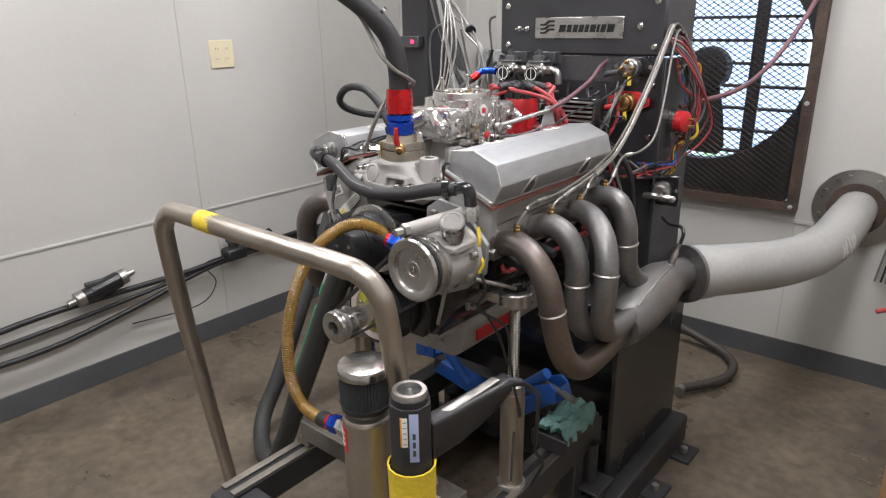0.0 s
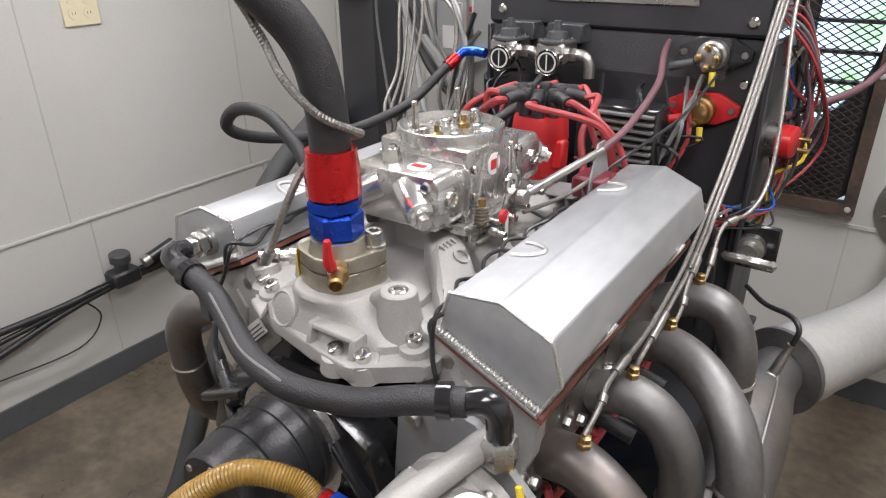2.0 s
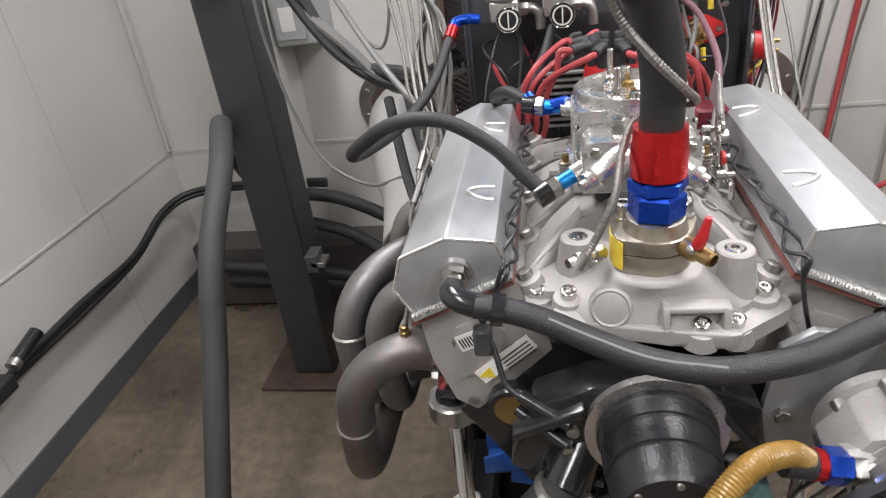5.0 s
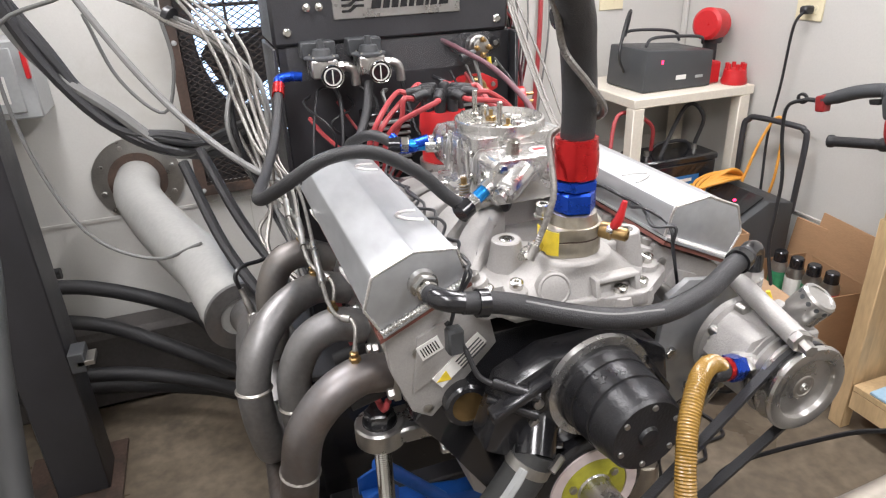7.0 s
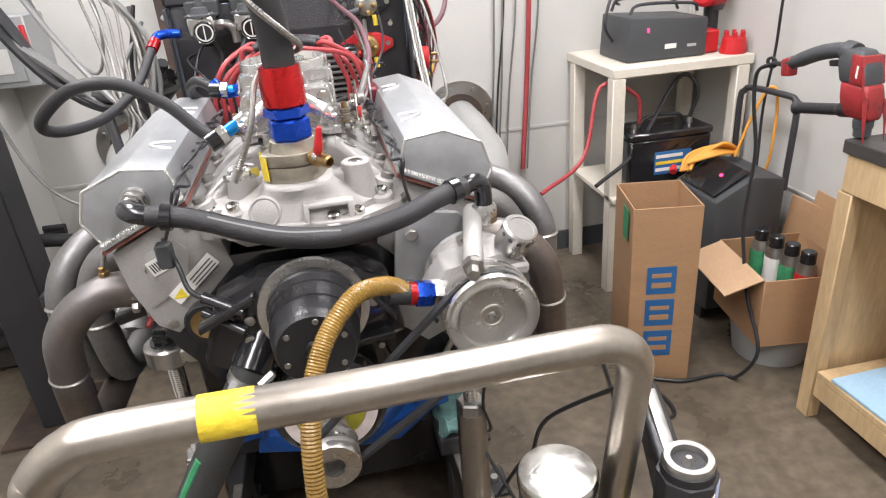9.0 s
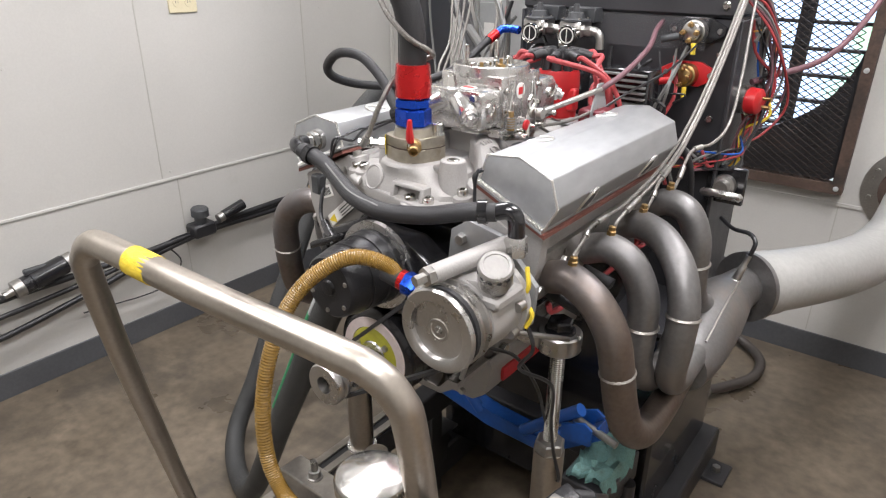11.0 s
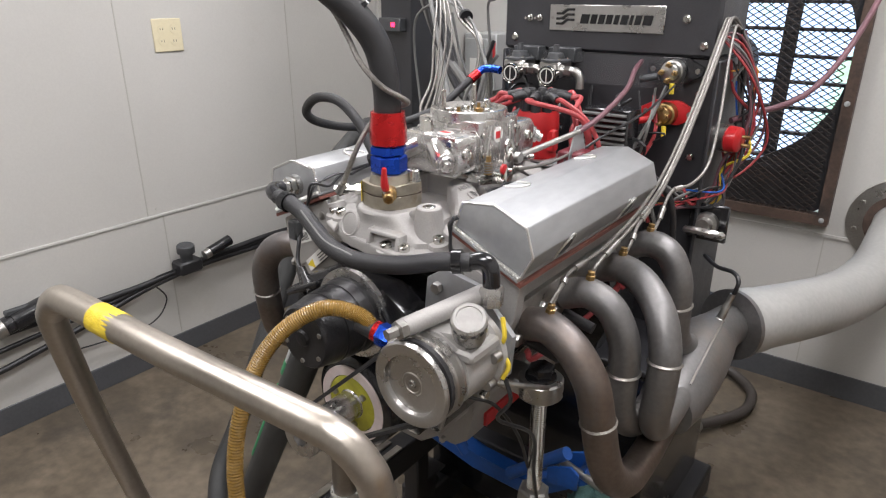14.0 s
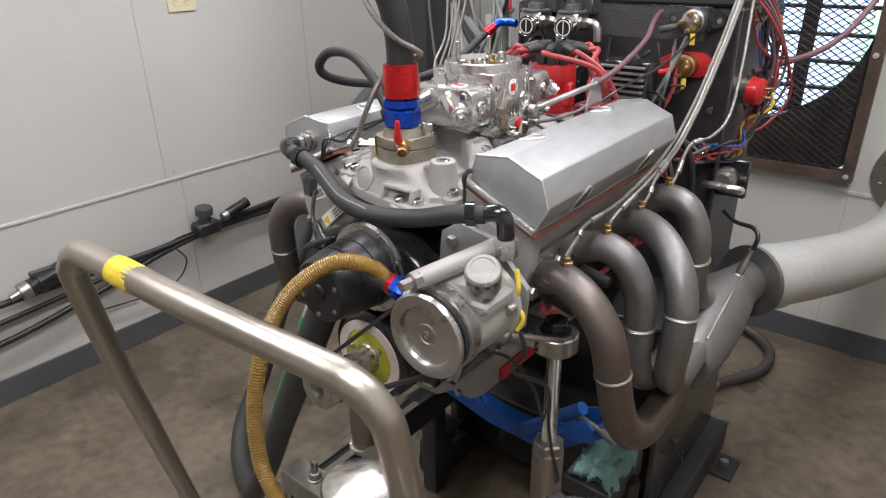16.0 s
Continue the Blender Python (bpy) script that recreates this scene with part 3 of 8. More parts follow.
# heads and valve covers
VC = ((0.247, 1.054), (0.267, 1.090), (0.255, 1.130), (0.204, 1.152), (0.152, 1.146), (0.139, 1.105))
HEAD = ((0.246, 1.040), (0.238, 0.985), (0.216, 0.925), (0.190, 0.908), (0.098, 1.000), (0.108, 1.045), (0.133, 1.094))
for side in (-1, 1):
    head = Shape().prism(poly(side, HEAD), 0.008, 0.030, "y", 0.004)
    head.prism(poly(side, ((0.236, 1.046), (0.224, 1.008), (0.221, 0.930), (0.190, 0.910), (0.100, 1.002), (0.110, 1.045), (0.133, 1.094))), 0.026, 0.462, "y", 0.004)
    hd = part("cylinder_head", head, CAST, engine, "bare cast aluminium cylinder head")
    fo = Shape()
    fo.prism(poly(side, ((0.215, 0.955), (0.205, 1.035), (0.165, 1.052), (0.150, 1.03), (0.160, 0.985))), 0.004, 0.010, "y", 0.002)
    part("head_pad", fo, CAST, hd)
    for u, z in ((0.205, 1.012), (0.145, 1.065), (0.195, 0.925)):
        part("plug", Shape().lathe((sx(side, u), 0.010, z), (0, -1, 0), ((0, 0.007), (0.004, 0.007), (0.005, 0.003)), 12), STEEL, hd)
    # gasket between head and cover
    part("cover_gasket", Shape().prism(poly(side, ((0.252, 1.044), (0.252, 1.050), (0.137, 1.102), (0.135, 1.097))), VY0 - 0.004, VY1 + 0.004, "y"), GASKET, engine, "reddish brown cover gasket")
    rail = Shape().prism(poly(side, ((0.2485, 1.051), (0.2485, 1.055), (0.137, 1.108), (0.136, 1.104))), VY0 - 0.007, VY1 + 0.007, "y", 0.0015)
    part("cover_rail", rail, SHEET, engine)
    cov = part("valve_cover", Shape().prism(poly(side, VC), VY0, VY1, "y", 0.0025), SHEET, engine, "fabricated bare aluminium valve cover")
    # weld beads round the front edge and along the rail
    wb = Shape()
    edge = [Vector((sx(side, u), VY0 + 0.001, z)) for u, z in VC]
    for a, b in zip(edge[:-1], edge[1:]):
        nseg = max(3, int((b - a).length / 0.0022))
        wb.sweep([a + (b - a) * k / nseg for k in range(nseg + 1)], [0.0016 + 0.0007 * (k % 2) for k in range(nseg + 1)], 7)
    part("front_weld", wb, WELD, cov, "bright weld bead")
    wr = Shape()
    a, b = Vector((sx(side, 0.250), VY0 - 0.003, 1.057)), Vector((sx(side, 0.140), VY0 - 0.003, 1.107))
    wr.sweep([a + (b - a) * k / 90 for k in range(91)], [0.0036 + 0.0011 * math.sin(k * 2.1) for k in range(91)], 9)
    part("rail_weld", wr, WELD, cov, "rippled weld bead")
    # recessed bolt pockets with welded lips, outer and inner edge
    for y in (0.115, 0.34):
        s = Shape()
        o = [Vector((sx(side, 0.2485 + 0.0205 * min(1.0, math.sin(a) * 1.05)), y + 0.018 * math.cos(a), 1.056 + 0.036 * math.sin(a))) for a in [math.pi * k / 14 for k in range(15)]]
        s.sweep(o, 0.0022, 6)
        part("pocket_lip", s, WELD, cov)
        # flat dark disc puts the shade of the recess into the colour
        part("pocket", Shape().lathe((sx(side, 0.2565), y, 1.070), (side, 0, -0.58), ((0, 0.0150), (0.0016, 0.0145)), 20), DARKGREY, cov, "dark disc painted as the shade in a bolt pocket")
    for y in (0.115, 0.34):
        s = Shape()
        o = [Vector((sx(side, 0.160 + 0.030 * math.sin(a)), y + 0.017 * math.cos(a), 1.1478 + 0.0042 * math.sin(a))) for a in [math.pi * k / 14 for k in range(15)]]
        s.sweep(o, 0.0022, 6)
        part("pocket_lip", s, WELD, cov)

hl = thing("head_label", (-0.18, 0.003, 1.0), "white barcode and hazard stickers on the head", "sticker")
part("barcode_label", Shape().prism([(-0.200, 1.022), (-0.172, 1.034), (-0.164, 1.014), (-0.192, 1.002)], 0.0025, 0.0038, "y"), WHITE_PLASTIC, hl)
for k in range(7):
    part("bar", Shape().prism([(-0.1955 + 0.0032 * k, 1.019 + 0.0014 * k), (-0.194 + 0.0032 * k, 1.0196 + 0.0014 * k), (-0.1885 + 0.0032 * k, 1.0075 + 0.0014 * k), (-0.190 + 0.0032 * k, 1.0069 + 0.0014 * k)], 0.002, 0.0026, "y"), BLACK, hl)
part("hazard_label", Shape().prism([(-0.181, 0.972), (-0.119, 1.026), (-0.107, 1.010), (-0.169, 0.956)], 0.0015, 0.0036, "y"), WHITE_PLASTIC, hl)
part("hazard_mark", Shape().prism([(-0.176, 0.966), (-0.163, 0.981), (-0.156, 0.966)], 0.0008, 0.0016, "y"), YELLOW, hl, "yellow warning triangle")
for k in range(4):
    part("bar", Shape().prism([(-0.150 + 0.003 * k, 0.991 - 0.004 * k), (-0.118 + 0.003 * k, 1.019 - 0.004 * k), (-0.117 + 0.003 * k, 1.0175 - 0.004 * k), (-0.149 + 0.003 * k, 0.9895 - 0.004 * k)], 0.0009, 0.0016, "y"), DARKGREY, hl)

# intake manifold
im = Shape()
im.prism([(CX - 0.135, 1.065), (CX - 0.075, 1.025), (CX + 0.075, 1.025), (CX + 0.135, 1.065), (CX + 0.115, 1.085), (CX - 0.115, 1.085)], 0.0, 0.455, "y", 0.006)
manifold = part("intake_manifold", im, CAST, engine, "bead-blasted cast aluminium intake manifold")
# plenum and runners
s = Shape()
s.prism([(CX - 0.062, 0.150), (CX + 0.062, 0.150), (CX + 0.072, 0.175), (CX + 0.072, 0.275), (CX + 0.062, 0.300), (CX - 0.062, 0.300), (CX - 0.072, 0.275), (CX - 0.072, 0.175)], 1.06, 1.128, "z", 0.006)
part("plenum", s, CAST, manifold)
part("valley_web", Shape().prism([(CX - 0.085, 0.045), (CX + 0.085, 0.045), (CX + 0.070, 0.160), (CX - 0.070, 0.160)], 1.075, 1.094, "z", 0.006), CAST, manifold)
for side in (-1, 1):
    for i, y in enumerate(PORTS):
        s = Shape()
        yi = 0.222 + (y - 0.222) * 0.42
        ym = yi + (y - yi) * 0.55
        s.hull([(sx(side, u), v + d * w, z) for u, v, w, z in ((0.030, yi, 0.030, 1.060), (0.030, yi, 0.024, 1.129), (0.066, (yi + ym) / 2, 0.029, 1.124), (0.098, ym, 0.032, 1.106), (0.128, y, 0.034, 1.080), (0.140, y, 0.036, 1.040)) for d in (-1, 1)], 0.006)
        part("runner", s, CAST, manifold)
    for y in (0.02, 0.112, 0.223, 0.335, 0.44):
        s = Shape().lathe((sx(side, 0.118), y, 1.078), (side * 0.35, 0, 1), ((0, 0.016), (0.012, 0.015), (0.014, 0.012)), 16)
        b_ = part("bolt_boss", s, CAST, manifold)
        part("bolt", Shape().lathe((sx(side, 0.1232), y, 1.0915), (side * 0.35, 0, 1), ((0, 0.008), (0.008, 0.008), (0.009, 0.005)), 12), STEEL, b_)
# coolant crossover at the front: lobed flange, swelling body, bosses and cast windows
def lobes(*discs):
    """The convex outline round several discs (x, y, r)."""
    pts = [(x + r * math.cos(2 * math.pi * k / 20), y + r * math.sin(2 * math.pi * k / 20)) for x, y, r in discs for k in range(20)]
    pts = sorted(set(pts))
    halves = []
    for seq in (pts, pts[::-1]):
        h = []
        for q in seq:
            while len(h) > 1 and (h[-1][0] - h[-2][0]) * (q[1] - h[-2][1]) - (h[-1][1] - h[-2][1]) * (q[0] - h[-2][0]) <= 1e-9:
                h.pop()
            h.append(q)
        halves += h[:-1]
    return halves


def swell(rows, seg_pts=40):
    """A closed skin through outlines (centre x, centre y, half width, half depth, z)."""
    vs, fs = [], []
    for cx0, cy0, a, b, z in rows:
        for k in range(seg_pts):
            t = 2 * math.pi * k / seg_pts
            c, d = math.cos(t), math.sin(t)
            vs.append((cx0 + a * math.copysign(abs(c) ** 0.75, c), cy0 + b * math.copysign(abs(d) ** 0.75, d), z))
    for i in range(len(rows) - 1):
        for k in range(seg_pts):
            j = (k + 1) % seg_pts
            fs.append((i * seg_pts + k, i * seg_pts + j, (i + 1) * seg_pts + j, (i + 1) * seg_pts + k))
    fs += [tuple(reversed(range(seg_pts))), tuple((len(rows) - 1) * seg_pts + k for k in range(seg_pts))]
    return Shape().add(vs, fs)


OX, OY = 0.015, 0.012
part("front_flange", Shape().prism(lobes((CX - 0.100, 0.006, 0.020), (CX - 0.050, -0.020, 0.016), (CX + 0.018, -0.038, 0.012), (CX + 0.070, -0.040, 0.018), (CX + 0.118, 0.000, 0.022), (CX + 0.100, 0.060, 0.018), (CX - 0.095, 0.060, 0.018)), 1.050, 1.068, "z", 0.004), CAST, manifold)
part("water_crossover", swell(((CX + 0.004, 0.016, 0.104, 0.056, 1.060), (CX + 0.006, 0.016, 0.100, 0.053, 1.076), (CX + 0.008, 0.016, 0.078, 0.046, 1.088), (OX + 0.003, 0.015, 0.060, 0.045, 1.098), (OX, OY, 0.0485, 0.0455, 1.107), (OX, OY, 0.0465, 0.0440, 1.1115), (OX, OY, 0.0440, 0.0420, 1.113))), CAST, manifold)
for u, y, z in ((-0.067, 0.047, 1.124), (0.084, 0.011, 1.124)):
    b_ = part("bolt_boss", Shape().lathe((CX + u, y, 1.06), (0, 0, 1), ((0, 0.030), (z - 1.085, 0.0225), (z - 1.066, 0.0195), (z - 1.0615, 0.0190), (z - 1.060, 0.0172), (z - 1.060, 0.0105), (z - 1.065, 0.0100)), 28), CAST, manifold)
    part("bolt", Shape().lathe((CX + u, y, z - 0.006), (0, 0, 1), ((0, 0.0092), (0.006, 0.0092), (0.007, 0.0080), (0.007, 0.0045), (0.003, 0.0040)), 14), CHROME, b_)
    part("arm", Shape().hull([(CX + u * f, y + d, zz) for f, d, zz in ((1.0, -0.014, 1.066), (1.0, 0.014, 1.066), (1.0, -0.010, z - 0.006), (1.0, 0.010, z - 0.006), (0.35, -0.014, 1.070), (0.35, 0.018, 1.070), (0.35, -0.010, 1.108), (0.35, 0.014, 1.108))], 0.005), CAST, b_)
for u, y, z in ((-0.080, -0.003, 1.086), (0.112, 0.004, 1.080), (0.078, -0.036, 1.070), (0.046, -0.040, 1.068), (-0.112, 0.012, 1.078)):
    b_ = part("bolt_boss", Shape().lathe((CX + u, y, 1.050), (0, -0.18, 1), ((0, 0.020), (z - 1.056, 0.0165), (z - 1.052, 0.0155), (z - 1.051, 0.013)), 18), CAST, manifold)
    part("bolt", Shape().lathe((CX + u, y - 0.18 * (z - 1.052), z - 0.002), (0, -0.18, 1), ((0, 0.0085), (0.009, 0.0085), (0.010, 0.0070), (0.010, 0.0042), (0.005, 0.0040)), 14), CHROME, b_)
part("round_pad", Shape().lathe((CX - 0.038, -0.022, 1.080), (-0.15, -1, 0.35), ((0, 0.023), (0.010, 0.021), (0.0115, 0.0185), (0.010, 0.0165), (0.0105, 0.0150)), 28), CAST, manifold)
# cast window: a frame of four ribs round a recess
for x0, x1, z0, z1 in ((0.012, 0.066, 1.084, 1.090), (0.010, 0.064, 1.062, 1.067), (0.006, 0.013, 1.063, 1.090), (0.062, 0.070, 1.063, 1.089)):
    part("web", Shape().hull([(CX + x + 0.003, y, z) for x in (x0, x1) for z in (z0, z1) for y in (-0.050 + 0.25 * (z - 1.062), -0.026)], 0.0018, 2), CAST, manifold)
part("web", Shape().hull([(CX + x, y, z) for x, y, z in ((-0.100, -0.026, 1.066), (-0.060, -0.046, 1.066), (-0.100, -0.026, 1.074), (-0.060, -0.046, 1.074), (-0.085, 0.0, 1.066), (-0.085, 0.0, 1.080))], 0.003, 2), CAST, manifold)
# raised cast emblem on a runner
em = Shape()
en = Vector((0.5, 0, 0.86))
eo = Vector((CX + 0.084, 0.124, 1.1145))
em.ring(eo, en, 0.0075, 0.0102, 0.0022, 18)
for k in range(4):
    q = eo + Vector((-0.017, -0.011 + 0.0074 * k, 0.0105))
    em.rod(q - Vector((0.003, 0, -0.0018)), q + Vector((0.003, 0, -0.0018)), 0.0013)
    em.rod(q + Vector((-0.003, -0.0022, 0.0018)), q + Vector((-0.003, 0.0022, 0.0018)), 0.0012)
part("cast_emblem", em, CAST, manifold)

# water outlet, valve and fittings
neck = thing("water_outlet", (CX, 0.014, 1.10), "gold water outlet with red and blue hose end", "fitting")
house = lobes((OX, OY, 0.0350), (OX + 0.028, OY + 0.020, 0.0145), (OX - 0.027, OY - 0.012, 0.0145), (OX - 0.018, OY + 0.024, 0.0125))
part("outlet_base", Shape().prism(house, 1.1132, 1.1330, "z", 0.0018), GOLD, neck)
part("outlet_gasket", Shape().prism([(OX + (x - OX) * 0.985, OY + (y - OY) * 0.985) for x, y in house], 1.1330, 1.1345, "z"), RUST, neck, "dark paper gasket")
part("outlet_cap", Shape().prism(house, 1.1345, 1.1500, "z", 0.0028), GOLD, neck)
part("outlet_boss", Shape().lathe((OX, OY, 1.150), (0, 0, 1), ((0, 0.0315), (0.003, 0.0305), (0.010, 0.0285), (0.0135, 0.0280), (0.0140, 0.0265)), 40), GOLD, neck)
for u, y in ((0.029, 0.022), (-0.029, 0.024)):
    part("cap_screw", Shape().lathe((OX + u, OY + y, 1.150), (0, 0, 1), ((0, 0.0118), (0.003, 0.0118), (0.0032, 0.0092), (0.017, 0.0092), (0.018, 0.0082), (0.018, 0.0048), (0.011, 0.0045)), 18), CHROME, neck)
part("blue_nut", Shape().lathe((OX, 0.012, 1.164), (0, 0, 1), ((0, 0.024), (0.002, 0.0275), (0.024, 0.0275), (0.027, 0.024)), 6), BLUE_ANO, neck, "blue anodised hex nut")
part("blue_collar", Shape().lathe((OX, 0.012, 1.192), (0, 0, 1), ((0, 0.025), (0.002, 0.0285), (0.012, 0.0285), (0.014, 0.025)), 6, 0.3), BLUE_ANO, neck, "blue anodised collar")
part("red_socket", Shape().lathe((OX, 0.012, 1.206), (0, 0, 1), ((0, 0.025), (0.002, 0.0275), (0.026, 0.0275), (0.038, 0.0262), (0.049, 0.0255), (0.049, 0.022)), 10), RED_ANO, neck, "red anodised hose socket")
part("drain_cock", Shape().lathe((OX + 0.024, -0.014, 1.143), (0.60, -0.80, -0.06), ((0, 0.010), (0.014, 0.011), (0.016, 0.008), (0.032, 0.008), (0.034, 0.006), (0.022, 0.006)), 14), BRASS, neck, "brass drain cock")
part("lever", Shape().tube([(OX + 0.030, -0.030, 1.150), (OX + 0.033, -0.036, 1.162), (OX + 0.037, -0.040, 1.186)], [0.003, 0.0055, 0.0055, 0.006, 0.006, 0.006, 0.0055, 0.0055, 0.005, 0.0045, 0.004, 0.004, 0.003], 8), RED_PLASTIC, neck, "red dipped lever")
part("lever_washer", Shape().lathe((OX + 0.027, -0.026, 1.146), (0.4, -0.9, 0.1), ((0, 0.006), (0.003, 0.006), (0.007, 0.003)), 10), CHROME, neck)
tape = Shape()
for a0 in range(165, 216, 6):
    q = [(OX + r * math.cos(radians(a)), OY + r * math.sin(radians(a))) for a, r in ((a0, 0.0435), (a0 + 6, 0.0435), (a0 + 6, 0.0443), (a0, 0.0443))]
    tape.prism(q, 1.116 + 0.0006 * (a0 % 5), 1.148, "z")
part("tape_tag", tape, YELLOW, neck, "yellow tape on the housing")
part("sensor", Shape().lathe((CX - 0.044, 0.006, 1.128), (-0.8, -0.6, 0.05), ((0, 0.008), (0.012, 0.009), (0.013, 0.006), (0.022, 0.006), (0.023, 0.008), (0.034, 0.008), (0.035, 0.005), (0.045, 0.005)), 8), CHROME, neck, "plated sensor fitting")

top_hose = thing("coolant_hose", (CX, 0.012, 1.25), "thick black rubber coolant hose rising from the outlet", "hose")
TH = [(OX, 0.012, 1.235), (0.015, 0.010, 1.295), (0.005, 0.001, 1.352), (-0.020, -0.030, 1.402), (-0.07, -0.07, 1.450), (-0.125, -0.105, 1.475), (-0.22, -0.10, 1.497), (-0.34, -0.07, 1.515), (-0.5, 0.0, 1.545), (-0.8, 0.12, 1.62), (-1.15, 0.3, 1.74), (-1.57, 0.5, 1.90)]
part("hose_body", Shape().tube(TH, 0.0200, 18, 5), HOSE, top_hose)
part("wire_tie", Shape().rod((-0.012, -0.010, 1.392), (-0.015, -0.013, 1.397), 0.0225, None, 18), BLACK, top_hose)
part("wire_tie", Shape().rod((-0.165, -0.103, 1.4855), (-0.170, -0.103, 1.4868), 0.0225, None, 18), WHITE_PLASTIC, top_hose, "pale cable tie")
line = thing("braided_sensor_line", (CX, 0.0, 1.12), "thin braided steel sensor line wound round the hose", "cable")
SL = [(CX - 0.070, -0.022, 1.126), (CX - 0.056, -0.020, 1.150), (CX - 0.036, -0.014, 1.195), (CX - 0.027, 0.010, 1.232), (CX - 0.012, 0.040, 1.252), (CX + 0.020, 0.040, 1.264), (CX + 0.036, 0.014, 1.275), (CX + 0.022, -0.016, 1.295), (CX - 0.006, -0.026, 1.325), (CX - 0.034, -0.022, 1.360), (CX - 0.052, -0.036, 1.400), (-0.075, -0.062, 1.430), (-0.130, -0.085, 1.455), (-0.22, -0.07, 1.475), (-0.34, -0.04, 1.500), (-0.5, 0.03, 1.525), (-0.8, 0.15, 1.60), (-1.57, 0.54, 1.88)]
part("line", Shape().sweep(smooth_path(SL, 24), [0.0036 + 0.0007 * (k % 2) for k in range(24 * 17 + 1)], 8), GREYWIRE, line)
part("ferrule", Shape().rod(SL[0], (CX - 0.061, -0.021, 1.141), 0.0062), STEEL, line)

# breather hose from the cover to the vacuum pump
bh = thing("breather_hose", (0.0, -0.06, 1.03), "black rubber breather hose between cover and pump", "hose")
part("cover_bung", Shape().lathe((-0.188, 0.0, 1.112), (0, -1, 0), ((0, 0.018), (0.008, 0.017), (0.009, 0.013), (0.012, 0.013)), 20), MACHINED, bh)
part("union", Shape().lathe((-0.188, -0.010, 1.112), (0, -1, 0), ((0, 0.0155), (0.010, 0.0155), (0.011, 0.012), (0.026, 0.0125)), 6), CHROME, bh, "plated hex union")
part("elbow", Shape().tube([(-0.188, -0.032, 1.112), (-0.186, -0.048, 1.115), (-0.176, -0.058, 1.114), (-0.160, -0.061, 1.110)], 0.0125, 14), BLACK, bh, "black elbow fitting")
BH = [(-0.162, -0.061, 1.110), (-0.126, -0.063, 1.104), (-0.092, -0.068, 1.094), (-0.050, -0.084, 1.083), (0.0, -0.104, 1.075), (0.06, -0.112, 1.071), (0.13, -0.102, 1.078), (0.182, -0.083, 1.090), (0.222, -0.066, 1.094)]
part("hose_body", Shape().tube(BH, 0.0128, 18), HOSE, bh)
part("elbow", Shape().tube([(0.219, -0.067, 1.094), (0.236, -0.060, 1.097), (0.246, -0.057, 1.088), (0.248, -0.056, 1.062)], 0.0118, 14), BLACK, bh, "black elbow fitting")
# thin pale tube along the hose paints its highlight
part("highlight_line", Shape().tube([(x, y - 0.0066, z + 0.0092) for x, y, z in BH[2:6]], 0.0019, 6), GREYPLASTIC, bh, "pale line drawn as the hose highlight")
for p, q in (((-0.146, -0.062, 1.107), (-0.134, -0.0625, 1.105)), ((0.200, -0.0755, 1.0925), (0.211, -0.0705, 1.0935))):
    part("hose_clamp", Shape().rod(p, q, 0.0162, None, 20), BLACK, bh)
part("swivel", Shape().hexa((0.248, -0.056, 1.038), (0, 0, 1), 0.0165, 0.026), MACHINED, bh)

# ---- carburettor ----
carb = thing("carburetor", (CX, 0.223, 1.13), "bright four-barrel carburetor on the intake manifold", "carburetor")
cx, cy = CX + 0.004, 0.223
part("base_plate", Shape().prism([(cx - 0.072, cy - 0.078), (cx + 0.072, cy - 0.078), (cx + 0.078, cy - 0.06), (cx + 0.078, cy + 0.06), (cx + 0.072, cy + 0.078), (cx - 0.072, cy + 0.078), (cx - 0.078, cy + 0.06), (cx - 0.078, cy - 0.06)], 1.128, 1.140, "z", 0.003), POLISHED, carb)
s = Shape().prism([(cx - 0.062, cy - 0.060), (cx + 0.062, cy - 0.060), (cx + 0.066, cy - 0.05), (cx + 0.066, cy + 0.05), (cx + 0.062, cy + 0.060), (cx - 0.062, cy + 0.060), (cx - 0.066, cy + 0.05), (cx - 0.066, cy - 0.05)], 1.140, 1.222, "z", 0.004)
main = part("main_body", s, POLISHED, carb)
# air horn with four venturis
part("air_horn", Shape().lathe((cx, cy, 1.214), (0, 0, 1), ((0, 0.060), (0.004, 0.066), (0.012, 0.0665), (0.020, 0.0655), (0.021, 0.0625), (0.012, 0.0600), (0.004, 0.058), (0.002, 0.03)), 48), POLISHED, carb, "polished round air horn")
for ux in (-1, 1):
    for uy in (-1, 1):
        p = (cx + ux * 0.0235, cy + uy * 0.0235, 1.2165)
        part("venturi", Shape().ring(p, (0, 0, 1), 0.0155, 0.0215, 0.006, 24), POLISHED, carb)
        # no open bore: a thin dark disc paints the shade inside it
        part("throttle_bore", Shape().lathe((p[0], p[1], 1.2166), (0, 0, 1), ((0, 0.0155), (0.0008, 0.0153)), 20), DARKGREY, carb)
        part("booster", Shape().lathe((p[0], p[1], 1.219), (0, 0, 1), ((0, 0.006), (0.006, 0.0075), (0.012, 0.0075), (0.013, 0.005)), 14), CHROME, carb)
        part("booster_arm", Shape().rod((p[0], p[1], 1.226), (cx + ux * 0.046, p[1], 1.223), 0.0035), CHROME, carb)
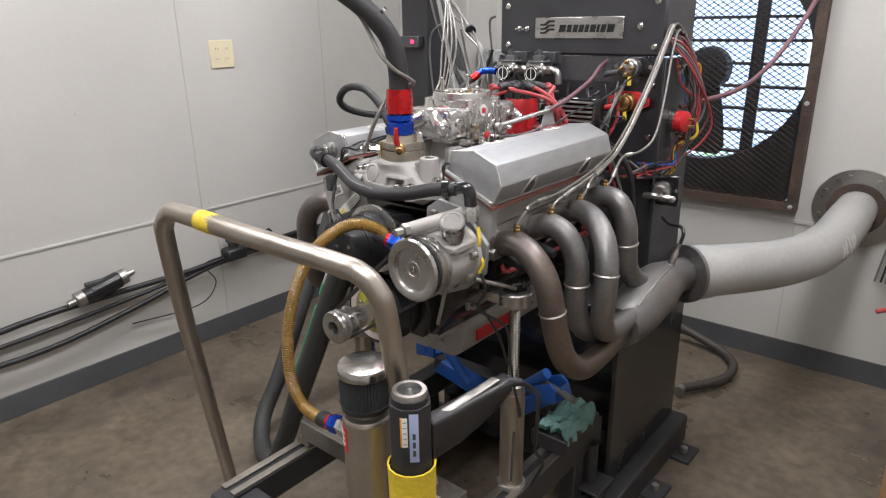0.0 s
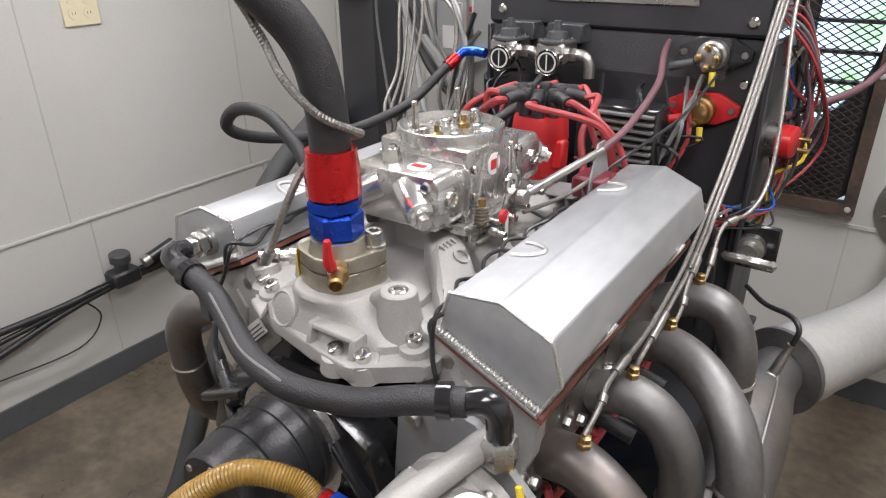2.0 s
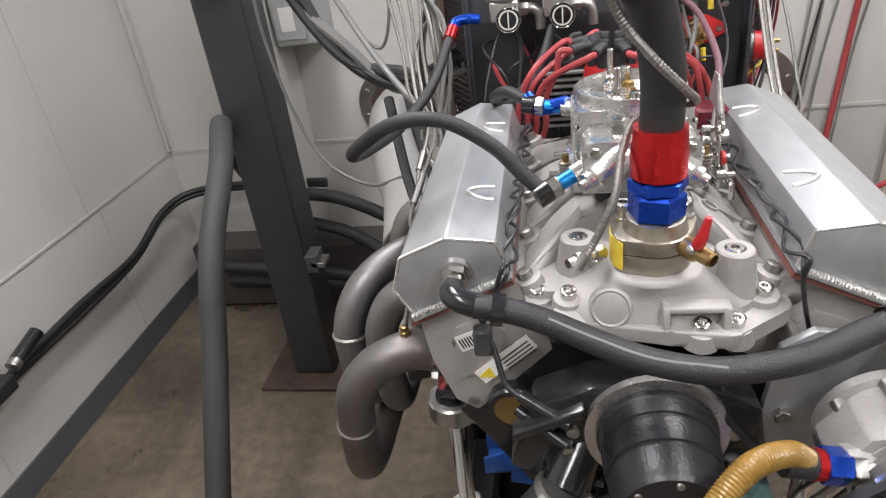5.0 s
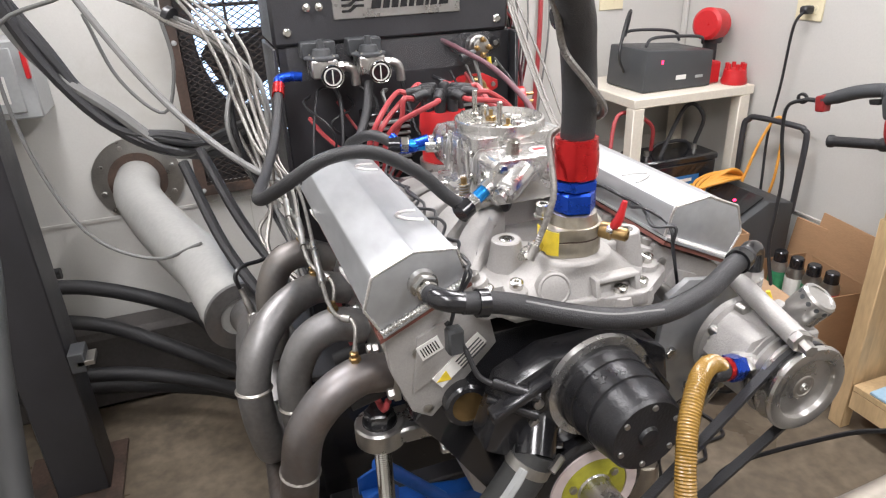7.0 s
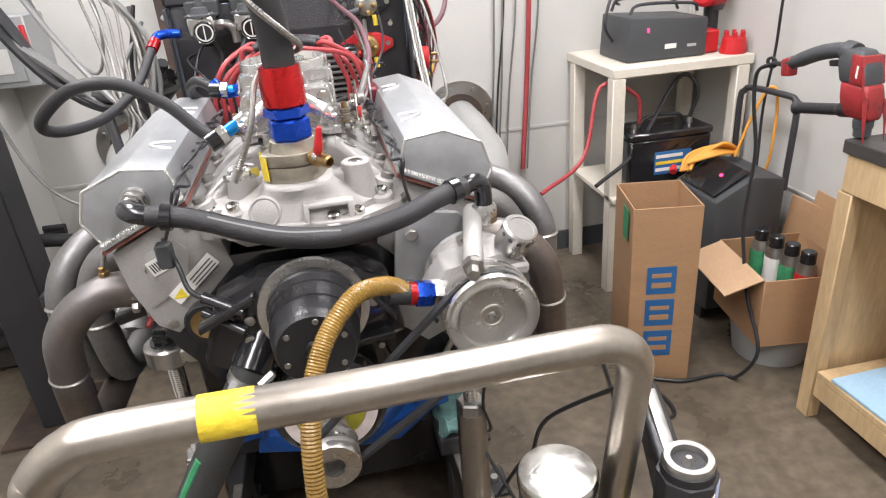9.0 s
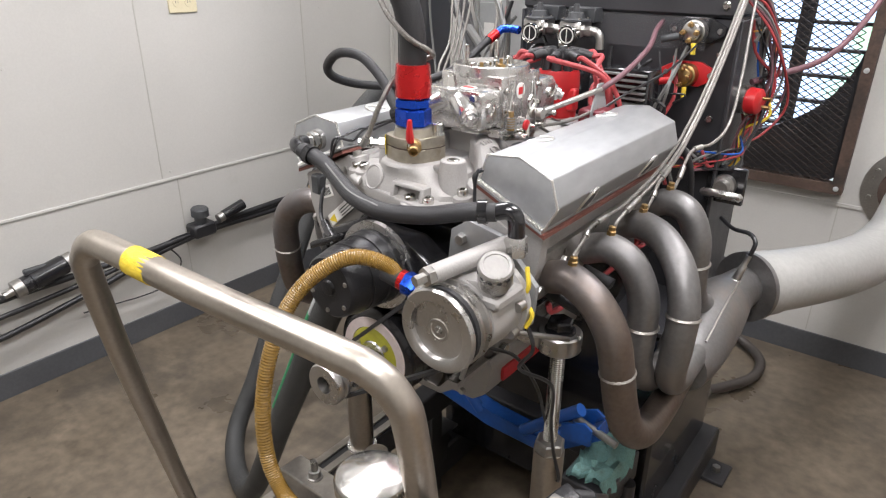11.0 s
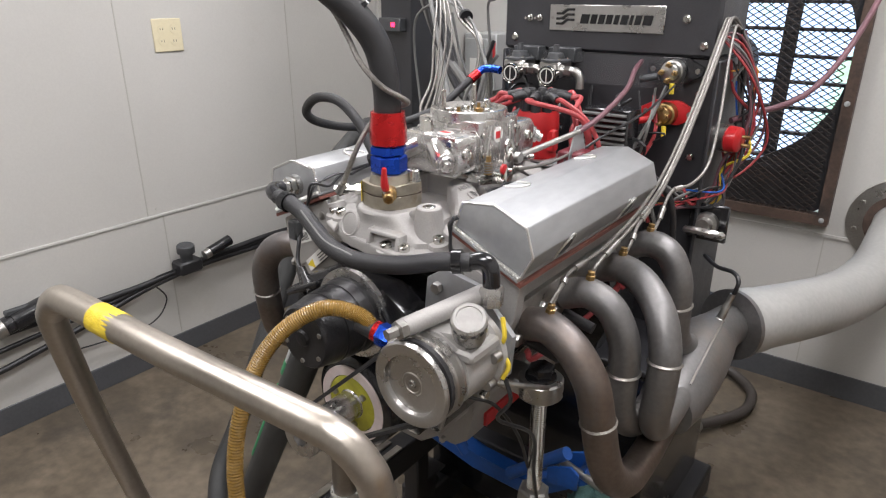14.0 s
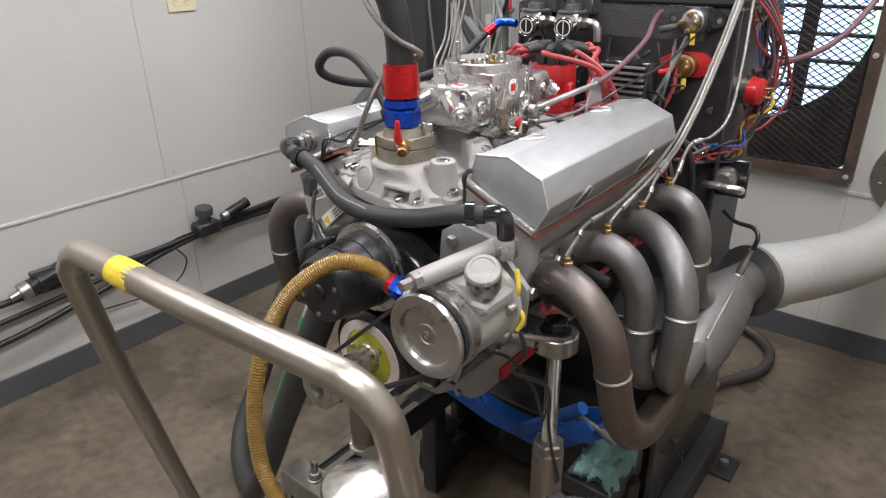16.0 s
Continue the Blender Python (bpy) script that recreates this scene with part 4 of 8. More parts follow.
for uy in (-1, 1):
    part("discharge_nozzle", Shape().lathe((cx, cy + uy * 0.030, 1.218), (0, 0, 1), ((0, 0.009), (0.010, 0.008), (0.012, 0.0032), (0.020, 0.0032)), 12), BRASS, carb, "brass discharge nozzle")
    part("stud", Shape().lathe((cx - 0.020, cy + uy * 0.045, 1.218), (0, 0, 1), ((0, 0.007), (0.014, 0.0065), (0.016, 0.004), (0.048, 0.004), (0.049, 0.0025)), 12), CHROME, carb, "tall vent stud")
    part("vent_tube", Shape().lathe((cx, cy + uy * 0.056, 1.218), (0, 0, 1), ((0, 0.0075), (0.022, 0.007), (0.023, 0.005)), 14), CHROME, carb)
for uy in (-1, 1):
    y0, y1 = cy + uy * 0.062, cy + uy * 0.118
    yy = sorted((y0, y1))
    bowl = part("float_bowl", Shape().prism([(cx - 0.058, 1.144), (cx + 0.058, 1.144), (cx + 0.064, 1.155), (cx + 0.064, 1.196), (cx + 0.056, 1.206), (cx - 0.056, 1.206), (cx - 0.064, 1.196), (cx - 0.064, 1.155)], yy[0], yy[1], "y", 0.005), POLISHED, carb, "bright float bowl")
    part("bowl_gasket", Shape().prism([(cx - 0.062, 1.142), (cx + 0.062, 1.142), (cx + 0.067, 1.155), (cx + 0.067, 1.198), (cx + 0.058, 1.208), (cx - 0.058, 1.208), (cx - 0.067, 1.198), (cx - 0.067, 1.155)], *sorted((y0 - uy * 0.003, y0 + uy * 0.001)), "y", 0.001), MACHINED, carb)
    for ux in (-1, 1):
        part("sight_plug", Shape().lathe((cx + ux * 0.064, (y0 + y1) / 2 + uy * 0.006, 1.178), (ux, 0, 0), ((0, 0.010), (0.004, 0.010), (0.005, 0.007), (0.002, 0.006)), 14), CHROME, bowl)
        for z in (1.156, 1.196):
            part("bowl_screw", Shape().hexa((cx + ux * 0.050, y1, z), (0, uy, 0), 0.0065, 0.007), CHROME, bowl)
        # fuel inlet boss set at an angle
        part("fuel_inlet", Shape().lathe((cx + ux * 0.016, y1 - uy * 0.004, 1.188), (ux * 0.80, uy * 0.50, -0.38), ((0, 0.0165), (0.044, 0.0160), (0.046, 0.0145), (0.047, 0.0125), (0.054, 0.0125), (0.055, 0.008), (0.062, 0.008)), 20), POLISHED, bowl)
    part("needle_tower", Shape().lathe((cx - 0.020, (y0 + y1) / 2, 1.200), (0, 0, 1), ((0, 0.012), (0.014, 0.011), (0.016, 0.0095), (0.022, 0.009), (0.023, 0.006), (0.026, 0.005)), 6), CHROME, bowl)
    part("badge", Shape().lathe((cx + 0.018, (y0 + y1) / 2, 1.2055), (0, 0, 1), ((0, 0.014), (0.0012, 0.0135)), 20), WHITE_PLASTIC, bowl, "white and red oval badge")
    part("badge_mark", Shape().box(cx + 0.009, cx + 0.027, (y0 + y1) / 2 - 0.004, (y0 + y1) / 2 + 0.004, 1.2065, 1.2078, 0.0005), RED_PLASTIC, bowl)
part("side_badge", Shape().lathe((cx + 0.0655, cy - 0.008, 1.196), (1, 0, 0), ((0, 0.0135), (0.0015, 0.013)), 22), WHITE_PLASTIC, carb, "red and white oval badge")
part("side_badge_mark", Shape().box(cx + 0.0668, cx + 0.0678, cy - 0.016, cy + 0.000, 1.190, 1.202, 0.0004), RED_PLASTIC, carb)
for ux in (-1, 1):
    for uy in (-1, 1):
        part("strut_rib", Shape().rod((cx + ux * 0.067, cy + uy * 0.046, 1.150), (cx + ux * 0.067, cy + uy * 0.030, 1.214), 0.0032), POLISHED, carb)
    part("throttle_shaft", Shape().rod((cx + ux * 0.060, cy - 0.032, 1.134), (cx + ux * 0.100, cy - 0.032, 1.134), 0.0045), CHROME, carb)
    part("throttle_shaft", Shape().rod((cx + ux * 0.060, cy + 0.032, 1.134), (cx + ux * 0.094, cy + 0.032, 1.134), 0.0045), CHROME, carb)
    part("idle_screw", Shape().lathe((cx + ux * 0.080, cy - 0.056, 1.140), (0, 0, 1), ((0, 0.007), (0.020, 0.007), (0.021, 0.0045), (0.030, 0.0045)), 10), BRASS, carb)
part("throttle_lever", Shape().prism([(cy - 0.050, 1.125), (cy - 0.020, 1.118), (cy - 0.010, 1.135), (cy - 0.018, 1.172), (cy - 0.036, 1.176), (cy - 0.046, 1.150)], cx + 0.098, cx + 0.101, "x", 0.0008), CHROME, carb, "plated throttle lever")
part("lever_ring", Shape().ring((cx + 0.100, cy - 0.028, 1.184), (1, 0, 0), 0.007, 0.0125, 0.003, 20), CHROME, carb)
part("pump_arm", Shape().prism([(cy - 0.096, 1.132), (cy - 0.030, 1.120), (cy - 0.028, 1.128), (cy - 0.094, 1.140)], cx + 0.086, cx + 0.090, "x", 0.001), CHROME, carb)
for k, y in enumerate((cy - 0.06, cy - 0.035, cy + 0.03)):
    part("linkage_stud", Shape().lathe((cx + 0.094, y, 1.134 + 0.012 * k), (1, 0, 0), ((0, 0.006), (0.010, 0.006), (0.011, 0.004), (0.020, 0.004)), 8), CHROME, carb)
for ux in (-1, 1):
    sp = Shape()
    sp.sweep([(cx + ux * 0.080 + 0.0078 * math.cos(0.7 * k), cy - 0.056 + 0.0078 * math.sin(0.7 * k), 1.141 + 0.00045 * k) for k in range(46)], 0.0013, 6)
    part("spring", sp, STEEL, carb, "small coil spring")
    for k in range(3):
        part("rib", Shape().box(cx + ux * 0.0665 - 0.002, cx + ux * 0.0665 + 0.002, cy - 0.034 + 0.030 * k, cy - 0.030 + 0.030 * k, 1.150, 1.208, 0.001), POLISHED, carb)
    for k, (y, z) in enumerate(((cy - 0.052, 1.168), (cy - 0.052, 1.200), (cy + 0.052, 1.168), (cy + 0.052, 1.200))):
        part("side_screw", Shape().lathe((cx + ux * 0.066, y, z), (ux, 0, 0), ((0, 0.0045), (0.003, 0.0045), (0.004, 0.003)), 8), CHROME, carb)
part("cam_follower", Shape().lathe((cx + 0.101, cy - 0.046, 1.150), (1, 0, 0), ((0, 0.0085), (0.004, 0.0085), (0.005, 0.006)), 14), RED_PLASTIC, carb, "pink plastic pump cam")
part("lever_foot", Shape().tube([(cx + 0.103, cy - 0.040, 1.150), (cx + 0.108, cy - 0.050, 1.128), (cx + 0.112, cy - 0.060, 1.120), (cx + 0.112, cy - 0.064, 1.104)], 0.0036, 6), CHROME, carb)
part("link_rod", Shape().rod((cx + 0.096, cy - 0.034, 1.160), (cx + 0.094, cy + 0.040, 1.150), 0.0022), CHROME, carb)
part("choke_nut", Shape().hexa((cx + 0.090, cy + 0.010, 1.150), (1, 0, 0), 0.008, 0.010), CHROME, carb)
part("vacuum_cap", Shape().lathe((cx - 0.030, cy - 0.094, 1.140), (-0.6, -0.8, 0), ((0, 0.005), (0.010, 0.005), (0.011, 0.008), (0.022, 0.008), (0.024, 0.006)), 12), HOSE, carb, "black rubber vacuum cap")

# throttle cable and bracket
tb = thing("throttle_cable", (0.15, 0.38, 1.15), "grey throttle rod and cable on an aluminium bracket", "cable")
part("rod", Shape().rod((cx + 0.108, cy - 0.01, 1.165), (0.150, 0.372, 1.185), 0.0050), STEEL, tb)
part("rod_end", Shape().lathe((cx + 0.104, cy - 0.012, 1.164), (1, 0, 0), ((0, 0.009), (0.010, 0.009)), 12), STEEL, tb)
part("sheath", Shape().tube([(0.150, 0.372, 1.185), (0.160, 0.44, 1.205), (0.155, 0.56, 1.240), (0.128, 0.66, 1.265), (0.112, 0.735, 1.278)], 0.0052, 10), PINK_WIRE, tb, "faded maroon cable sheath")
part("bracket", Shape().prism([(0.340, 1.120), (0.405, 1.120), (0.405, 1.150), (0.385, 1.195), (0.362, 1.195), (0.345, 1.150)], 0.146, 0.149, "x", 0.0008), SHEET, tb, "bent aluminium bracket")
part("bracket_leg", Shape().box(0.080, 0.150, 0.345, 0.400, 1.118, 1.121, 0.001), SHEET, tb)
part("return_spring", Shape().tube([(cx + 0.104, cy + 0.0, 1.140), (0.13, 0.30, 1.138), (0.148, 0.37, 1.150)], 0.0028, 8), GREYWIRE, tb)

# ---- distributor with plug wires ----
di = thing("distributor", (0.012, 0.468, 1.05), "red distributor with black boots and red plug wires", "distributor")
DX, DY = 0.012, 0.468
part("housing", Shape().lathe((DX, DY, 1.03), (0, 0, 1), ((0, 0.030), (0.050, 0.030), (0.060, 0.045), (0.075, 0.046)), 28), MACHINED, di, "machined aluminium distributor housing")
part("cap_base", Shape().lathe((DX, DY, 1.105), (0, 0, 1), ((0, 0.040), (0.050, 0.041), (0.056, 0.044), (0.084, 0.042), (0.092, 0.039), (0.095, 0.024)), 32), RED_PLASTIC, di, "red plastic distributor cap")
part("clip", Shape().box(DX + 0.028, DX + 0.050, DY - 0.022, DY + 0.0, 1.12, 1.165, 0.004), RED_PLASTIC, di)
rw = [(0.040 * math.cos(2 * math.pi * k / 8 + 0.3), 0.040 * math.sin(2 * math.pi * k / 8 + 0.3)) for k in range(8)]
for k, (a, b) in enumerate(rw):
    p = Vector((DX + a * 0.72, DY + b * 0.72, 1.196))
    part("boot", Shape().tube([p, p + Vector((0, 0, 0.024)), p + Vector((a * 0.32, b * 0.32, 0.032)), p + Vector((a * 0.85, b * 0.85, 0.028))], [0.0105] * 7 + [0.0095] * 6 + [0.0085] * 6, 10), HOSE, di, "black rubber boot")
    part("boot_tip", Shape().lathe(p + Vector((0, 0, 0.028)), (0, 0, 1), ((0, 0.0095), (0.010, 0.0095), (0.014, 0.007)), 10), HOSE, di)
    q = p + Vector((a * 0.85, b * 0.85, 0.028))
    side = 1 if a > 0 else -1
    yp = PORTS[k % 4]
    dx = side * (0.085 + 0.011 * (k % 4))
    pts = [q, q + Vector((a * 0.5, b * 0.5, 0.001)), Vector((DX + dx, DY - 0.02 + b * 0.45, 1.200 - 0.006 * (k % 3))), Vector((DX + dx * 1.22, DY - 0.018 + b * 0.2, 1.150)), Vector((DX + dx * 1.30, DY - 0.01, 1.085)), Vector((DX + side * 0.19, DY + 0.03, 0.96)), Vector((sx(side, 0.235), 0.40, 0.90)), Vector((sx(side, 0.245), yp + 0.03, 0.900)), Vector((sx(side, 0.235), yp, 0.915))]
    part("plug_wire", Shape().tube(pts, 0.0048, 8), RED_WIRE, di, "red silicone plug wire")
for side in (-1, 1):
    for y in PORTS:
        part("plug_boot", Shape().rod((sx(side, 0.222), y + 0.012, 0.930), (sx(side, 0.285), y + 0.012, 0.915), 0.0095), HOSE, di, "black plug boot")

# ---- vacuum pump ----
vp = thing("vacuum_pump", (0.222, -0.10, 0.90), "cast aluminium belt-driven vacuum pump with grooved pulley", "pump")
PX, PZ = 0.221, 0.972
part("pulley", Shape().lathe((PX, -0.192, PZ), (0, 1, 0), ((0.0066, 0.0395), (0.0010, 0.0405), (0.0, 0.0418), (0.0, 0.0550), (0.003, 0.0575), (0.006, 0.0575), (0.012, 0.049), (0.018, 0.049), (0.022, 0.0575), (0.026, 0.0575), (0.032, 0.050), (0.036, 0.0575), (0.040, 0.0575), (0.043, 0.052)), 56), MACHINED, vp, "machined twin-groove pulley")
part("pulley_web", Shape().lathe((PX, -0.1865, PZ), (0, 1, 0), ((0.001, 0.0005), (0.001, 0.011), (0.0, 0.012), (0.0, 0.0145), (0.0012, 0.016), (0.0012, 0.0405)), 48), BAREFLAT, vp, "turned darker pulley face")
part("pulley_screw", Shape().lathe((PX, -0.1855, PZ), (0, -1, 0), ((0, 0.006), (0.003, 0.005), (0.003, 0.003), (0.001, 0.003)), 12), STEEL, vp)
body = part("pump_body", Shape().lathe((PX, -0.150, PZ), (0, 1, 0), ((0, 0.042), (0.006, 0.055), (0.070, 0.056), (0.074, 0.062), (0.084, 0.062), (0.090, 0.050)), 40), CAST, vp)
for k in range(8):
    a = 2 * math.pi * k / 8 + 0.2
    part("pump_screw", Shape().lathe((PX + 0.058 * math.cos(a), -0.080, PZ + 0.058 * math.sin(a)), (0, -1, 0), ((0, 0.007), (0.014, 0.007), (0.015, 0.004)), 10), STEEL, vp)
part("rib", Shape().box(PX + 0.030, PX + 0.060, -0.146, -0.082, PZ + 0.026, PZ + 0.042, 0.004), CAST, vp)
part("cheek", Shape().prism([(PX - 0.070, PZ + 0.012), (PX - 0.045, PZ + 0.048), (PX + 0.045, PZ + 0.062), (PX + 0.052, PZ + 0.02), (PX - 0.04, PZ - 0.02)], -0.142, -0.088, "y", 0.005), CAST, vp)
part("cross_tube", Shape().rod((PX - 0.018, -0.178, 1.040), (PX + 0.014, -0.040, 1.048), 0.0125), CAST, vp)
part("threaded_end", Shape().lathe((PX - 0.018, -0.178, 1.040), (-0.22, -0.97, -0.06), ((0, 0.013), (0.010, 0.013), (0.011, 0.0075), (0.026, 0.0075)), 6), STEEL, vp)
bc = Vector((0.262, -0.125, 1.030))
bt = part("breather_cap", Shape().lathe(bc, (0.30, -0.45, 0.84), ((-0.015, 0.018), (0.000, 0.0185), (0.002, 0.022), (0.034, 0.0225), (0.037, 0.020), (0.037, 0.016), (0.0355, 0.0155)), 28), MACHINED, vp, "round vented breather cap")
ax = Vector((0.30, -0.45, 0.84)).normalized()
u_ = ax.orthogonal().normalized()
w_ = ax.cross(u_)
for k in range(12):
    a = 2 * math.pi * k / 12
    d = u_ * math.cos(a) + w_ * math.sin(a)
    # small dark discs on the rim stand in for the holes' shade
    part("vent_hole", Shape().lathe(bc + ax * 0.028 + d * 0.0218, d, ((0, 0.0032), (0.0009, 0.0032)), 8), DARKGREY, bt)
part("side_port", Shape().lathe((PX - 0.055, -0.140, 0.992), (-0.98, -0.15, 0.1), ((-0.02, 0.016), (0.010, 0.016), (0.012, 0.013), (0.020, 0.013)), 8), CAST, vp)
part("mount_plate", Shape().prism([(0.115, 0.90), (0.130, 1.040), (0.160, 1.060), (0.215, 1.050), (0.275, 0.990), (0.270, 0.930), (0.225, 0.890), (0.160, 0.860)], -0.042, -0.032, "y", 0.002), SHEET, vp, "aluminium mounting plate")
for x, z in ((0.150, 1.030), (0.180, 0.885), (0.255, 0.965), (0.140, 0.955)):
    part("plate_bolt", Shape().hexa((x, -0.042, z), (0, -1, 0), 0.009, 0.009), STEEL, vp)
for a, b in (((0.150, -0.035, 1.025), (0.150, 0.010, 1.030)), ((0.175, -0.035, 0.885), (0.175, 0.010, 0.90)), ((0.245, -0.035, 0.96), (0.235, 0.010, 0.96))):
    part("spacer", Shape().rod(a, b, 0.0105), MACHINED, vp)
for a, b, r in (((0.262, -0.06, 0.925), (0.300, 0.02, 0.890), 0.004), ((0.205, -0.075, 0.905), (0.160, -0.05, 0.80), 0.004)):
    part("stay_rod", Shape().rod(a, b, r), STEEL, vp)
yt = thing("yellow_strap", (0.285, -0.06, 0.98), "twisted yellow tape tied on a black wire", "tape")
part("strap", Shape().tube([(0.272, -0.065, 1.03), (0.279, -0.07, 1.005), (0.272, -0.068, 0.985), (0.286, -0.068, 0.965), (0.280, -0.072, 0.945)], 0.0032, 6), YELLOW, yt)
wp = [(0.283, -0.07, 0.945), (0.290, -0.066, 0.91), (0.262, -0.05, 0.86), (0.28, 0.02, 0.80), (0.265, 0.06, 0.70), (0.262, 0.085, 0.62), (0.275, 0.09, 0.56), (0.255, 0.10, 0.53), (0.30, 0.02, 0.44)]
part("wire", Shape().tube(wp, 0.003, 6), WIRE, yt)
part("wire", Shape().tube([(0.17, -0.05, 0.90), (0.19, -0.03, 0.86), (0.225, 0.0, 0.84), (0.24, 0.05, 0.76), (0.235, 0.10, 0.66), (0.26, 0.12, 0.58)], 0.003, 6), WIRE, yt)

# drive belt
belt = Shape()
pc, cc, r1, r2 = Vector((PX, PZ)), Vector((CX, CZ)), 0.050, 0.029
d = (pc - cc).normalized()
nrm = Vector((-d.y, d.x))
loop = []
a0 = math.atan2(nrm.y, nrm.x)
for k in range(13):
    a = a0 - math.pi * k / 12
    loop.append(pc + Vector((math.cos(a), math.sin(a))) * r1)
for k in range(13):
    a = a0 + math.pi - math.pi * k / 12
    loop.append(cc + Vector((math.cos(a), math.sin(a))) * r2)
vs, fs = [], []
for (x, z) in loop:
    for yy_ in (-0.178, -0.166):
        vs.append((x, yy_, z))
n_ = len(loop)
for (x, z) in loop:
    c0 = pc if (Vector((x, z)) - pc).length < (Vector((x, z)) - cc).length else cc
    v = (Vector((x, z)) - c0).normalized() * 0.005
    for yy_ in (-0.178, -0.166):
        vs.append((x + v.x, yy_, z + v.y))
for k in range(n_):
    j = (k + 1) % n_
    fs += [(2 * k, 2 * k + 1, 2 * j + 1, 2 * j), (2 * n_ + 2 * k, 2 * n_ + 2 * j, 2 * n_ + 2 * j + 1, 2 * n_ + 2 * k + 1), (2 * k, 2 * j, 2 * n_ + 2 * j, 2 * n_ + 2 * k), (2 * k + 1, 2 * n_ + 2 * k + 1, 2 * n_ + 2 * j + 1, 2 * j + 1)]
whole("drive_belt", belt.add(vs, fs), HOSE, "black rubber drive belt between mandrel and pump", "belt")

# ---- water pump ----
wpmp = thing("water_pump", (CX, -0.08, 0.90), "black electric water pump with cylindrical motor", "pump")
part("pump_housing", Shape().prism([(CX - 0.150, 0.900), (CX - 0.120, 0.985), (CX - 0.06, 1.012), (CX + 0.06, 1.012), (CX + 0.105, 0.985), (CX + 0.12, 0.90), (CX + 0.05, 0.885), (CX - 0.10, 0.870)], -0.070, -0.020, "y", 0.008), BLACK, wpmp, "glossy black cast housing")
mo = part("motor_case", Shape().lathe((CX + 0.003, -0.070, 0.960), (0, -1, 0), ((-0.01, 0.060), (0.016, 0.060), (0.018, 0.058), (0.034, 0.057), (0.035, 0.0550), (0.040, 0.0550), (0.041, 0.0565), (0.066, 0.0545), (0.067, 0.0525), (0.071, 0.0525), (0.072, 0.054), (0.089, 0.0505), (0.092, 0.0500), (0.102, 0.0485), (0.106, 0.045), (0.106, 0.013), (0.110, 0.011), (0.111, 0.003)), 40), PUMP_BLACK, wpmp, "black motor cylinder")
part("chrome_band", Shape().ring((CX + 0.003, -0.070, 0.960), (0, -1, 0), 0.060, 0.0715, 0.009, 56), POLISHED, wpmp, "bright clamp ring")
for k, (x0, z0, x1, z1) in enumerate(((-0.135, 0.955, -0.060, 0.990), (0.075, 0.985, 0.115, 0.930), (-0.10, 0.905, -0.04, 0.888), (0.06, 0.90, 0.11, 0.905))):
    part("casting_rib", Shape().hull([(x, y, z + d) for x, z in ((x0, z0), (x1, z1)) for d in (-0.006, 0.006) for y in (-0.084, -0.060)], 0.003, 2), BLACK, wpmp)
for k in range(6):
    a = 2 * math.pi * k / 6 + 0.4
    part("motor_screw", Shape().lathe((CX + 0.003 + 0.038 * math.cos(a), -0.176, 0.960 + 0.038 * math.sin(a)), (0, -1, 0), ((0, 0.004), (0.002, 0.0035)), 8), STEEL, mo)
for k in range(7):
    a = radians(20 + 28 * k)
    part("housing_bolt", Shape().lathe((CX + 0.085 * math.cos(a), -0.070, 0.935 + 0.06 * math.sin(a)), (0, -1, 0), ((0, 0.007), (0.006, 0.007), (0.007, 0.004)), 10), STEEL, wpmp)
part("brass_plug", Shape().lathe((-0.138, 0.012, 0.926), (-0.05, -1, 0.05), ((0, 0.030), (0.022, 0.031), (0.026, 0.028), (0.026, 0.022), (0.020, 0.022)), 28), BLACK, wpmp)
part("core_plug", Shape().lathe((-0.139, -0.008, 0.927), (-0.05, -1, 0.05), ((0, 0.023), (0.004, 0.0225), (0.003, 0.019)), 24), BRASS, wpmp, "brass core plug")
part("lower_neck", Shape().rod((-0.055, -0.045, 0.925), (-0.082, -0.085, 0.885), 0.027), BLACK, wpmp)
for a, b, r in (((-0.125, -0.055, 0.99), (-0.075, -0.080, 0.972), 0.0075), ((-0.130, -0.05, 0.965), (-0.078, -0.082, 0.945), 0.0065)):
    part("wire_loom", Shape().rod(a, b, r), BLACK, wpmp)
part("pump_wire", Shape().tube([(-0.165, -0.012, 1.06), (-0.150, -0.035, 1.03), (-0.14, -0.05, 1.00), (-0.118, -0.060, 0.985), (-0.09, -0.074, 0.962)], 0.0034, 8), WIRE, wpmp)
part("connector", Shape().box(-0.172, -0.152, -0.040, -0.022, 1.028, 1.062, 0.003), DARKGREY, wpmp)

lh = thing("lower_coolant_hose", (-0.3, -0.1, 0.3), "thick grey cloth-wrapped coolant hose with green stripe", "hose")
LH = [(-0.075, -0.078, 0.893), (-0.100, -0.080, 0.850), (-0.160, -0.070, 0.750), (-0.247, -0.058, 0.600), (-0.335, -0.045, 0.450), (-0.43, -0.03, 0.28), (-0.53, -0.01, 0.13), (-0.64, 0.03, 0.05), (-0.76, 0.09, 0.04), (-0.835, 0.16, 0.08), (-0.845, 0.25, 0.20), (-0.838, 0.35, 0.40), (-0.832, 0.47, 0.62), (-0.83, 0.58, 0.82), (-0.85, 0.76, 0.95), (-0.94, 0.98, 0.98), (-1.05, 1.18, 0.85), (-1.10, 1.40, 0.62)]
part("hose_body", Shape().tube(LH, 0.0280, 18), GREYHOSE, lh)
gs = smooth_path(LH, 6)
gr = Shape()
gr.sweep([Vector(p) + Vector((-0.0160, -0.0158, 0.0094)) for p in gs[12:22]], 0.0068, 8)
gr.sweep([Vector(p) + Vector((-0.0160, -0.0158, 0.0094)) for p in gs[8:11]], 0.0076, 8)
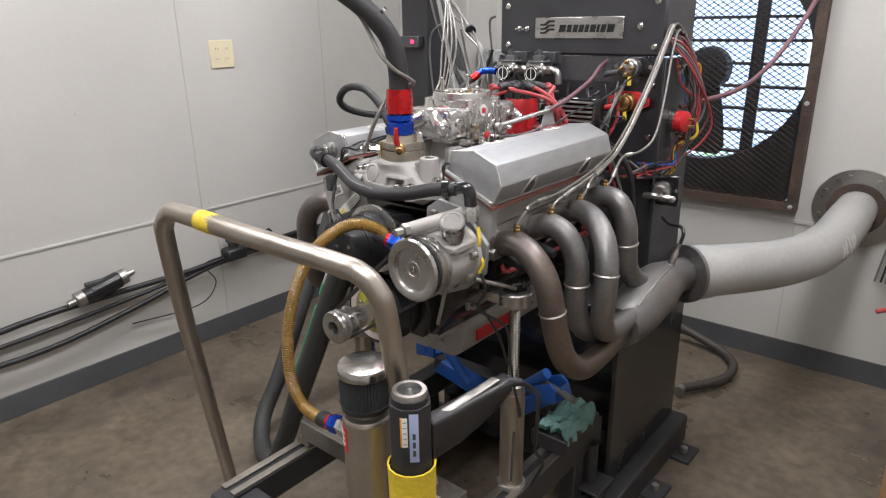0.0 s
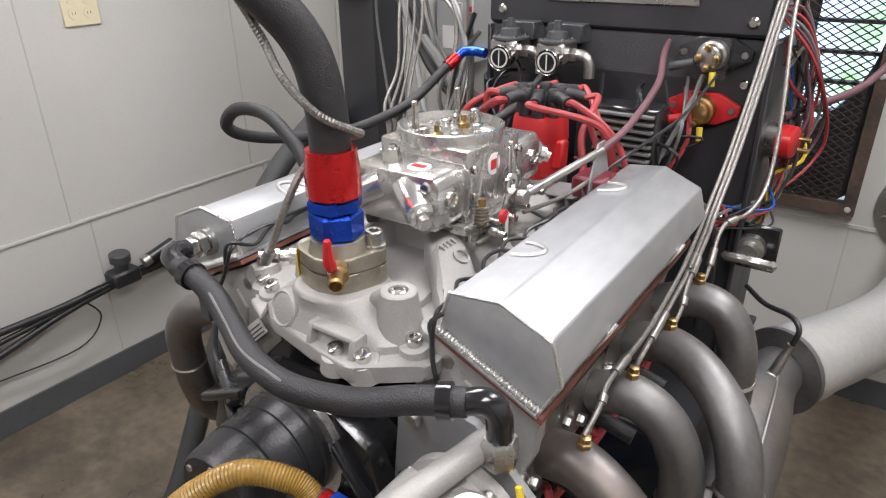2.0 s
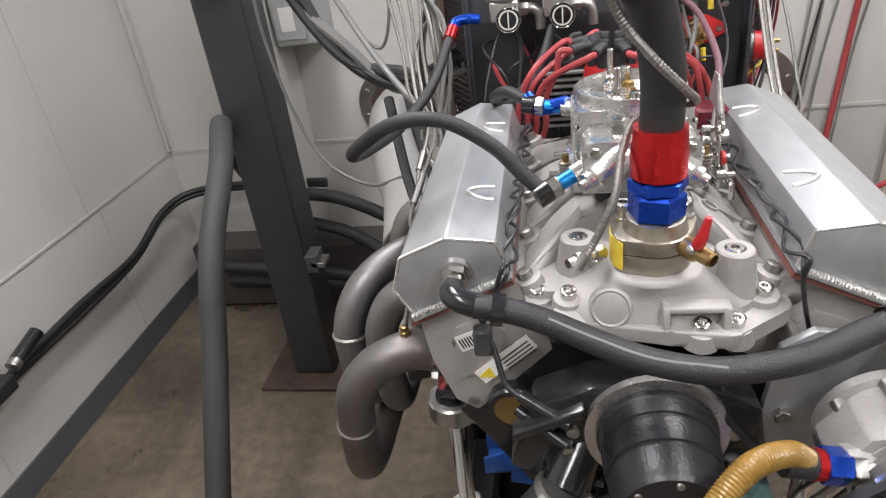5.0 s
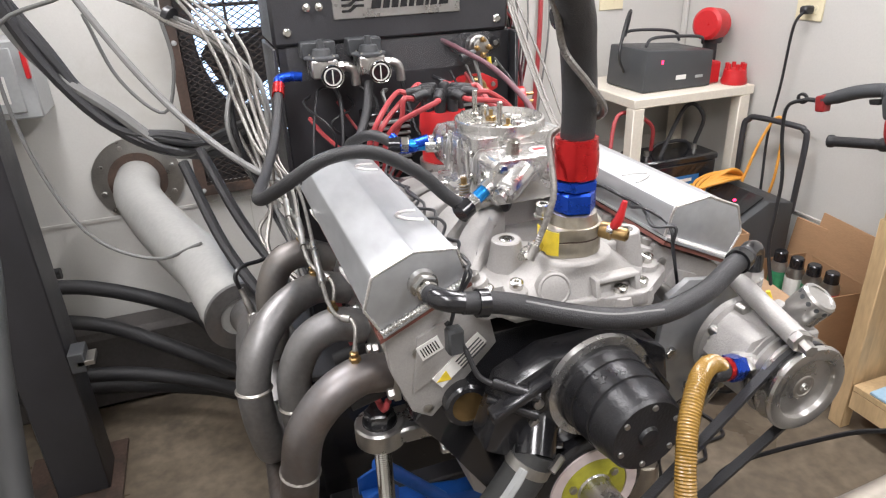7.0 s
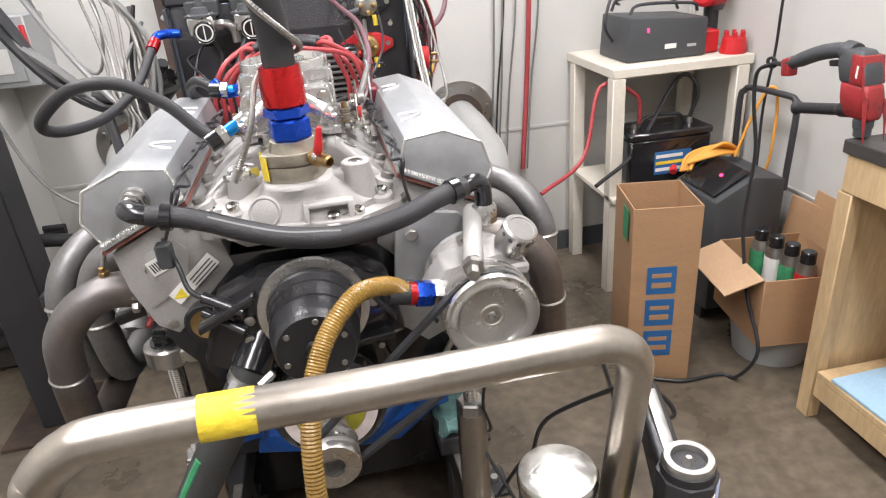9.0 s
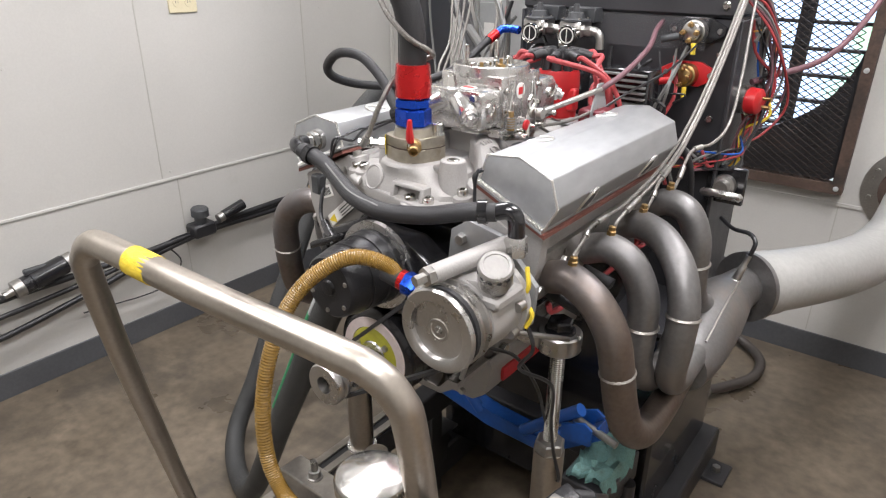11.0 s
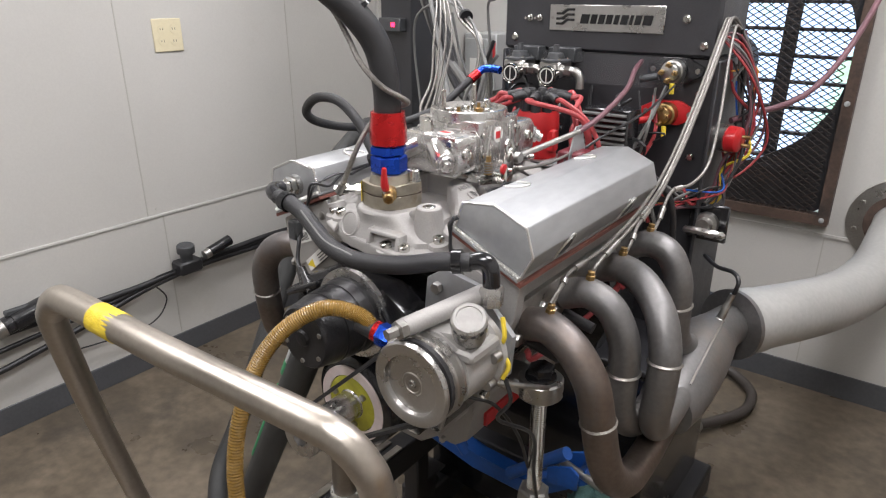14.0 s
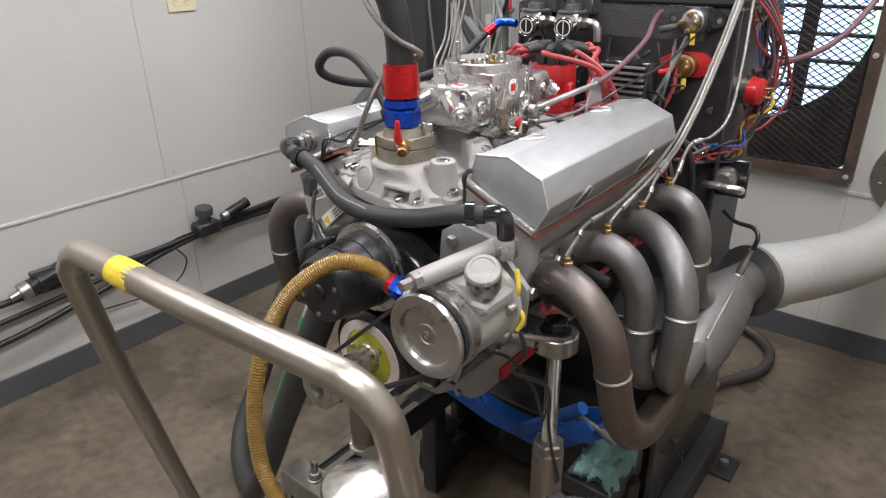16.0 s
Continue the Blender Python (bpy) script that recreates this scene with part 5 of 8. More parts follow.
part("green_stripe", gr, GREEN_MARK, lh, "green printed stripe")
part("print_patch", Shape().sweep([Vector(p) + Vector((-0.0145, -0.0155, 0.0084)) for p in gs[3:9]], 0.0083, 8), MIDGREY, lh, "faded white print")
part("hose_clamp", Shape().rod((-0.083, -0.0785, 0.879), (-0.090, -0.079, 0.867), 0.0300, None, 24), STEEL, lh, "steel worm clamp")
part("clamp_screw", Shape().lathe((-0.062, -0.105, 0.885), (0.7, 0.3, 0.4), ((-0.012, 0.006), (0.010, 0.006), (0.012, 0.004)), 6), STEEL, lh)

# amber hose from pump to catch can
ah = thing("amber_drain_hose", (0.0, -0.28, 0.75), "ribbed amber vinyl hose from pump to catch can", "hose")
AH = [(0.128, -0.150, 1.000), (0.105, -0.156, 1.018), (0.067, -0.180, 1.026), (0.032, -0.210, 1.004), (0.010, -0.238, 0.970), (-0.002, -0.262, 0.925), (-0.007, -0.285, 0.865), (-0.006, -0.300, 0.800), (0.006, -0.308, 0.735), (0.040, -0.314, 0.697), (0.095, -0.324, 0.696), (0.150, -0.338, 0.714)]
ap = smooth_path(AH, 30)
part("hose_body", Shape().sweep(ap, [0.0106 + (0.0010 if k % 2 else 0.0) for k in range(len(ap))], 14), AMBER, ah)
for p, q, blue_first in ((Vector((0.128, -0.150, 1.000)), Vector((0.165, -0.146, 0.992)), False), (Vector((0.150, -0.338, 0.714)), Vector((0.195, -0.340, 0.722)), False)):
    dd = (q - p).normalized()
    part("sleeve", Shape().rod(p - dd * 0.026, p, 0.0138), HOSE, ah, "black sleeve")
    part("red_ring", Shape().rod(p, p + dd * 0.008, 0.0145), RED_ANO, ah, "red anodised ring")
    part("blue_nut", Shape().hexa(p + dd * 0.008, dd, 0.0165, 0.022), BLUE_ANO, ah, "blue anodised hose nut")
    part("plated_union", Shape().hexa(p + dd * 0.030, dd, 0.0150, 0.014), CHROME, ah)

# ---- exhaust headers ----
def header(side):
    h = thing("exhaust_header", (sx(side, 0.36), 0.3, 0.70), "heat-stained steel four-tube exhaust header", "exhaust header", "engine exhaust headers")
    X = lambda u: sx(side, u)
    runs = [
        [(0.236, 0.055, 0.962), (0.275, 0.045, 0.972), (0.318, 0.036, 0.955), (0.350, 0.034, 0.915), (0.362, 0.040, 0.860), (0.370, 0.052, 0.795), (0.378, 0.075, 0.740), (0.384, 0.125, 0.702), (0.384, 0.20, 0.695), (0.378, 0.32, 0.703), (0.370, 0.45, 0.715), (0.362, 0.56, 0.728)],
        [(0.236, 0.167, 0.968), (0.278, 0.165, 0.982), (0.318, 0.164, 0.965), (0.343, 0.163, 0.920), (0.348, 0.163, 0.868), (0.346, 0.168, 0.81), (0.348, 0.190, 0.765), (0.352, 0.24, 0.735), (0.352, 0.34, 0.730), (0.350, 0.45, 0.735), (0.348, 0.56, 0.742)],
        [(0.236, 0.280, 0.975), (0.285, 0.272, 0.990), (0.335, 0.245, 0.985), (0.378, 0.210, 0.958), (0.400, 0.187, 0.910), (0.402, 0.182, 0.850), (0.396, 0.192, 0.790), (0.392, 0.225, 0.750), (0.390, 0.30, 0.738), (0.385, 0.42, 0.742), (0.376, 0.56, 0.748)],
        [(0.236, 0.392, 0.978), (0.285, 0.392, 0.998), (0.325, 0.388, 0.988), (0.348, 0.384, 0.945), (0.352, 0.388, 0.89), (0.352, 0.40, 0.84), (0.354, 0.44, 0.795), (0.358, 0.50, 0.765), (0.362, 0.57, 0.752)],
    ]
    part("flange", Shape().prism([(0.030, 0.930), (0.420, 0.930), (0.420, 1.005), (0.030, 1.000)], X(0.228) - 0.005, X(0.228) + 0.005, "x", 0.002), STEEL, h, "steel flange plate")
    for i, r in enumerate(runs):
        pts = [(X(u), y, z) for u, y, z in r]
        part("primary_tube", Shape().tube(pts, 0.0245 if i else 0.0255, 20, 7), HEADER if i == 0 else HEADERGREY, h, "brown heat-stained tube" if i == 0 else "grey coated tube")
        sp = smooth_path(pts, 7)
        k = {0: 29, 1: 28, 2: 30, 3: 27}[i]
        a, b = sp[k], sp[k + 1]
        d = (b - a).normalized()
        part("weld_ring", Shape().sweep([a - d * 0.003, a, a + d * 0.003], [0.0252, 0.0275, 0.0252], 20), HEADWELD, h)
        y0 = PORTS[i]
        for o in (-0.036, 0.036):
            part("flange_bolt", Shape().hexa((X(0.236), y0 + o, 0.965 + (0.012 if o > 0 else -0.012)), (side, 0, 0), 0.0075, 0.008), STEEL, h)
        # temperature probe fitting on each tube
        c = sp[7] + Vector((0, 0, 0.021))
        part("probe_fitting", Shape().lathe(c, (0.1 * side, 0, 1), ((0, 0.0075), (0.009, 0.0075), (0.010, 0.0055), (0.016, 0.006), (0.017, 0.003)), 6), BRASS, h, "brass probe fitting")
    end = (X(0.388), 0.69, 0.741) if side < 0 else (X(0.380), 0.712, 0.731)
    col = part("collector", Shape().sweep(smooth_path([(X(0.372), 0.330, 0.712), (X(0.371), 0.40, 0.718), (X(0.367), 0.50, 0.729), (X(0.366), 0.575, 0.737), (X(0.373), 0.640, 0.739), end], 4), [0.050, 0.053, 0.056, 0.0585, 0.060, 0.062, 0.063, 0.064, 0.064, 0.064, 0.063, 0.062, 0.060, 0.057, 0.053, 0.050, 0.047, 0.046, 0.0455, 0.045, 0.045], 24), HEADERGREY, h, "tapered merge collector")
    part("collector_seam", Shape().tube([(X(0.372) + 0.030 * side, 0.36, 0.764), (X(0.368) + 0.028 * side, 0.50, 0.788), (X(0.370) + 0.020 * side, 0.60, 0.790)], 0.0022, 6), HEADWELD, col, "weld seam")
    part("sensor", Shape().lathe((X(0.378), 0.600, 0.775), (0.25 * side, 0.1, 1), ((0, 0.011), (0.016, 0.011), (0.018, 0.0085), (0.05, 0.0075), (0.052, 0.006), (0.075, 0.006)), 12), STEEL, h, "exhaust sensor")
    part("sensor_lead", Shape().tube([(X(0.398), 0.607, 0.848), (X(0.402), 0.61, 0.875), (X(0.385), 0.63, 0.885), (X(0.34), 0.68, 0.870), (X(0.30), 0.73, 0.87)], 0.0045, 8), WIRE, h)
    return h


for side in (-1, 1):
    header(side)

# tailpipes to the wall
for side in (-1, 1):
    t_ = thing("exhaust_duct", (sx(side, 0.6), 1.6, 0.70), "grey flexible exhaust duct bolted to the wall", "exhaust duct", "exhaust ducts")
    fx, fz = (0.622, 0.698) if side > 0 else (-0.665, 0.745)
    fy = wall_y(fx)
    X = lambda u: u * side
    if side > 0:
        D = [(0.391, 0.712, 0.731), (0.428, 0.795, 0.723), (0.480, 0.92, 0.706), (0.537, 1.08, 0.685), (0.586, 1.26, 0.672), (0.614, 1.45, 0.674), (0.622, 1.64, 0.688), (0.622, fy + 0.02, 0.698)]
    else:
        D = [(-0.398, 0.690, 0.741), (-0.425, 0.80, 0.744), (-0.466, 0.98, 0.742), (-0.532, 1.18, 0.740), (-0.598, 1.40, 0.740), (-0.644, 1.58, 0.742), (-0.663, 1.70, 0.744), (-0.665, fy + 0.02, 0.745)]
    dp = smooth_path(D, 14)
    part("duct", Shape().sweep(dp, [0.0715 + (0.0020 if (k % 2 and (56 if side > 0 else 30) < k < 90) else 0) for k in range(len(dp))], 30), DUCT, t_, "grey corrugated duct")
    if side > 0:
        rs_ = random.Random(3)
        for k in range(9):
            i0 = 62 + k
            c0 = dp[i0]
            t0 = (dp[i0 + 1] - dp[i0 - 1]).normalized()
            w0 = t0.cross(Vector((0, 0, 1))).normalized()
            a0 = rs_.uniform(-0.25, 0.15)
            arc = [c0 + (w0 * math.cos(a) + Vector((0, 0, 1)) * math.sin(a)) * 0.0738 for a in [a0 + 0.09 * j for j in range(rs_.randint(4, 9))]]
            part("scuff", Shape().sweep(arc, 0.0013, 5), WHITE_PLASTIC, t_, "pale scuff")
    d0 = (Vector(D[1]) - Vector(D[0])).normalized()
    p0 = Vector(D[0])
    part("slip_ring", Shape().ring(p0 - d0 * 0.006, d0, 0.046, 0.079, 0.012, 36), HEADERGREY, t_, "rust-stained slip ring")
    part("collar", Shape().rod(p0 + d0 * 0.010, p0 + d0 * 0.07, 0.0745, None, 32), DUCT, t_)
    fl = part("wall_flange", Shape().ring((fx, fy - 0.012, fz), (0, 1, 0), 0.078, 0.150, 0.011, 44), STEEL, t_, "bolted steel wall flange")
    part("seal", Shape().ring((fx, fy - 0.020, fz), (0, 1, 0), 0.072, 0.098, 0.010, 40), RUST, t_)
    for k in range(8):
        a = 2 * math.pi * k / 8 + 0.3
        part("flange_bolt", Shape().hexa((fx + 0.125 * math.cos(a), fy - 0.012, fz + 0.125 * math.sin(a)), (0, -1, 0), 0.009, 0.009), STEEL, fl)

# ---- probe lines ----
for side in (-1, 1):
    for i, y in enumerate(PORTS):
        c = Vector((sx(side, (0.275, 0.278, 0.285, 0.285)[i]), (0.045, 0.165, 0.272, 0.392)[i], 1.010))
        pl = thing("probe_line", c, "braided steel temperature probe line with ferrules", "cable", "exhaust probe lines")
        k = 0.012 * i
        pts = [c, c + Vector((-0.006 * side, 0.02, 0.03)), Vector((sx(side, 0.290 + k * 0.5), c.y + 0.08, 1.045 + k)), Vector((sx(side, 0.272 + k), 0.42 + 0.02 * i, 1.09 + k)), Vector((sx(side, 0.262 + k), 0.52, 1.11 + k * 2)), Vector((sx(side, 0.272 + k), 0.60, 1.20 + k)), Vector((sx(side, 0.282 + k * 0.6), 0.68, 1.32)), Vector((sx(side, 0.290), 0.72, 1.385 - k * 0.5)), Vector((sx(side, 0.31 - k), 0.76, 1.34))]
        if side > 0:
            o = (i - 1.5) * 0.0058
            run = [(0.292, 0.10, 1.034), (0.294, 0.20, 1.036), (0.290, 0.33, 1.052), (0.283, 0.43, 1.074), (0.279, 0.485, 1.094), (0.279, 0.56, 1.150), (0.279, 0.65, 1.240), (0.278, 0.725, 1.325), (0.279, 0.762, 1.366), (0.288, 0.790, 1.352), (0.302, 0.825, 1.312)]
            keep = [q for q in run if q[1] > c.y + 0.045]
            pts = [c, c + Vector((0.004, 0.022, 0.020))] + [Vector((x + o, y, z + abs(o) * 0.5 + 0.003 * math.sin(7 * y + i))) for x, y, z in keep]
            if i == 3:
                pts = pts[:2] + [Vector((0.296, 0.47, 1.075)), Vector((0.318, 0.52, 1.085)), Vector((0.326, 0.58, 1.115)), Vector((0.318, 0.64, 1.20)), Vector((0.300, 0.71, 1.30)), Vector((0.292, 0.76, 1.355)), Vector((0.300, 0.80, 1.33))]
        if side < 0:
            pts = pts[:4] + [Vector((-0.285 - k, 0.50, 1.13 + k)), Vector((-0.30 - k, 0.56, 1.22)), Vector((-0.305 - k * 1.5, 0.60, 1.31)), Vector((-0.36 - k, 0.66, 1.385)), Vector((-0.50, 0.80, 1.47 + k)), Vector((-0.66, 0.98, 1.56)), Vector((-0.85, 1.12, 1.75 + k))]
        part("line", Shape().tube(pts, 0.0030, 8), GREYWIRE, pl)
        sp = smooth_path(pts, 6)
        part("probe_tip", Shape().rod(c - Vector((0, 0, 0.012)), sp[5], 0.0022), STEEL, pl)
        for q in (7, 13):
            part("ferrule", Shape().rod(sp[q], sp[q + 2], 0.0052), STEEL, pl, "steel ferrule")

# ---- fuel system ----
for nm, pts, lab in (("fuel_hose", [(-0.255, 0.631, 1.232), (-0.262, 0.600, 1.215), (-0.285, 0.52, 1.165), (-0.318, 0.40, 1.140), (-0.340, 0.28, 1.150), (-0.338, 0.19, 1.175), (-0.312, 0.142, 1.205), (-0.262, 0.125, 1.236), (-0.205, 0.125, 1.236), (-0.150, 0.118, 1.205), (-0.115, 0.108, 1.170), (-0.092, 0.100, 1.152)], "looped black fuel hose to the front bowl"), ("fuel_hose", [(-0.075, 0.655, 1.22), (-0.10, 0.60, 1.17), (-0.15, 0.50, 1.13), (-0.17, 0.43, 1.165), (-0.145, 0.375, 1.190), (-0.110, 0.352, 1.175)], "short black fuel hose to the rear bowl")):
    fh = thing(nm, pts[0], lab, "hose", "carburetor fuel hoses")
    part("hose_body", Shape().tube(pts, 0.0088, 14), HOSE, fh)
    a, b = Vector(pts[-1]), Vector((-0.048, 0.118 if "front" in lab else 0.330, 1.172))
    d = (b - a)
    part("socket", Shape().rod(a - d.normalized() * 0.012, a + d * 0.10, 0.0135), BLACK, fh)
    part("union", Shape().hexa(a + d * 0.12, d, 0.0135, 0.012), CHROME, fh)
    part("tube_nut", Shape().rod(a + d * 0.32, a + d * 0.72, 0.0092), CYAN_ANO, fh, "light blue anodised fitting")
    part("plated_end", Shape().rod(a + d * 0.70, b, 0.0120), POLISHED, fh)
    if "front" in lab:
        p = Vector(pts[0])
        part("red_collar", Shape().rod(p - Vector((0.004, 0.018, 0.010)), p + Vector((0.002, 0.006, 0.004)), 0.0115), RED_ANO, fh, "red anodised collar")
        part("blue_elbow", Shape().tube([p + Vector((0.002, 0.005, 0.003)), p + Vector((0.006, 0.022, 0.012)), p + Vector((0.026, 0.030, 0.014)), p + Vector((0.050, 0.030, 0.012))], 0.0095, 12), BLUE_ANO, fh, "blue anodised elbow")
    else:
        part("blue_elbow", Shape().tube([(-0.118, 0.362, 1.185), (-0.105, 0.350, 1.172), (-0.085, 0.345, 1.172), (-0.060, 0.335, 1.180)], 0.0110, 12), BLUE_ANO, fh, "blue anodised elbow")

# ---- dyno tower ----
TY = 0.735
tw = thing("dyno_tower", (CX, 0.9, 0.6), "black steel dynamometer tower with head panel", "machine")
part("head_box", Shape().box(-0.243, 0.268, TY, TY + 0.20, 1.290, 1.455, 0.007), SATIN, tw, "black powder-coated head box")
part("back_plate", Shape().box(-0.235, 0.275, TY + 0.012, TY + 0.020, 0.64, 1.289, 0.002), SATIN, tw)
part("side_plate", Shape().box(0.276, 0.284, TY - 0.02, TY + 0.20, 0.64, 1.288, 0.002), SATIN, tw)
part("side_plate", Shape().box(-0.246, -0.238, TY - 0.0, TY + 0.20, 0.64, 1.288, 0.002), SATIN, tw)
plate_ = part("name_plate", Shape().box(-0.118, 0.154, TY - 0.004, TY, 1.335, 1.392, 0.0015), MACHINED, tw, "brushed metal nameplate with dark marks")
for k in range(3):
    z = 1.348 + 0.011 * k
    s = Shape()
    s.prism([(-0.100, z), (-0.082, z), (-0.070, z + 0.009), (-0.054, z + 0.009), (-0.054, z + 0.014), (-0.074, z + 0.014), (-0.086, z + 0.005), (-0.100, z + 0.005)], TY - 0.0055, TY - 0.0038, "y")
    part("emblem_bar", s, BLACK, plate_)
xs = -0.040
for w_ in (0.020, 0.014, 0.014, 0.014, 0.011, 0.016, 0.007, 0.014, 0.020):
    s = Shape().prism([(xs, 1.352), (xs + w_, 1.352), (xs + w_ + 0.004, 1.372), (xs + 0.004, 1.372)], TY - 0.0055, TY - 0.0038, "y")
    part("letter_block", s, BLACK, plate_)
    xs += w_ + 0.0045
for x in (-0.110, 0.146):
    part("plate_screw", Shape().lathe((x, TY - 0.004, 1.3635), (0, -1, 0), ((0, 0.004), (0.0015, 0.003)), 8), STEEL, plate_)
for x, z in ((-0.214, 1.424), (0.240, 1.426), (-0.212, 1.317), (0.240, 1.314), (0.198, 1.366)):
    part("bolt", Shape().lathe((x, TY, z), (0, -1, 0), ((0, 0.0095), (0.002, 0.0095), (0.006, 0.006)), 12), CHROME, tw)
for z in (1.216, 1.08, 0.98):
    part("bolt", Shape().lathe((0.240, TY + 0.012, z), (0, -1, 0), ((0, 0.0085), (0.002, 0.0085), (0.005, 0.006)), 12), CHROME, tw)
for x in (-0.170, -0.145):
    part("toggle_switch", Shape().lathe((x, TY, 1.362), (0, -1, 0), ((0, 0.008), (0.004, 0.008), (0.005, 0.0045), (0.012, 0.0045), (0.013, 0.002), (0.026, 0.003)), 10), CHROME, tw, "plated toggle switch")
part("guard_sheet", Shape().box(-0.222, 0.215, TY - 0.020, TY - 0.017, 1.225, 1.292, 0.0008), ACRYLIC, tw, "smoky clear guard sheet")
# regulators with gauges
for gx in (-0.160, -0.066):
    rg = thing("fuel_regulator", (gx, 0.65, 1.25), "fuel pressure regulator with round dial gauge", "regulator", "fuel regulators")
    part("body", Shape().box(gx - 0.026, gx + 0.026, 0.645, 0.705, 1.238, 1.272, 0.003), MACHINED, rg, "bare metal regulator body")
    part("cover", Shape().lathe((gx, 0.675, 1.272), (0, 0, 1), ((0, 0.034), (0.004, 0.034), (0.006, 0.020), (0.018, 0.017), (0.020, 0.008), (0.036, 0.006)), 20), DARKGREY, rg, "black diaphragm cover")
    for k in range(4):
        a = math.pi / 4 + math.pi / 2 * k
        part("screw", Shape().lathe((gx + 0.028 * math.cos(a), 0.675 + 0.028 * math.sin(a), 1.276), (0, 0, 1), ((0, 0.0035), (0.004, 0.003)), 8), CHROME, rg)
    part("bracket", Shape().box(gx - 0.034, gx + 0.034, 0.700, 0.745, 1.268, 1.300, 0.002), DARKGREY, rg)
    gg = part("gauge", Shape().lathe((gx + 0.008, 0.645, 1.246), (0, -1, -0.05), ((0, 0.020), (0.014, 0.021), (0.024, 0.0225), (0.026, 0.0215), (0.0235, 0.0195)), 28), CHROME, rg, "chrome dial gauge")
    part("dial", Shape().lathe((gx + 0.008, 0.6213, 1.2448), (0, -1, -0.05), ((0, 0.0195), (0.0006, 0.0195)), 24), BLACK, gg, "black dial face")
    part("dial_mark", Shape().ring((gx + 0.008, 0.6206, 1.2448), (0, -1, -0.05), 0.0145, 0.0175, 0.0006, 24), LENS, gg)
    part("pointer", Shape().box(gx + 0.0068, gx + 0.0092, 0.6190, 0.6200, 1.231, 1.258, 0.0003), LENS, gg, "white pointer")
    part("elbow", Shape().tube([(gx + 0.026, 0.675, 1.252), (gx + 0.050, 0.676, 1.252), (gx + 0.062, 0.676, 1.240), (gx + 0.064, 0.676, 1.215)], 0.0095, 10), STEEL, rg)
    part("union", Shape().hexa((gx + 0.026, 0.675, 1.252), (1, 0, 0), 0.012, 0.016), STEEL, rg)
# starter relays on the plate
for x, z, m_, lab in ((0.188, 1.262, STEEL, "plated starter relay on black base"), (0.182, 1.172, RED_PLASTIC, "red starter solenoid with brass studs")):
    rl = thing("relay", (x, 0.72, z), lab, "relay", "panel relays")
    part("base", Shape().prism([(x - 0.060, z - 0.006), (x - 0.026, z - 0.024), (x + 0.026, z - 0.024), (x + 0.060, z - 0.006), (x + 0.060, z + 0.010), (x + 0.026, z + 0.028), (x - 0.026, z + 0.028), (x - 0.060, z + 0.010)], 0.733, 0.747, "y", 0.003), m_ if m_ is RED_PLASTIC else BLACK, rl, "diamond mounting plate")
    part("coil", Shape().lathe((x, 0.733, z), (0, -1, 0), ((0, 0.025), (0.020, 0.024), (0.022, 0.020), (0.036, 0.019), (0.038, 0.016)), 20), BRASS if m_ is RED_PLASTIC else STEEL, rl)
    for ux in (-0.048, 0.048):
        part("plate_screw", Shape().lathe((x + ux, 0.733, z + 0.002), (0, -1, 0), ((0, 0.006), (0.003, 0.005)), 10), STEEL, rl)
    for dx_, dz_ in ((-0.014, 0.0), (0.014, 0.0), (0.0, 0.016), (0.0, -0.016)):
        part("stud", Shape().lathe((x + dx_, 0.696, z + dz_), (0, -1, 0), ((0, 0.006), (0.008, 0.006), (0.009, 0.0035), (0.018, 0.0035)), 6), BRASS, rl)
    part("terminal", Shape().rod((x - 0.02, 0.690, z - 0.008), (x - 0.055, 0.682, z - 0.016), 0.0075), RED_PLASTIC if m_ is RED_PLASTIC else DARKGREY, rl)
    part("yellow_terminal", Shape().rod((x + 0.012, 0.688, z - 0.020), (x + 0.014, 0.686, z - 0.042), 0.005), YELLOW, rl)
# finned coil units behind the distributor
for x0, x1, z0, z1 in ((0.045, 0.150, 1.030, 1.190), (-0.10, -0.01, 1.05, 1.17)):
    fc = thing("ignition_box", ((x0 + x1) / 2, 0.62, z0), "finned black ignition box behind the engine", "ignition box", "ignition boxes")
    part("case", Shape().box(x0, x1, 0.60, 0.66, z0, z1, 0.003), BLACK, fc)
    nf = int((z1 - z0) / 0.012)
    for k in range(nf):
        z = z0 + 0.006 + k * 0.012
        part("fin", Shape().box(x0 + 0.004, x1 - 0.004, 0.588, 0.600, z - 0.0022, z + 0.0022, 0.0006), GREYPLASTIC, fc)
# red rotary switch at the tower side and switch box below
rs = thing("rotary_switch", (0.30, 0.79, 1.12), "red rotary isolator knob on the tower side", "switch")
part("body", Shape().lathe((0.284, 0.785, 1.125), (1, -0.2, 0), ((-0.01, 0.030), (0.022, 0.030), (0.023, 0.032)), 24), STEEL, rs)
part("knob", Shape().lathe((0.306, 0.781, 1.125), (1, -0.2, 0), ((0, 0.028), (0.022, 0.027), (0.025, 0.023)), 24), RED_PLASTIC, rs, "red cap")
for dz in (-0.010, 0.008):
    part("stud", Shape().rod((0.335, 0.775, 1.125 + dz), (0.352, 0.772, 1.125 + dz), 0.004), BRASS, rs)
kb = thing("throttle_switch_box", (0.30, 0.74, 0.90), "black plate with metal lever handle", "switch")
part("plate", Shape().box(0.262, 0.345, 0.728, 0.738, 0.905, 0.988, 0.003), BLACK, kb)
part("boss", Shape().lathe((0.302, 0.728, 0.946), (0, -1, 0), ((0, 0.026), (0.012, 0.024), (0.014, 0.017), (0.034, 0.016)), 20), STEEL, kb)
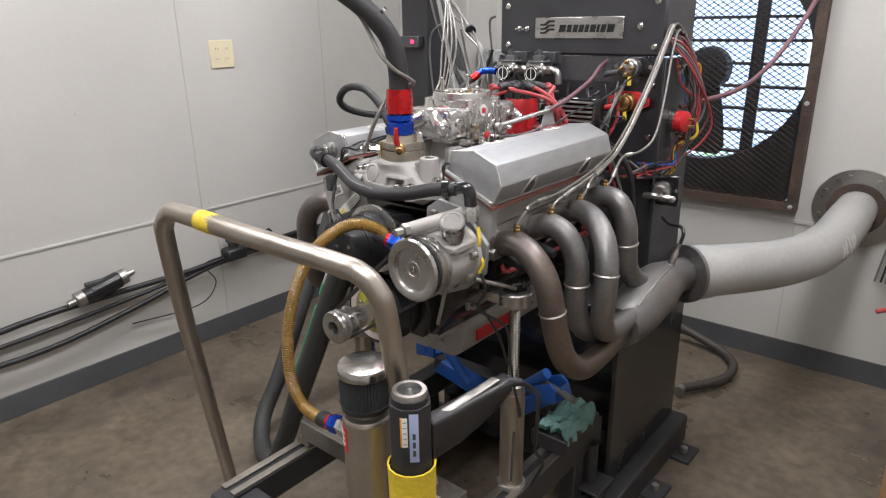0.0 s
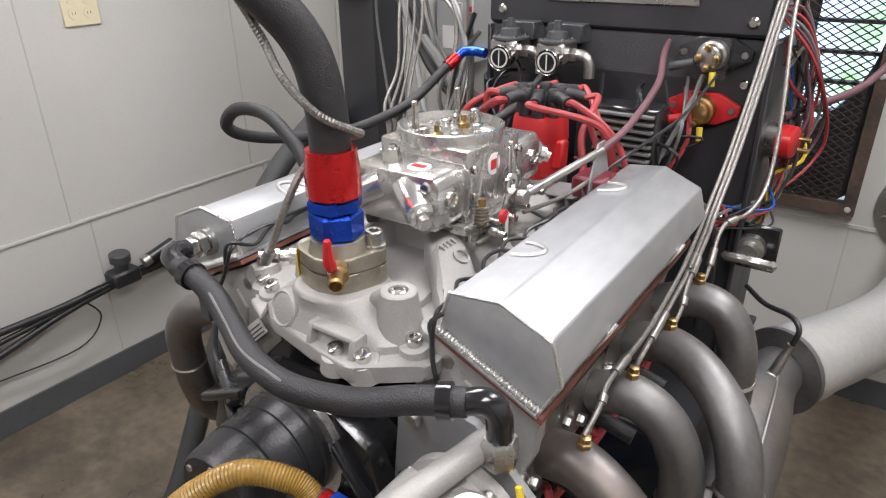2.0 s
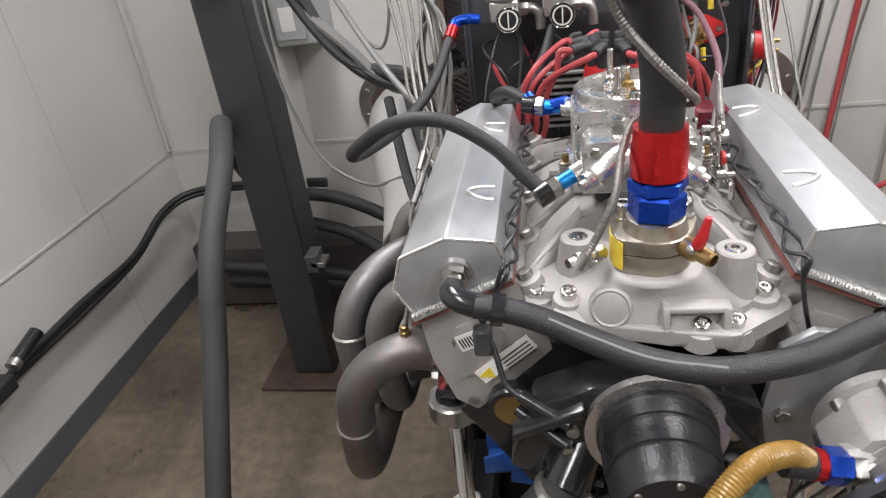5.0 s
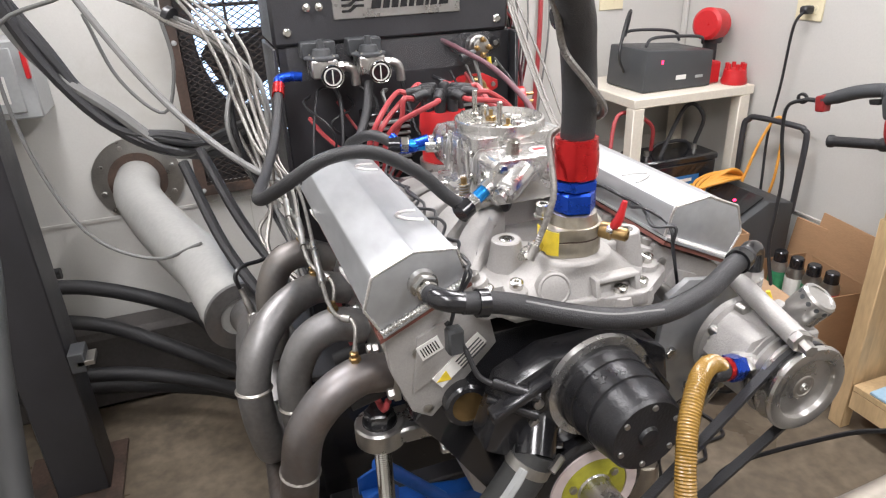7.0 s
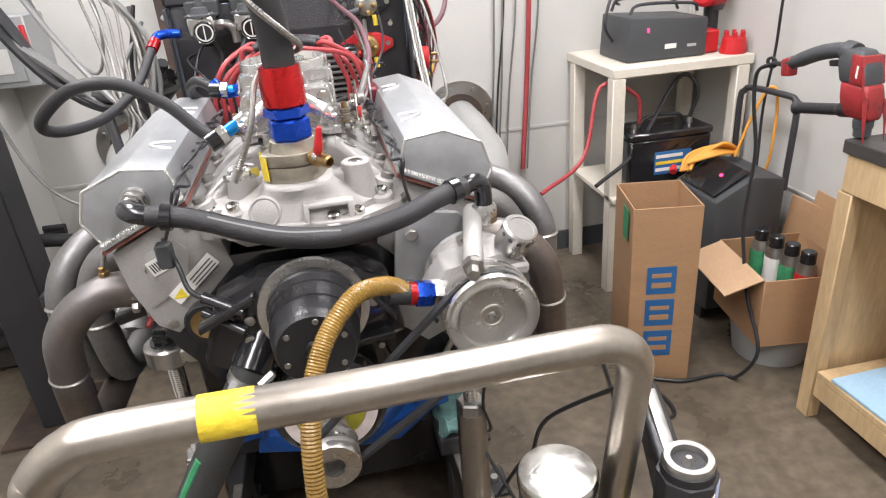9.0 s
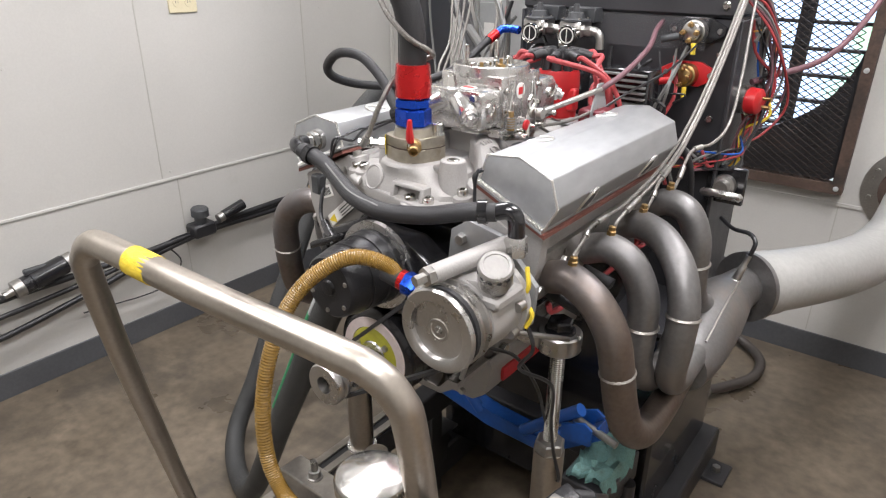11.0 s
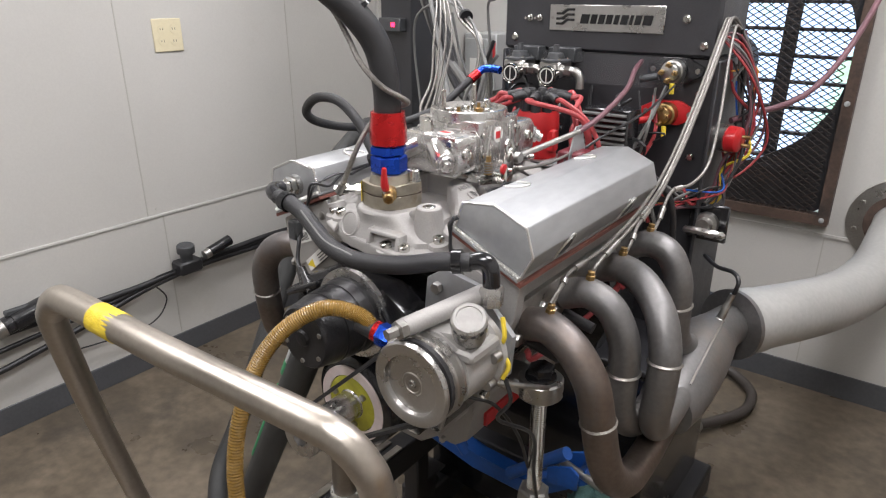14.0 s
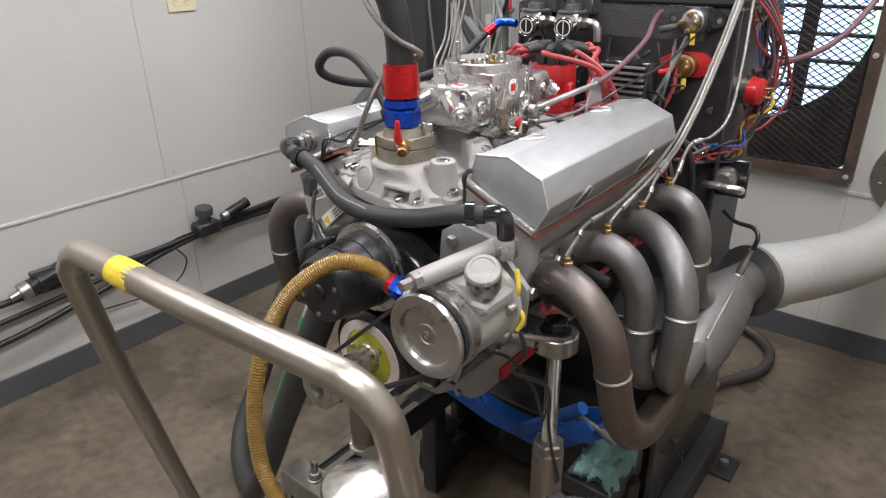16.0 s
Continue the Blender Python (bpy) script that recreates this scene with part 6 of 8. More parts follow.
part("lever", Shape().box(0.262, 0.352, 0.684, 0.700, 0.926, 0.944, 0.006), MACHINED, kb, "cast metal lever")
part("arm", Shape().box(0.284, 0.300, 0.740, 0.760, 0.90, 0.98, 0.003), SATIN, kb)
# wires on the tower
wr_ = thing("wiring_loom", (0.30, 0.78, 1.0), "tangled red, black and coloured wires on the tower", "wires")
rnd = random.Random(4)
cols = (RED_WIRE, WIRE, PINK_WIRE, GREYPLASTIC, RED_WIRE, WIRE, GREYPLASTIC, BLUE_PAINT, ORANGE, YELLOW)
for k in range(16):
    j = lambda a: rnd.uniform(-a, a)
    pts = [(0.292 + j(0.01), 0.80 + j(0.03), 1.30 + j(0.06)), (0.312 + j(0.02), 0.82 + j(0.03), 1.23 + j(0.04)), (0.325 + j(0.02), 0.82 + j(0.02), 1.13 + j(0.04)), (0.312 + j(0.02), 0.79 + j(0.02), 1.05 + j(0.03)), (0.29 + j(0.03), 0.74 + j(0.03), 1.00 + j(0.025)), (0.22 + j(0.03), 0.70 + j(0.02), 1.00 + j(0.03))]
    part("wire", Shape().tube(pts, 0.0022 + 0.0012 * (k % 3 == 0), 6), cols[k % 10], wr_)
for k in range(22):
    j = lambda a: rnd.uniform(-a, a)
    x0 = rnd.uniform(-0.20, 0.20)
    pts = [(x0, 0.715, 1.18 + j(0.06)), (x0 + j(0.04), 0.67, 1.15 + j(0.05)), (x0 + j(0.08), 0.64 + j(0.03), 1.09 + j(0.05)), (x0 + j(0.08), 0.68, 1.02 + j(0.05)), (x0 + j(0.05), 0.70, 0.93)]
    part("wire", Shape().tube(pts, rnd.choice((0.0025, 0.003, 0.0045)), 6), (WIRE, RED_WIRE, WIRE, GREYPLASTIC, WIRE)[k % 5], wr_)
part("battery_cable", Shape().tube([(0.02, 0.55, 1.05), (0.10, 0.56, 1.09), (0.18, 0.57, 1.09), (0.25, 0.60, 1.03), (0.262, 0.63, 0.92), (0.25, 0.66, 0.80)], 0.0075, 10), HOSE, wr_, "heavy black cable")
part("battery_cable", Shape().tube([(0.14, 0.69, 1.155), (0.08, 0.66, 1.17), (0.03, 0.60, 1.15), (0.05, 0.56, 1.08)], 0.0065, 10), RED_WIRE, wr_, "heavy red cable")
for k in range(6):
    x0 = 0.02 + 0.03 * k
    part("looped_wire", Shape().tube([(0.26, 0.76, 1.34), (0.295 + 0.008 * k, 0.78, 1.35 - 0.02 * k), (0.325 + 0.008 * k, 0.82 + 0.01 * k, 1.26 - 0.03 * k), (0.315, 0.82, 1.13 - 0.02 * k), (0.29, 0.80, 1.10)], 0.0028, 6), (GREYPLASTIC, PINK_WIRE, RED_WIRE)[k % 3], wr_)
part("cable_run", Shape().tube([(0.30, 0.80, 1.16), (0.42, 1.0, 1.22), (0.48, 1.3, 1.42), (0.50, 1.7, 1.75)], 0.0068, 10), PINK_WIRE, wr_, "faded cable rising to the wall")
# ignition sense leads lying along the covers
for side in (-1, 1):
    ld = thing("sensor_lead", (sx(side, 0.14), 0.2, 1.11), "thin black twisted lead along the valve cover", "cable", "cover leads")
    for ph in (0, 1):
        pts = []
        for k in range(16):
            f0 = k / 15
            pts.append((sx(side, 0.128 + 0.008 * math.sin(k * 1.9 + ph * 2.5) + 0.012 * (1 - f0)), -0.012 + 0.40 * f0, 1.118 + 0.006 * math.sin(k * 1.3 + ph * 2) + 0.012 * (f0 > 0.1)))
        if side > 0:
            pts = [(0.170, -0.014, 1.020), (0.155, -0.018, 1.07), (0.150, -0.014, 1.10)] + pts + [(0.17, 0.44, 1.17), (0.20, 0.55, 1.20), (0.21, 0.68, 1.24)]
        else:
            pts = [(-0.165, -0.02, 1.05), (-0.150, -0.012, 1.085)] + pts
        part("lead", Shape().tube(pts, 0.0023, 6), WIRE, ld)
cb = thing("coil_block", (0.165, 0.40, 1.15), "small dark red connector block on the cover", "connector")
part("block", Shape().box(0.118, 0.165, 0.352, 0.400, 1.120, 1.150, 0.004), mat("maroon_plastic", (0.16, 0.02, 0.03), 0.4), cb)

# ---- absorber and stand ----
ab = thing("absorber_cabinet", (0, 0.75, 0.05), "large glossy black absorber cabinet behind the engine", "machine")
part("cabinet", Shape().box(-0.31, 0.30, 0.52, 1.02, 0.10, 0.645, 0.008), BLACK, ab)
part("lid", Shape().box(-0.315, 0.305, 0.515, 1.025, 0.646, 0.660, 0.003), SATIN, ab)
part("floor_rail", Shape().box(0.255, 0.345, 0.42, 1.05, 0.0, 0.10, 0.006), SATIN, ab)
part("floor_rail", Shape().box(-0.345, -0.255, 0.42, 1.05, 0.0, 0.10, 0.006), SATIN, ab)
for y in (0.50, 0.72, 0.96):
    for side in (1,):
        part("foot_bolt", Shape().hexa((side * 0.372, y, 0.012), (0, 0, 1), 0.013, 0.018), STEEL, ab)
        part("foot_plate", Shape().box(side * 0.372 - 0.035, side * 0.372 + 0.035, y - 0.05, y + 0.05, 0.0, 0.012, 0.002), SATIN, ab)
part("bell_housing", Shape().lathe((CX, 0.49, CZ), (0, 1, 0), ((0, 0.19), (0.02, 0.20), (0.05, 0.19), (0.09, 0.13), (0.14, 0.10)), 32), BLACK, ab, "black drive adapter")
dd_ = thing("drive_support", (0, 0.6, 0.66), "black steel pedestal behind the bellhousing", "machine")
part("pedestal", Shape().box(-0.16, 0.16, 0.63, 0.74, 0.66, 0.98, 0.01), SATIN, dd_)

st = thing("engine_stand", (0, 0.1, 0.0), "black welded engine stand on a wheeled base", "stand")
for side in (-1, 1):
    x = 0.255 * side
    rl = part("rail", Shape().box(x - 0.028, x + 0.028, -0.36, 0.50, 0.275, 0.352, 0.004), SATIN, st, "black box rail")
    for o in (-0.018, 0.018):
        part("slot_strip", Shape().box(x + o - 0.0095, x + o + 0.0095, -0.33, 0.30, 0.352, 0.358, 0.001), BAREFLAT, rl, "bare steel strip")
    part("leg", Shape().box(x - 0.025, x + 0.025, 0.36, 0.41, 0.0, 0.275, 0.004), SATIN, st)
    part("leg", Shape().box(x - 0.025, x + 0.025, -0.30, -0.25, 0.10, 0.275, 0.004), SATIN, st)
    # caster
    cx_, cy_ = 0.285 * side, 0.440
    part("caster_wheel", Shape().lathe((cx_ - 0.022, cy_, 0.075), (1, 0, 0), ((0, 0.050), (0.004, 0.068), (0.014, 0.075), (0.030, 0.075), (0.040, 0.068), (0.044, 0.050)), 28), HOSE, st, "black rubber caster wheel")
    part("caster_fork", Shape().prism([(cy_ - 0.02, 0.06), (cy_ + 0.02, 0.06), (cy_ + 0.035, 0.17), (cy_ - 0.035, 0.17)], cx_ + 0.026, cx_ + 0.032, "x", 0.001), SATIN, st)
    part("caster_fork", Shape().prism([(cy_ - 0.02, 0.06), (cy_ + 0.02, 0.06), (cy_ + 0.035, 0.17), (cy_ - 0.035, 0.17)], cx_ - 0.034, cx_ - 0.028, "x", 0.001), SATIN, st)
    part("caster_plate", Shape().box(cx_ - 0.05, cx_ + 0.05, cy_ - 0.05, cy_ + 0.05, 0.17, 0.178, 0.002), SATIN, st)
    part("caster_post", Shape().rod((cx_, cy_, 0.178), (cx_, cy_, 0.30), 0.018), SATIN, st)
part("cross_rail", Shape().box(-0.227, 0.227, -0.33, -0.27, 0.285, 0.345, 0.004), SATIN, st)
cbm = part("cross_beam", Shape().box(-0.245, 0.245, -0.118, -0.062, 0.385, 0.440, 0.003), BAREFLAT, st, "bare steel cross beam")
for side in (-1, 1):
    part("beam_bolt", Shape().lathe((0.168 * side, -0.09, 0.440), (0, 0, 1), ((0, 0.016), (0.004, 0.016), (0.005, 0.013), (0.018, 0.012), (0.019, 0.007), (0.042, 0.007)), 12), STEEL, cbm)
    part("beam_foot", Shape().box(0.255 * side - 0.02, 0.255 * side + 0.02, -0.11, -0.07, 0.358, 0.385, 0.002), BAREFLAT, cbm)
part("front_post", Shape().rod((CX, -0.09, 0.440), (CX, -0.09, 0.60), 0.021), BARE, st, "bare steel support post")
for side in (-1, 1):
    mx, my = 0.238 * side + 0.006, 0.105
    ps = part("mount_post", Shape().rod((mx, my, 0.352), (mx, my, 0.602), 0.0275, None, 24), BARE, st, "bare steel adjuster tube")
    part("post_weld", Shape().ring((mx, my, 0.354), (0, 0, 1), 0.026, 0.034, 0.010, 24), WELD, ps)
    part("jam_nut", Shape().hexa((mx, my, 0.602), (0, 0, 1), 0.027, 0.022), STEEL, ps)
    thr = [Vector((mx, my, 0.62 + 0.002 * k)) for k in range(100)]
    part("threaded_rod", Shape().sweep(thr, [0.0118 + (0.0012 if k % 2 else 0) for k in range(100)], 14), CHROME, ps, "plated threaded rod")
    mt = part("mount_eye", Shape().lathe((mx, my, 0.812), (0, 0, 1), ((0, 0.034), (0.003, 0.037), (0.030, 0.037), (0.033, 0.034)), 32), MACHINED, st, "machined mount eye")
    part("mount_arm", Shape().box(min(mx, mx - 0.075 * side), max(mx, mx - 0.075 * side), my - 0.03, my + 0.03, 0.815, 0.842, 0.004), MACHINED, mt)
    part("mount_washer", Shape().lathe((mx, my, 0.845), (0, 0, 1), ((0, 0.026), (0.004, 0.025)), 20), BLACK, mt)
    part("mount_nut", Shape().hexa((mx, my, 0.849), (0, 0, 1), 0.022, 0.017), BLACK, mt, "black hex bolt head")
    part("block_plate", Shape().prism([(my - 0.05, 0.79), (my + 0.06, 0.79), (my + 0.06, 0.89), (my - 0.05, 0.89)], sx(side, 0.145) - 0.004, sx(side, 0.145) + 0.004, "x", 0.001), SHEET, mt, "aluminium mount plate")
    for z in (0.80, 0.845, 0.875):
        part("plate_bolt", Shape().hexa((sx(side, 0.150), my - 0.04, z), (side, 0, 0), 0.009, 0.012), CHROME, mt)
# tubular guard bar
gb = thing("guard_bar", (0.09, -0.39, 0.4), "bent bare steel tube guard bar with yellow tape", "rail")
GB = [(-0.600, -0.118, 0.0), (-0.480, -0.207, 0.30), (-0.362, -0.295, 0.60), (-0.282, -0.354, 0.80), (-0.202, -0.408, 1.005), (-0.185, -0.413, 1.040), (-0.160, -0.414, 1.061), (-0.122, -0.412, 1.067), (0.05, -0.400, 1.058), (0.24, -0.378, 1.045), (0.287, -0.370, 1.036), (0.311, -0.362, 1.012), (0.318, -0.352, 0.970), (0.318, -0.325, 0.80), (0.317, -0.295, 0.60), (0.317, -0.262, 0.36)]
part("tube", Shape().tube(GB, 0.0175, 22, 6), BARE, gb)
part("tape_band", Shape().sweep([(-0.066, -0.4085, 1.0645), (-0.045, -0.4069, 1.0631), (-0.024, -0.4052, 1.0616)], 0.0184, 22), YELLOW, gb, "yellow masking tape band")

# catch can with filter
cc_ = thing("catch_can", (0.245, -0.34, 0.36), "round bare steel catch can with pleated breather filter", "catch can")
part("can_body", Shape().lathe((0.246, -0.337, 0.353), (0, 0, 1), ((0, 0.0405), (0.410, 0.0405), (0.416, 0.0395), (0.419, 0.0370), (0.419, 0.028)), 40), BARE, cc_, "bare steel tube can")
part("filter_neck", Shape().lathe((0.246, -0.337, 0.772), (0, 0, 1), ((0, 0.026), (0.014, 0.026), (0.015, 0.030), (0.022, 0.030)), 24), STEEL, cc_)
fi = Shape()
n = 48
vs, fs = [], []
for z in (0.793, 0.850):
    for k in range(2 * n):
        a = math.pi * k / n
        r = 0.0385 + (0.003 if k % 2 else -0.001)
        vs.append((0.246 + r * math.cos(a), -0.337 + r * math.sin(a), z))
for k in range(2 * n):
    j = (k + 1) % (2 * n)
    fs.append((k, j, 2 * n + j, 2 * n + k))
flt = part("filter_pleats", fi.add(vs, fs), DARKGREY, cc_, "dark pleated filter element")
part("filter_base", Shape().lathe((0.246, -0.337, 0.786), (0, 0, 1), ((0, 0.040), (0.010, 0.043)), 32), HOSE, flt)
part("filter_cap", Shape().lathe((0.246, -0.337, 0.848), (0, 0, 1), ((0, 0.043), (0.012, 0.0435), (0.016, 0.041), (0.018, 0.030)), 36), CHROME, flt, "bright filter cap")
def on_can(a0, a1, r, t, z0, z1):
    """A curved strip on the can's wall between two angles in degrees."""
    s_ = Shape()
    step = (a1 - a0) / 6
    for k in range(6):
        q = [(0.246 + rr * math.cos(radians(a)), -0.337 + rr * math.sin(radians(a))) for a, rr in ((a0 + k * step, r), (a0 + (k + 1) * step, r), (a0 + (k + 1) * step, r + t), (a0 + k * step, r + t))]
        s_.prism(q, z0, z1, "z")
    return s_


part("can_label", on_can(205, 262, 0.0405, 0.0006, 0.712, 0.757), RED_PLASTIC, cc_, "red label")
for k in range(3):
    part("label_bar", on_can(214, 252, 0.0411, 0.0005, 0.722 + 0.011 * k, 0.727 + 0.011 * k), WHITE_PLASTIC, cc_)
part("side_union", Shape().hexa((0.186, -0.340, 0.720), (1, 0, 0), 0.016, 0.018), CHROME, cc_)

# hand-held timing light hanging in a yellow boot
tl = thing("timing_light", (0.376, -0.37, 0.353), "black timing light in a yellow rubber boot", "tool")
TX, TY = 0.376, -0.370
tn = math.atan2(-0.73, 0.68)


def octagon(r, turn=0.0):
    return [(TX + r * math.cos(tn + turn + math.pi / 8 + k * math.pi / 4), TY + r * math.sin(tn + turn + math.pi / 8 + k * math.pi / 4)) for k in range(8)]


def on_barrel(a0, a1, r0, r1, z0, z1):
    """A strip flat on the barrel's front, across the face from a0 to a1."""
    n, t = Vector((math.cos(tn), math.sin(tn))), Vector((-math.sin(tn), math.cos(tn)))
    c = Vector((TX, TY))
    return Shape().prism([tuple(c + n * r + t * a) for a, r in ((a0, r0), (a1, r0), (a1, r1), (a0, r1))], z0, z1, "z", 0.0003)


part("barrel", Shape().prism(octagon(0.0325), 0.56, 0.862, "z", 0.003), BLACKPLASTIC, tl, "black eight-sided barrel")
part("lens_ring", Shape().lathe((TX, TY, 0.860), (0, 0, 1), ((0, 0.0265), (0.016, 0.0268), (0.020, 0.0250), (0.020, 0.0185), (0.010, 0.017), (0.006, 0.010), (0.012, 0.007), (0.020, 0.003)), 28), STEEL, tl, "scuffed lens ring")
part("ring_grip", Shape().lathe((TX, TY, 0.861), (0, 0, 1), ((0, 0.0280), (0.011, 0.0280), (0.012, 0.0270)), 24), HOSE, tl)
part("boot", Shape().lathe((TX, TY, 0.353), (0, 0, 1), ((0, 0.034), (0.25, 0.0355), (0.385, 0.0365), (0.402, 0.0375), (0.402, 0.0345), (0.36, 0.034)), 16), YELLOW, tl, "yellow rubber boot")
part("white_label", on_barrel(-0.0124, -0.0045, 0.0290, 0.0306, 0.802, 0.850), WHITE_PLASTIC, tl)
part("orange_mark", on_barrel(-0.0150, -0.0124, 0.0280, 0.0300, 0.802, 0.850), ORANGE, tl)
part("blue_label", on_barrel(-0.002, 0.0115, 0.0290, 0.0306, 0.776, 0.856), mat("pale_blue_label", (0.38, 0.45, 0.66), 0.4), tl, "pale blue label")
for z in (0.786, 0.800, 0.814):
    part("print_bar", on_barrel(0.0025, 0.0070, 0.0305, 0.0309, z, z + 0.010), DARKGREY, tl)
for k in range(5):
    part("print_bar", on_barrel(-0.0115, -0.0055, 0.0305, 0.0309, 0.806 + 0.009 * k, 0.808 + 0.009 * k), MIDGREY, tl)
part("grip", Shape().hull([(x + d * 0.014, y + d * -0.006, z) for x, y, zz in ((0.385, -0.342, (0.752, 0.818)), (0.398, -0.300, (0.762, 0.812)), (0.418, -0.205, (0.800, 0.834)), (0.424, -0.185, (0.812, 0.836))) for d in (-1, 1) for z in zz], 0.005), BLACKPLASTIC, tl, "pistol grip")
part("grip_strip", Shape().hull([(x + d * 0.008, y, z + h) for x, y, z in ((0.394, -0.315, 0.815), (0.417, -0.21, 0.8345)) for d in (-1, 1) for h in (0, 0.006)], 0.002), STEEL, tl, "scuffed grey strip on the grip")
part("grip_cap", Shape().rod((0.420, -0.19, 0.824), (0.440, -0.170, 0.822), 0.010, 0.006), HOSE, tl)
part("lead", Shape().tube([(0.440, -0.17, 0.822), (0.43, -0.10, 0.76), (0.36, 0.02, 0.62), (0.34, 0.05, 0.52), (0.33, 0.1, 0.45), (0.29, 0.12, 0.36)], 0.004, 8), WIRE, tl)

# blue cradle and tray on the stand
jk = thing("engine_cradle", (0.0, 0.33, 0.40), "blue painted steel engine cradle with bolts", "cradle")
part("arm", Shape().prism([(-0.19, 0.40), (-0.16, 0.44), (-0.02, 0.41), (0.10, 0.40), (0.20, 0.46), (0.24, 0.50), (0.25, 0.47), (0.12, 0.365), (-0.04, 0.37)], 0.335, 0.375, "y", 0.004), BLUE_PAINT, jk)
for bx0 in (0.165, -0.235):
    for y0 in (0.312, 0.372):
        part("bracket", Shape().prism([(bx0, 0.448), (bx0 + 0.070, 0.462), (bx0 + 0.070, 0.500), (bx0 + 0.052, 0.512), (bx0, 0.488)], y0, y0 + 0.007, "y", 0.0015), BLUE_PAINT, jk)
    part("bracket_base", Shape().box(bx0 + 0.004, bx0 + 0.064, 0.319, 0.372, 0.452, 0.459, 0.001), BLUE_PAINT, jk)
part("bolt", Shape().rod((0.18, 0.345, 0.492), (0.285, 0.33, 0.480), 0.0085), STEEL, jk)
part("beam", Shape().box(-0.24, 0.24, 0.395, 0.445, 0.353, 0.405, 0.004), SATIN, jk, "black cross tube")
for a, b in (((-0.20, 0.33, 0.56), (-0.06, 0.34, 0.40)), ((0.20, 0.33, 0.53), (0.06, 0.34, 0.40))):
    part("strut", Shape().rod(a, b, 0.014), BLUE_PAINT, jk)
ty_ = thing("side_tray", (0.24, 0.35, 0.36), "black steel tray on the rail", "tray")
part("tray", Shape().box(0.20, 0.30, 0.26, 0.44, 0.358, 0.402, 0.003), SATIN, ty_)
rg = Shape()
rn = random.Random(9)
gx_, gy_ = 9, 9
vs = [(0.205 + 0.095 * i / gx_ + rn.uniform(-0.008, 0.008), 0.27 + 0.16 * j / gy_ + rn.uniform(-0.008, 0.008), 0.412 + rn.uniform(0, 0.022) - (0.018 if i in (0, gx_) else 0)) for j in range(gy_ + 1) for i in range(gx_ + 1)]
fs = [(j * (gx_ + 1) + i, j * (gx_ + 1) + i + 1, (j + 1) * (gx_ + 1) + i + 1, (j + 1) * (gx_ + 1) + i) for j in range(gy_) for i in range(gx_)]
nv = len(vs)
vs += [(x, y, z - 0.008) for x, y, z in vs]
fs += [tuple(nv + q for q in reversed(f)) for f in fs]
whole("shop_rag", rg.add(vs, fs), TEAL, "crumpled teal shop cloth on the tray", "rag")

# ---- left wall fittings ----
def outlet(name_at, axis, x, y, z):
    o = thing("wall_outlet", (x, y, z), "ivory four-socket wall outlet plate", "outlet", "wall outlets")
    if axis == "x":
        s = 1 if x < 0 else -1
        part("cover_plate", Shape().box(min(x, x + 0.006 * s), max(x, x + 0.006 * s), y - 0.058, y + 0.058, z - 0.058, z + 0.058, 0.003), IVORY, o)
        for dy in (-0.024, 0.024):
            for dz in (-0.021, 0.021):
                part("socket", Shape().lathe((x + 0.006 * s, y + dy, z + dz), (s, 0, 0), ((0, 0.0165), (0.0016, 0.016)), 20), IVORY, o)
                for k in (-0.005, 0.005):
                    # raised dark slip painted for the shade in a socket slot
                    part("slot", Shape().box(min(x + 0.0076 * s, x + 0.0082 * s), max(x + 0.0076 * s, x + 0.0082 * s), y + dy + k - 0.0008, y + dy + k + 0.0008, z + dz - 0.003, z + dz + 0.005, 0), DARKGREY, o)
    else:
        part("cover_plate", Shape().box(x - 0.058, x + 0.058, y - 0.006, y, z - 0.058, z + 0.058, 0.003), IVORY, o)
        for dx in (-0.024, 0.024):
            for dz in (-0.021, 0.021):
                part("socket", Shape().lathe((x + dx, y - 0.006, z + dz), (0, -1, 0), ((0, 0.0165), (0.0016, 0.016)), 20), IVORY, o)
    return o


outlet("west", "x", XL, 0.684, 1.270)
outlet("east", "x", XR, 1.215, 1.228)
outlet("north", "y", 1.28, wall_y(1.28) - 0.001, 1.245)
for y, z in ((-0.18, 1.17), (0.535, 0.640), (1.35, 1.2), (0.05, 1.08)):
    whole("wall_screw", Shape().lathe((XL, y, z), (1, 0, 0), ((0, 0.006), (0.002, 0.005)), 8), WALL, "small painted screw head in the wall", "screw", "wall screws")
for k, (zo, r) in enumerate(((0.0, 0.011), (0.03, 0.009), (0.055, 0.012))):
    w = thing("wall_cable", (XL + 0.03, 0.2, 0.35), "black cable hanging along the wall", "cable", "wall cables")
    pts = [(XL + 0.03, -1.6, 0.30 + zo), (XL + 0.035, -0.9, 0.27 + zo * 0.6), (XL + 0.04, -0.3, 0.235 + zo * 2.4), (XL + 0.04, 0.1, 0.285 + zo * 1.6), (XL + 0.04, 0.40, 0.350 + zo * 0.4), (XL + 0.04, 0.65, 0.375 + zo * 0.3), (XL + 0.04, 1.0, 0.370 + zo * 0.6), (XL + 0.05, 1.32, 0.385 + zo * 0.3), (XL + 0.06, 1.55, 0.450 + zo * 0.3), (XL + 0.14, 1.68, 0.475 + zo * 0.3), (XL + 0.4, 1.70, 0.49 + zo * 0.3), (-0.95, 1.66, 0.50 + zo * 0.3)]
    part("cable", Shape().tube(pts, r, 10), WIRE, w)
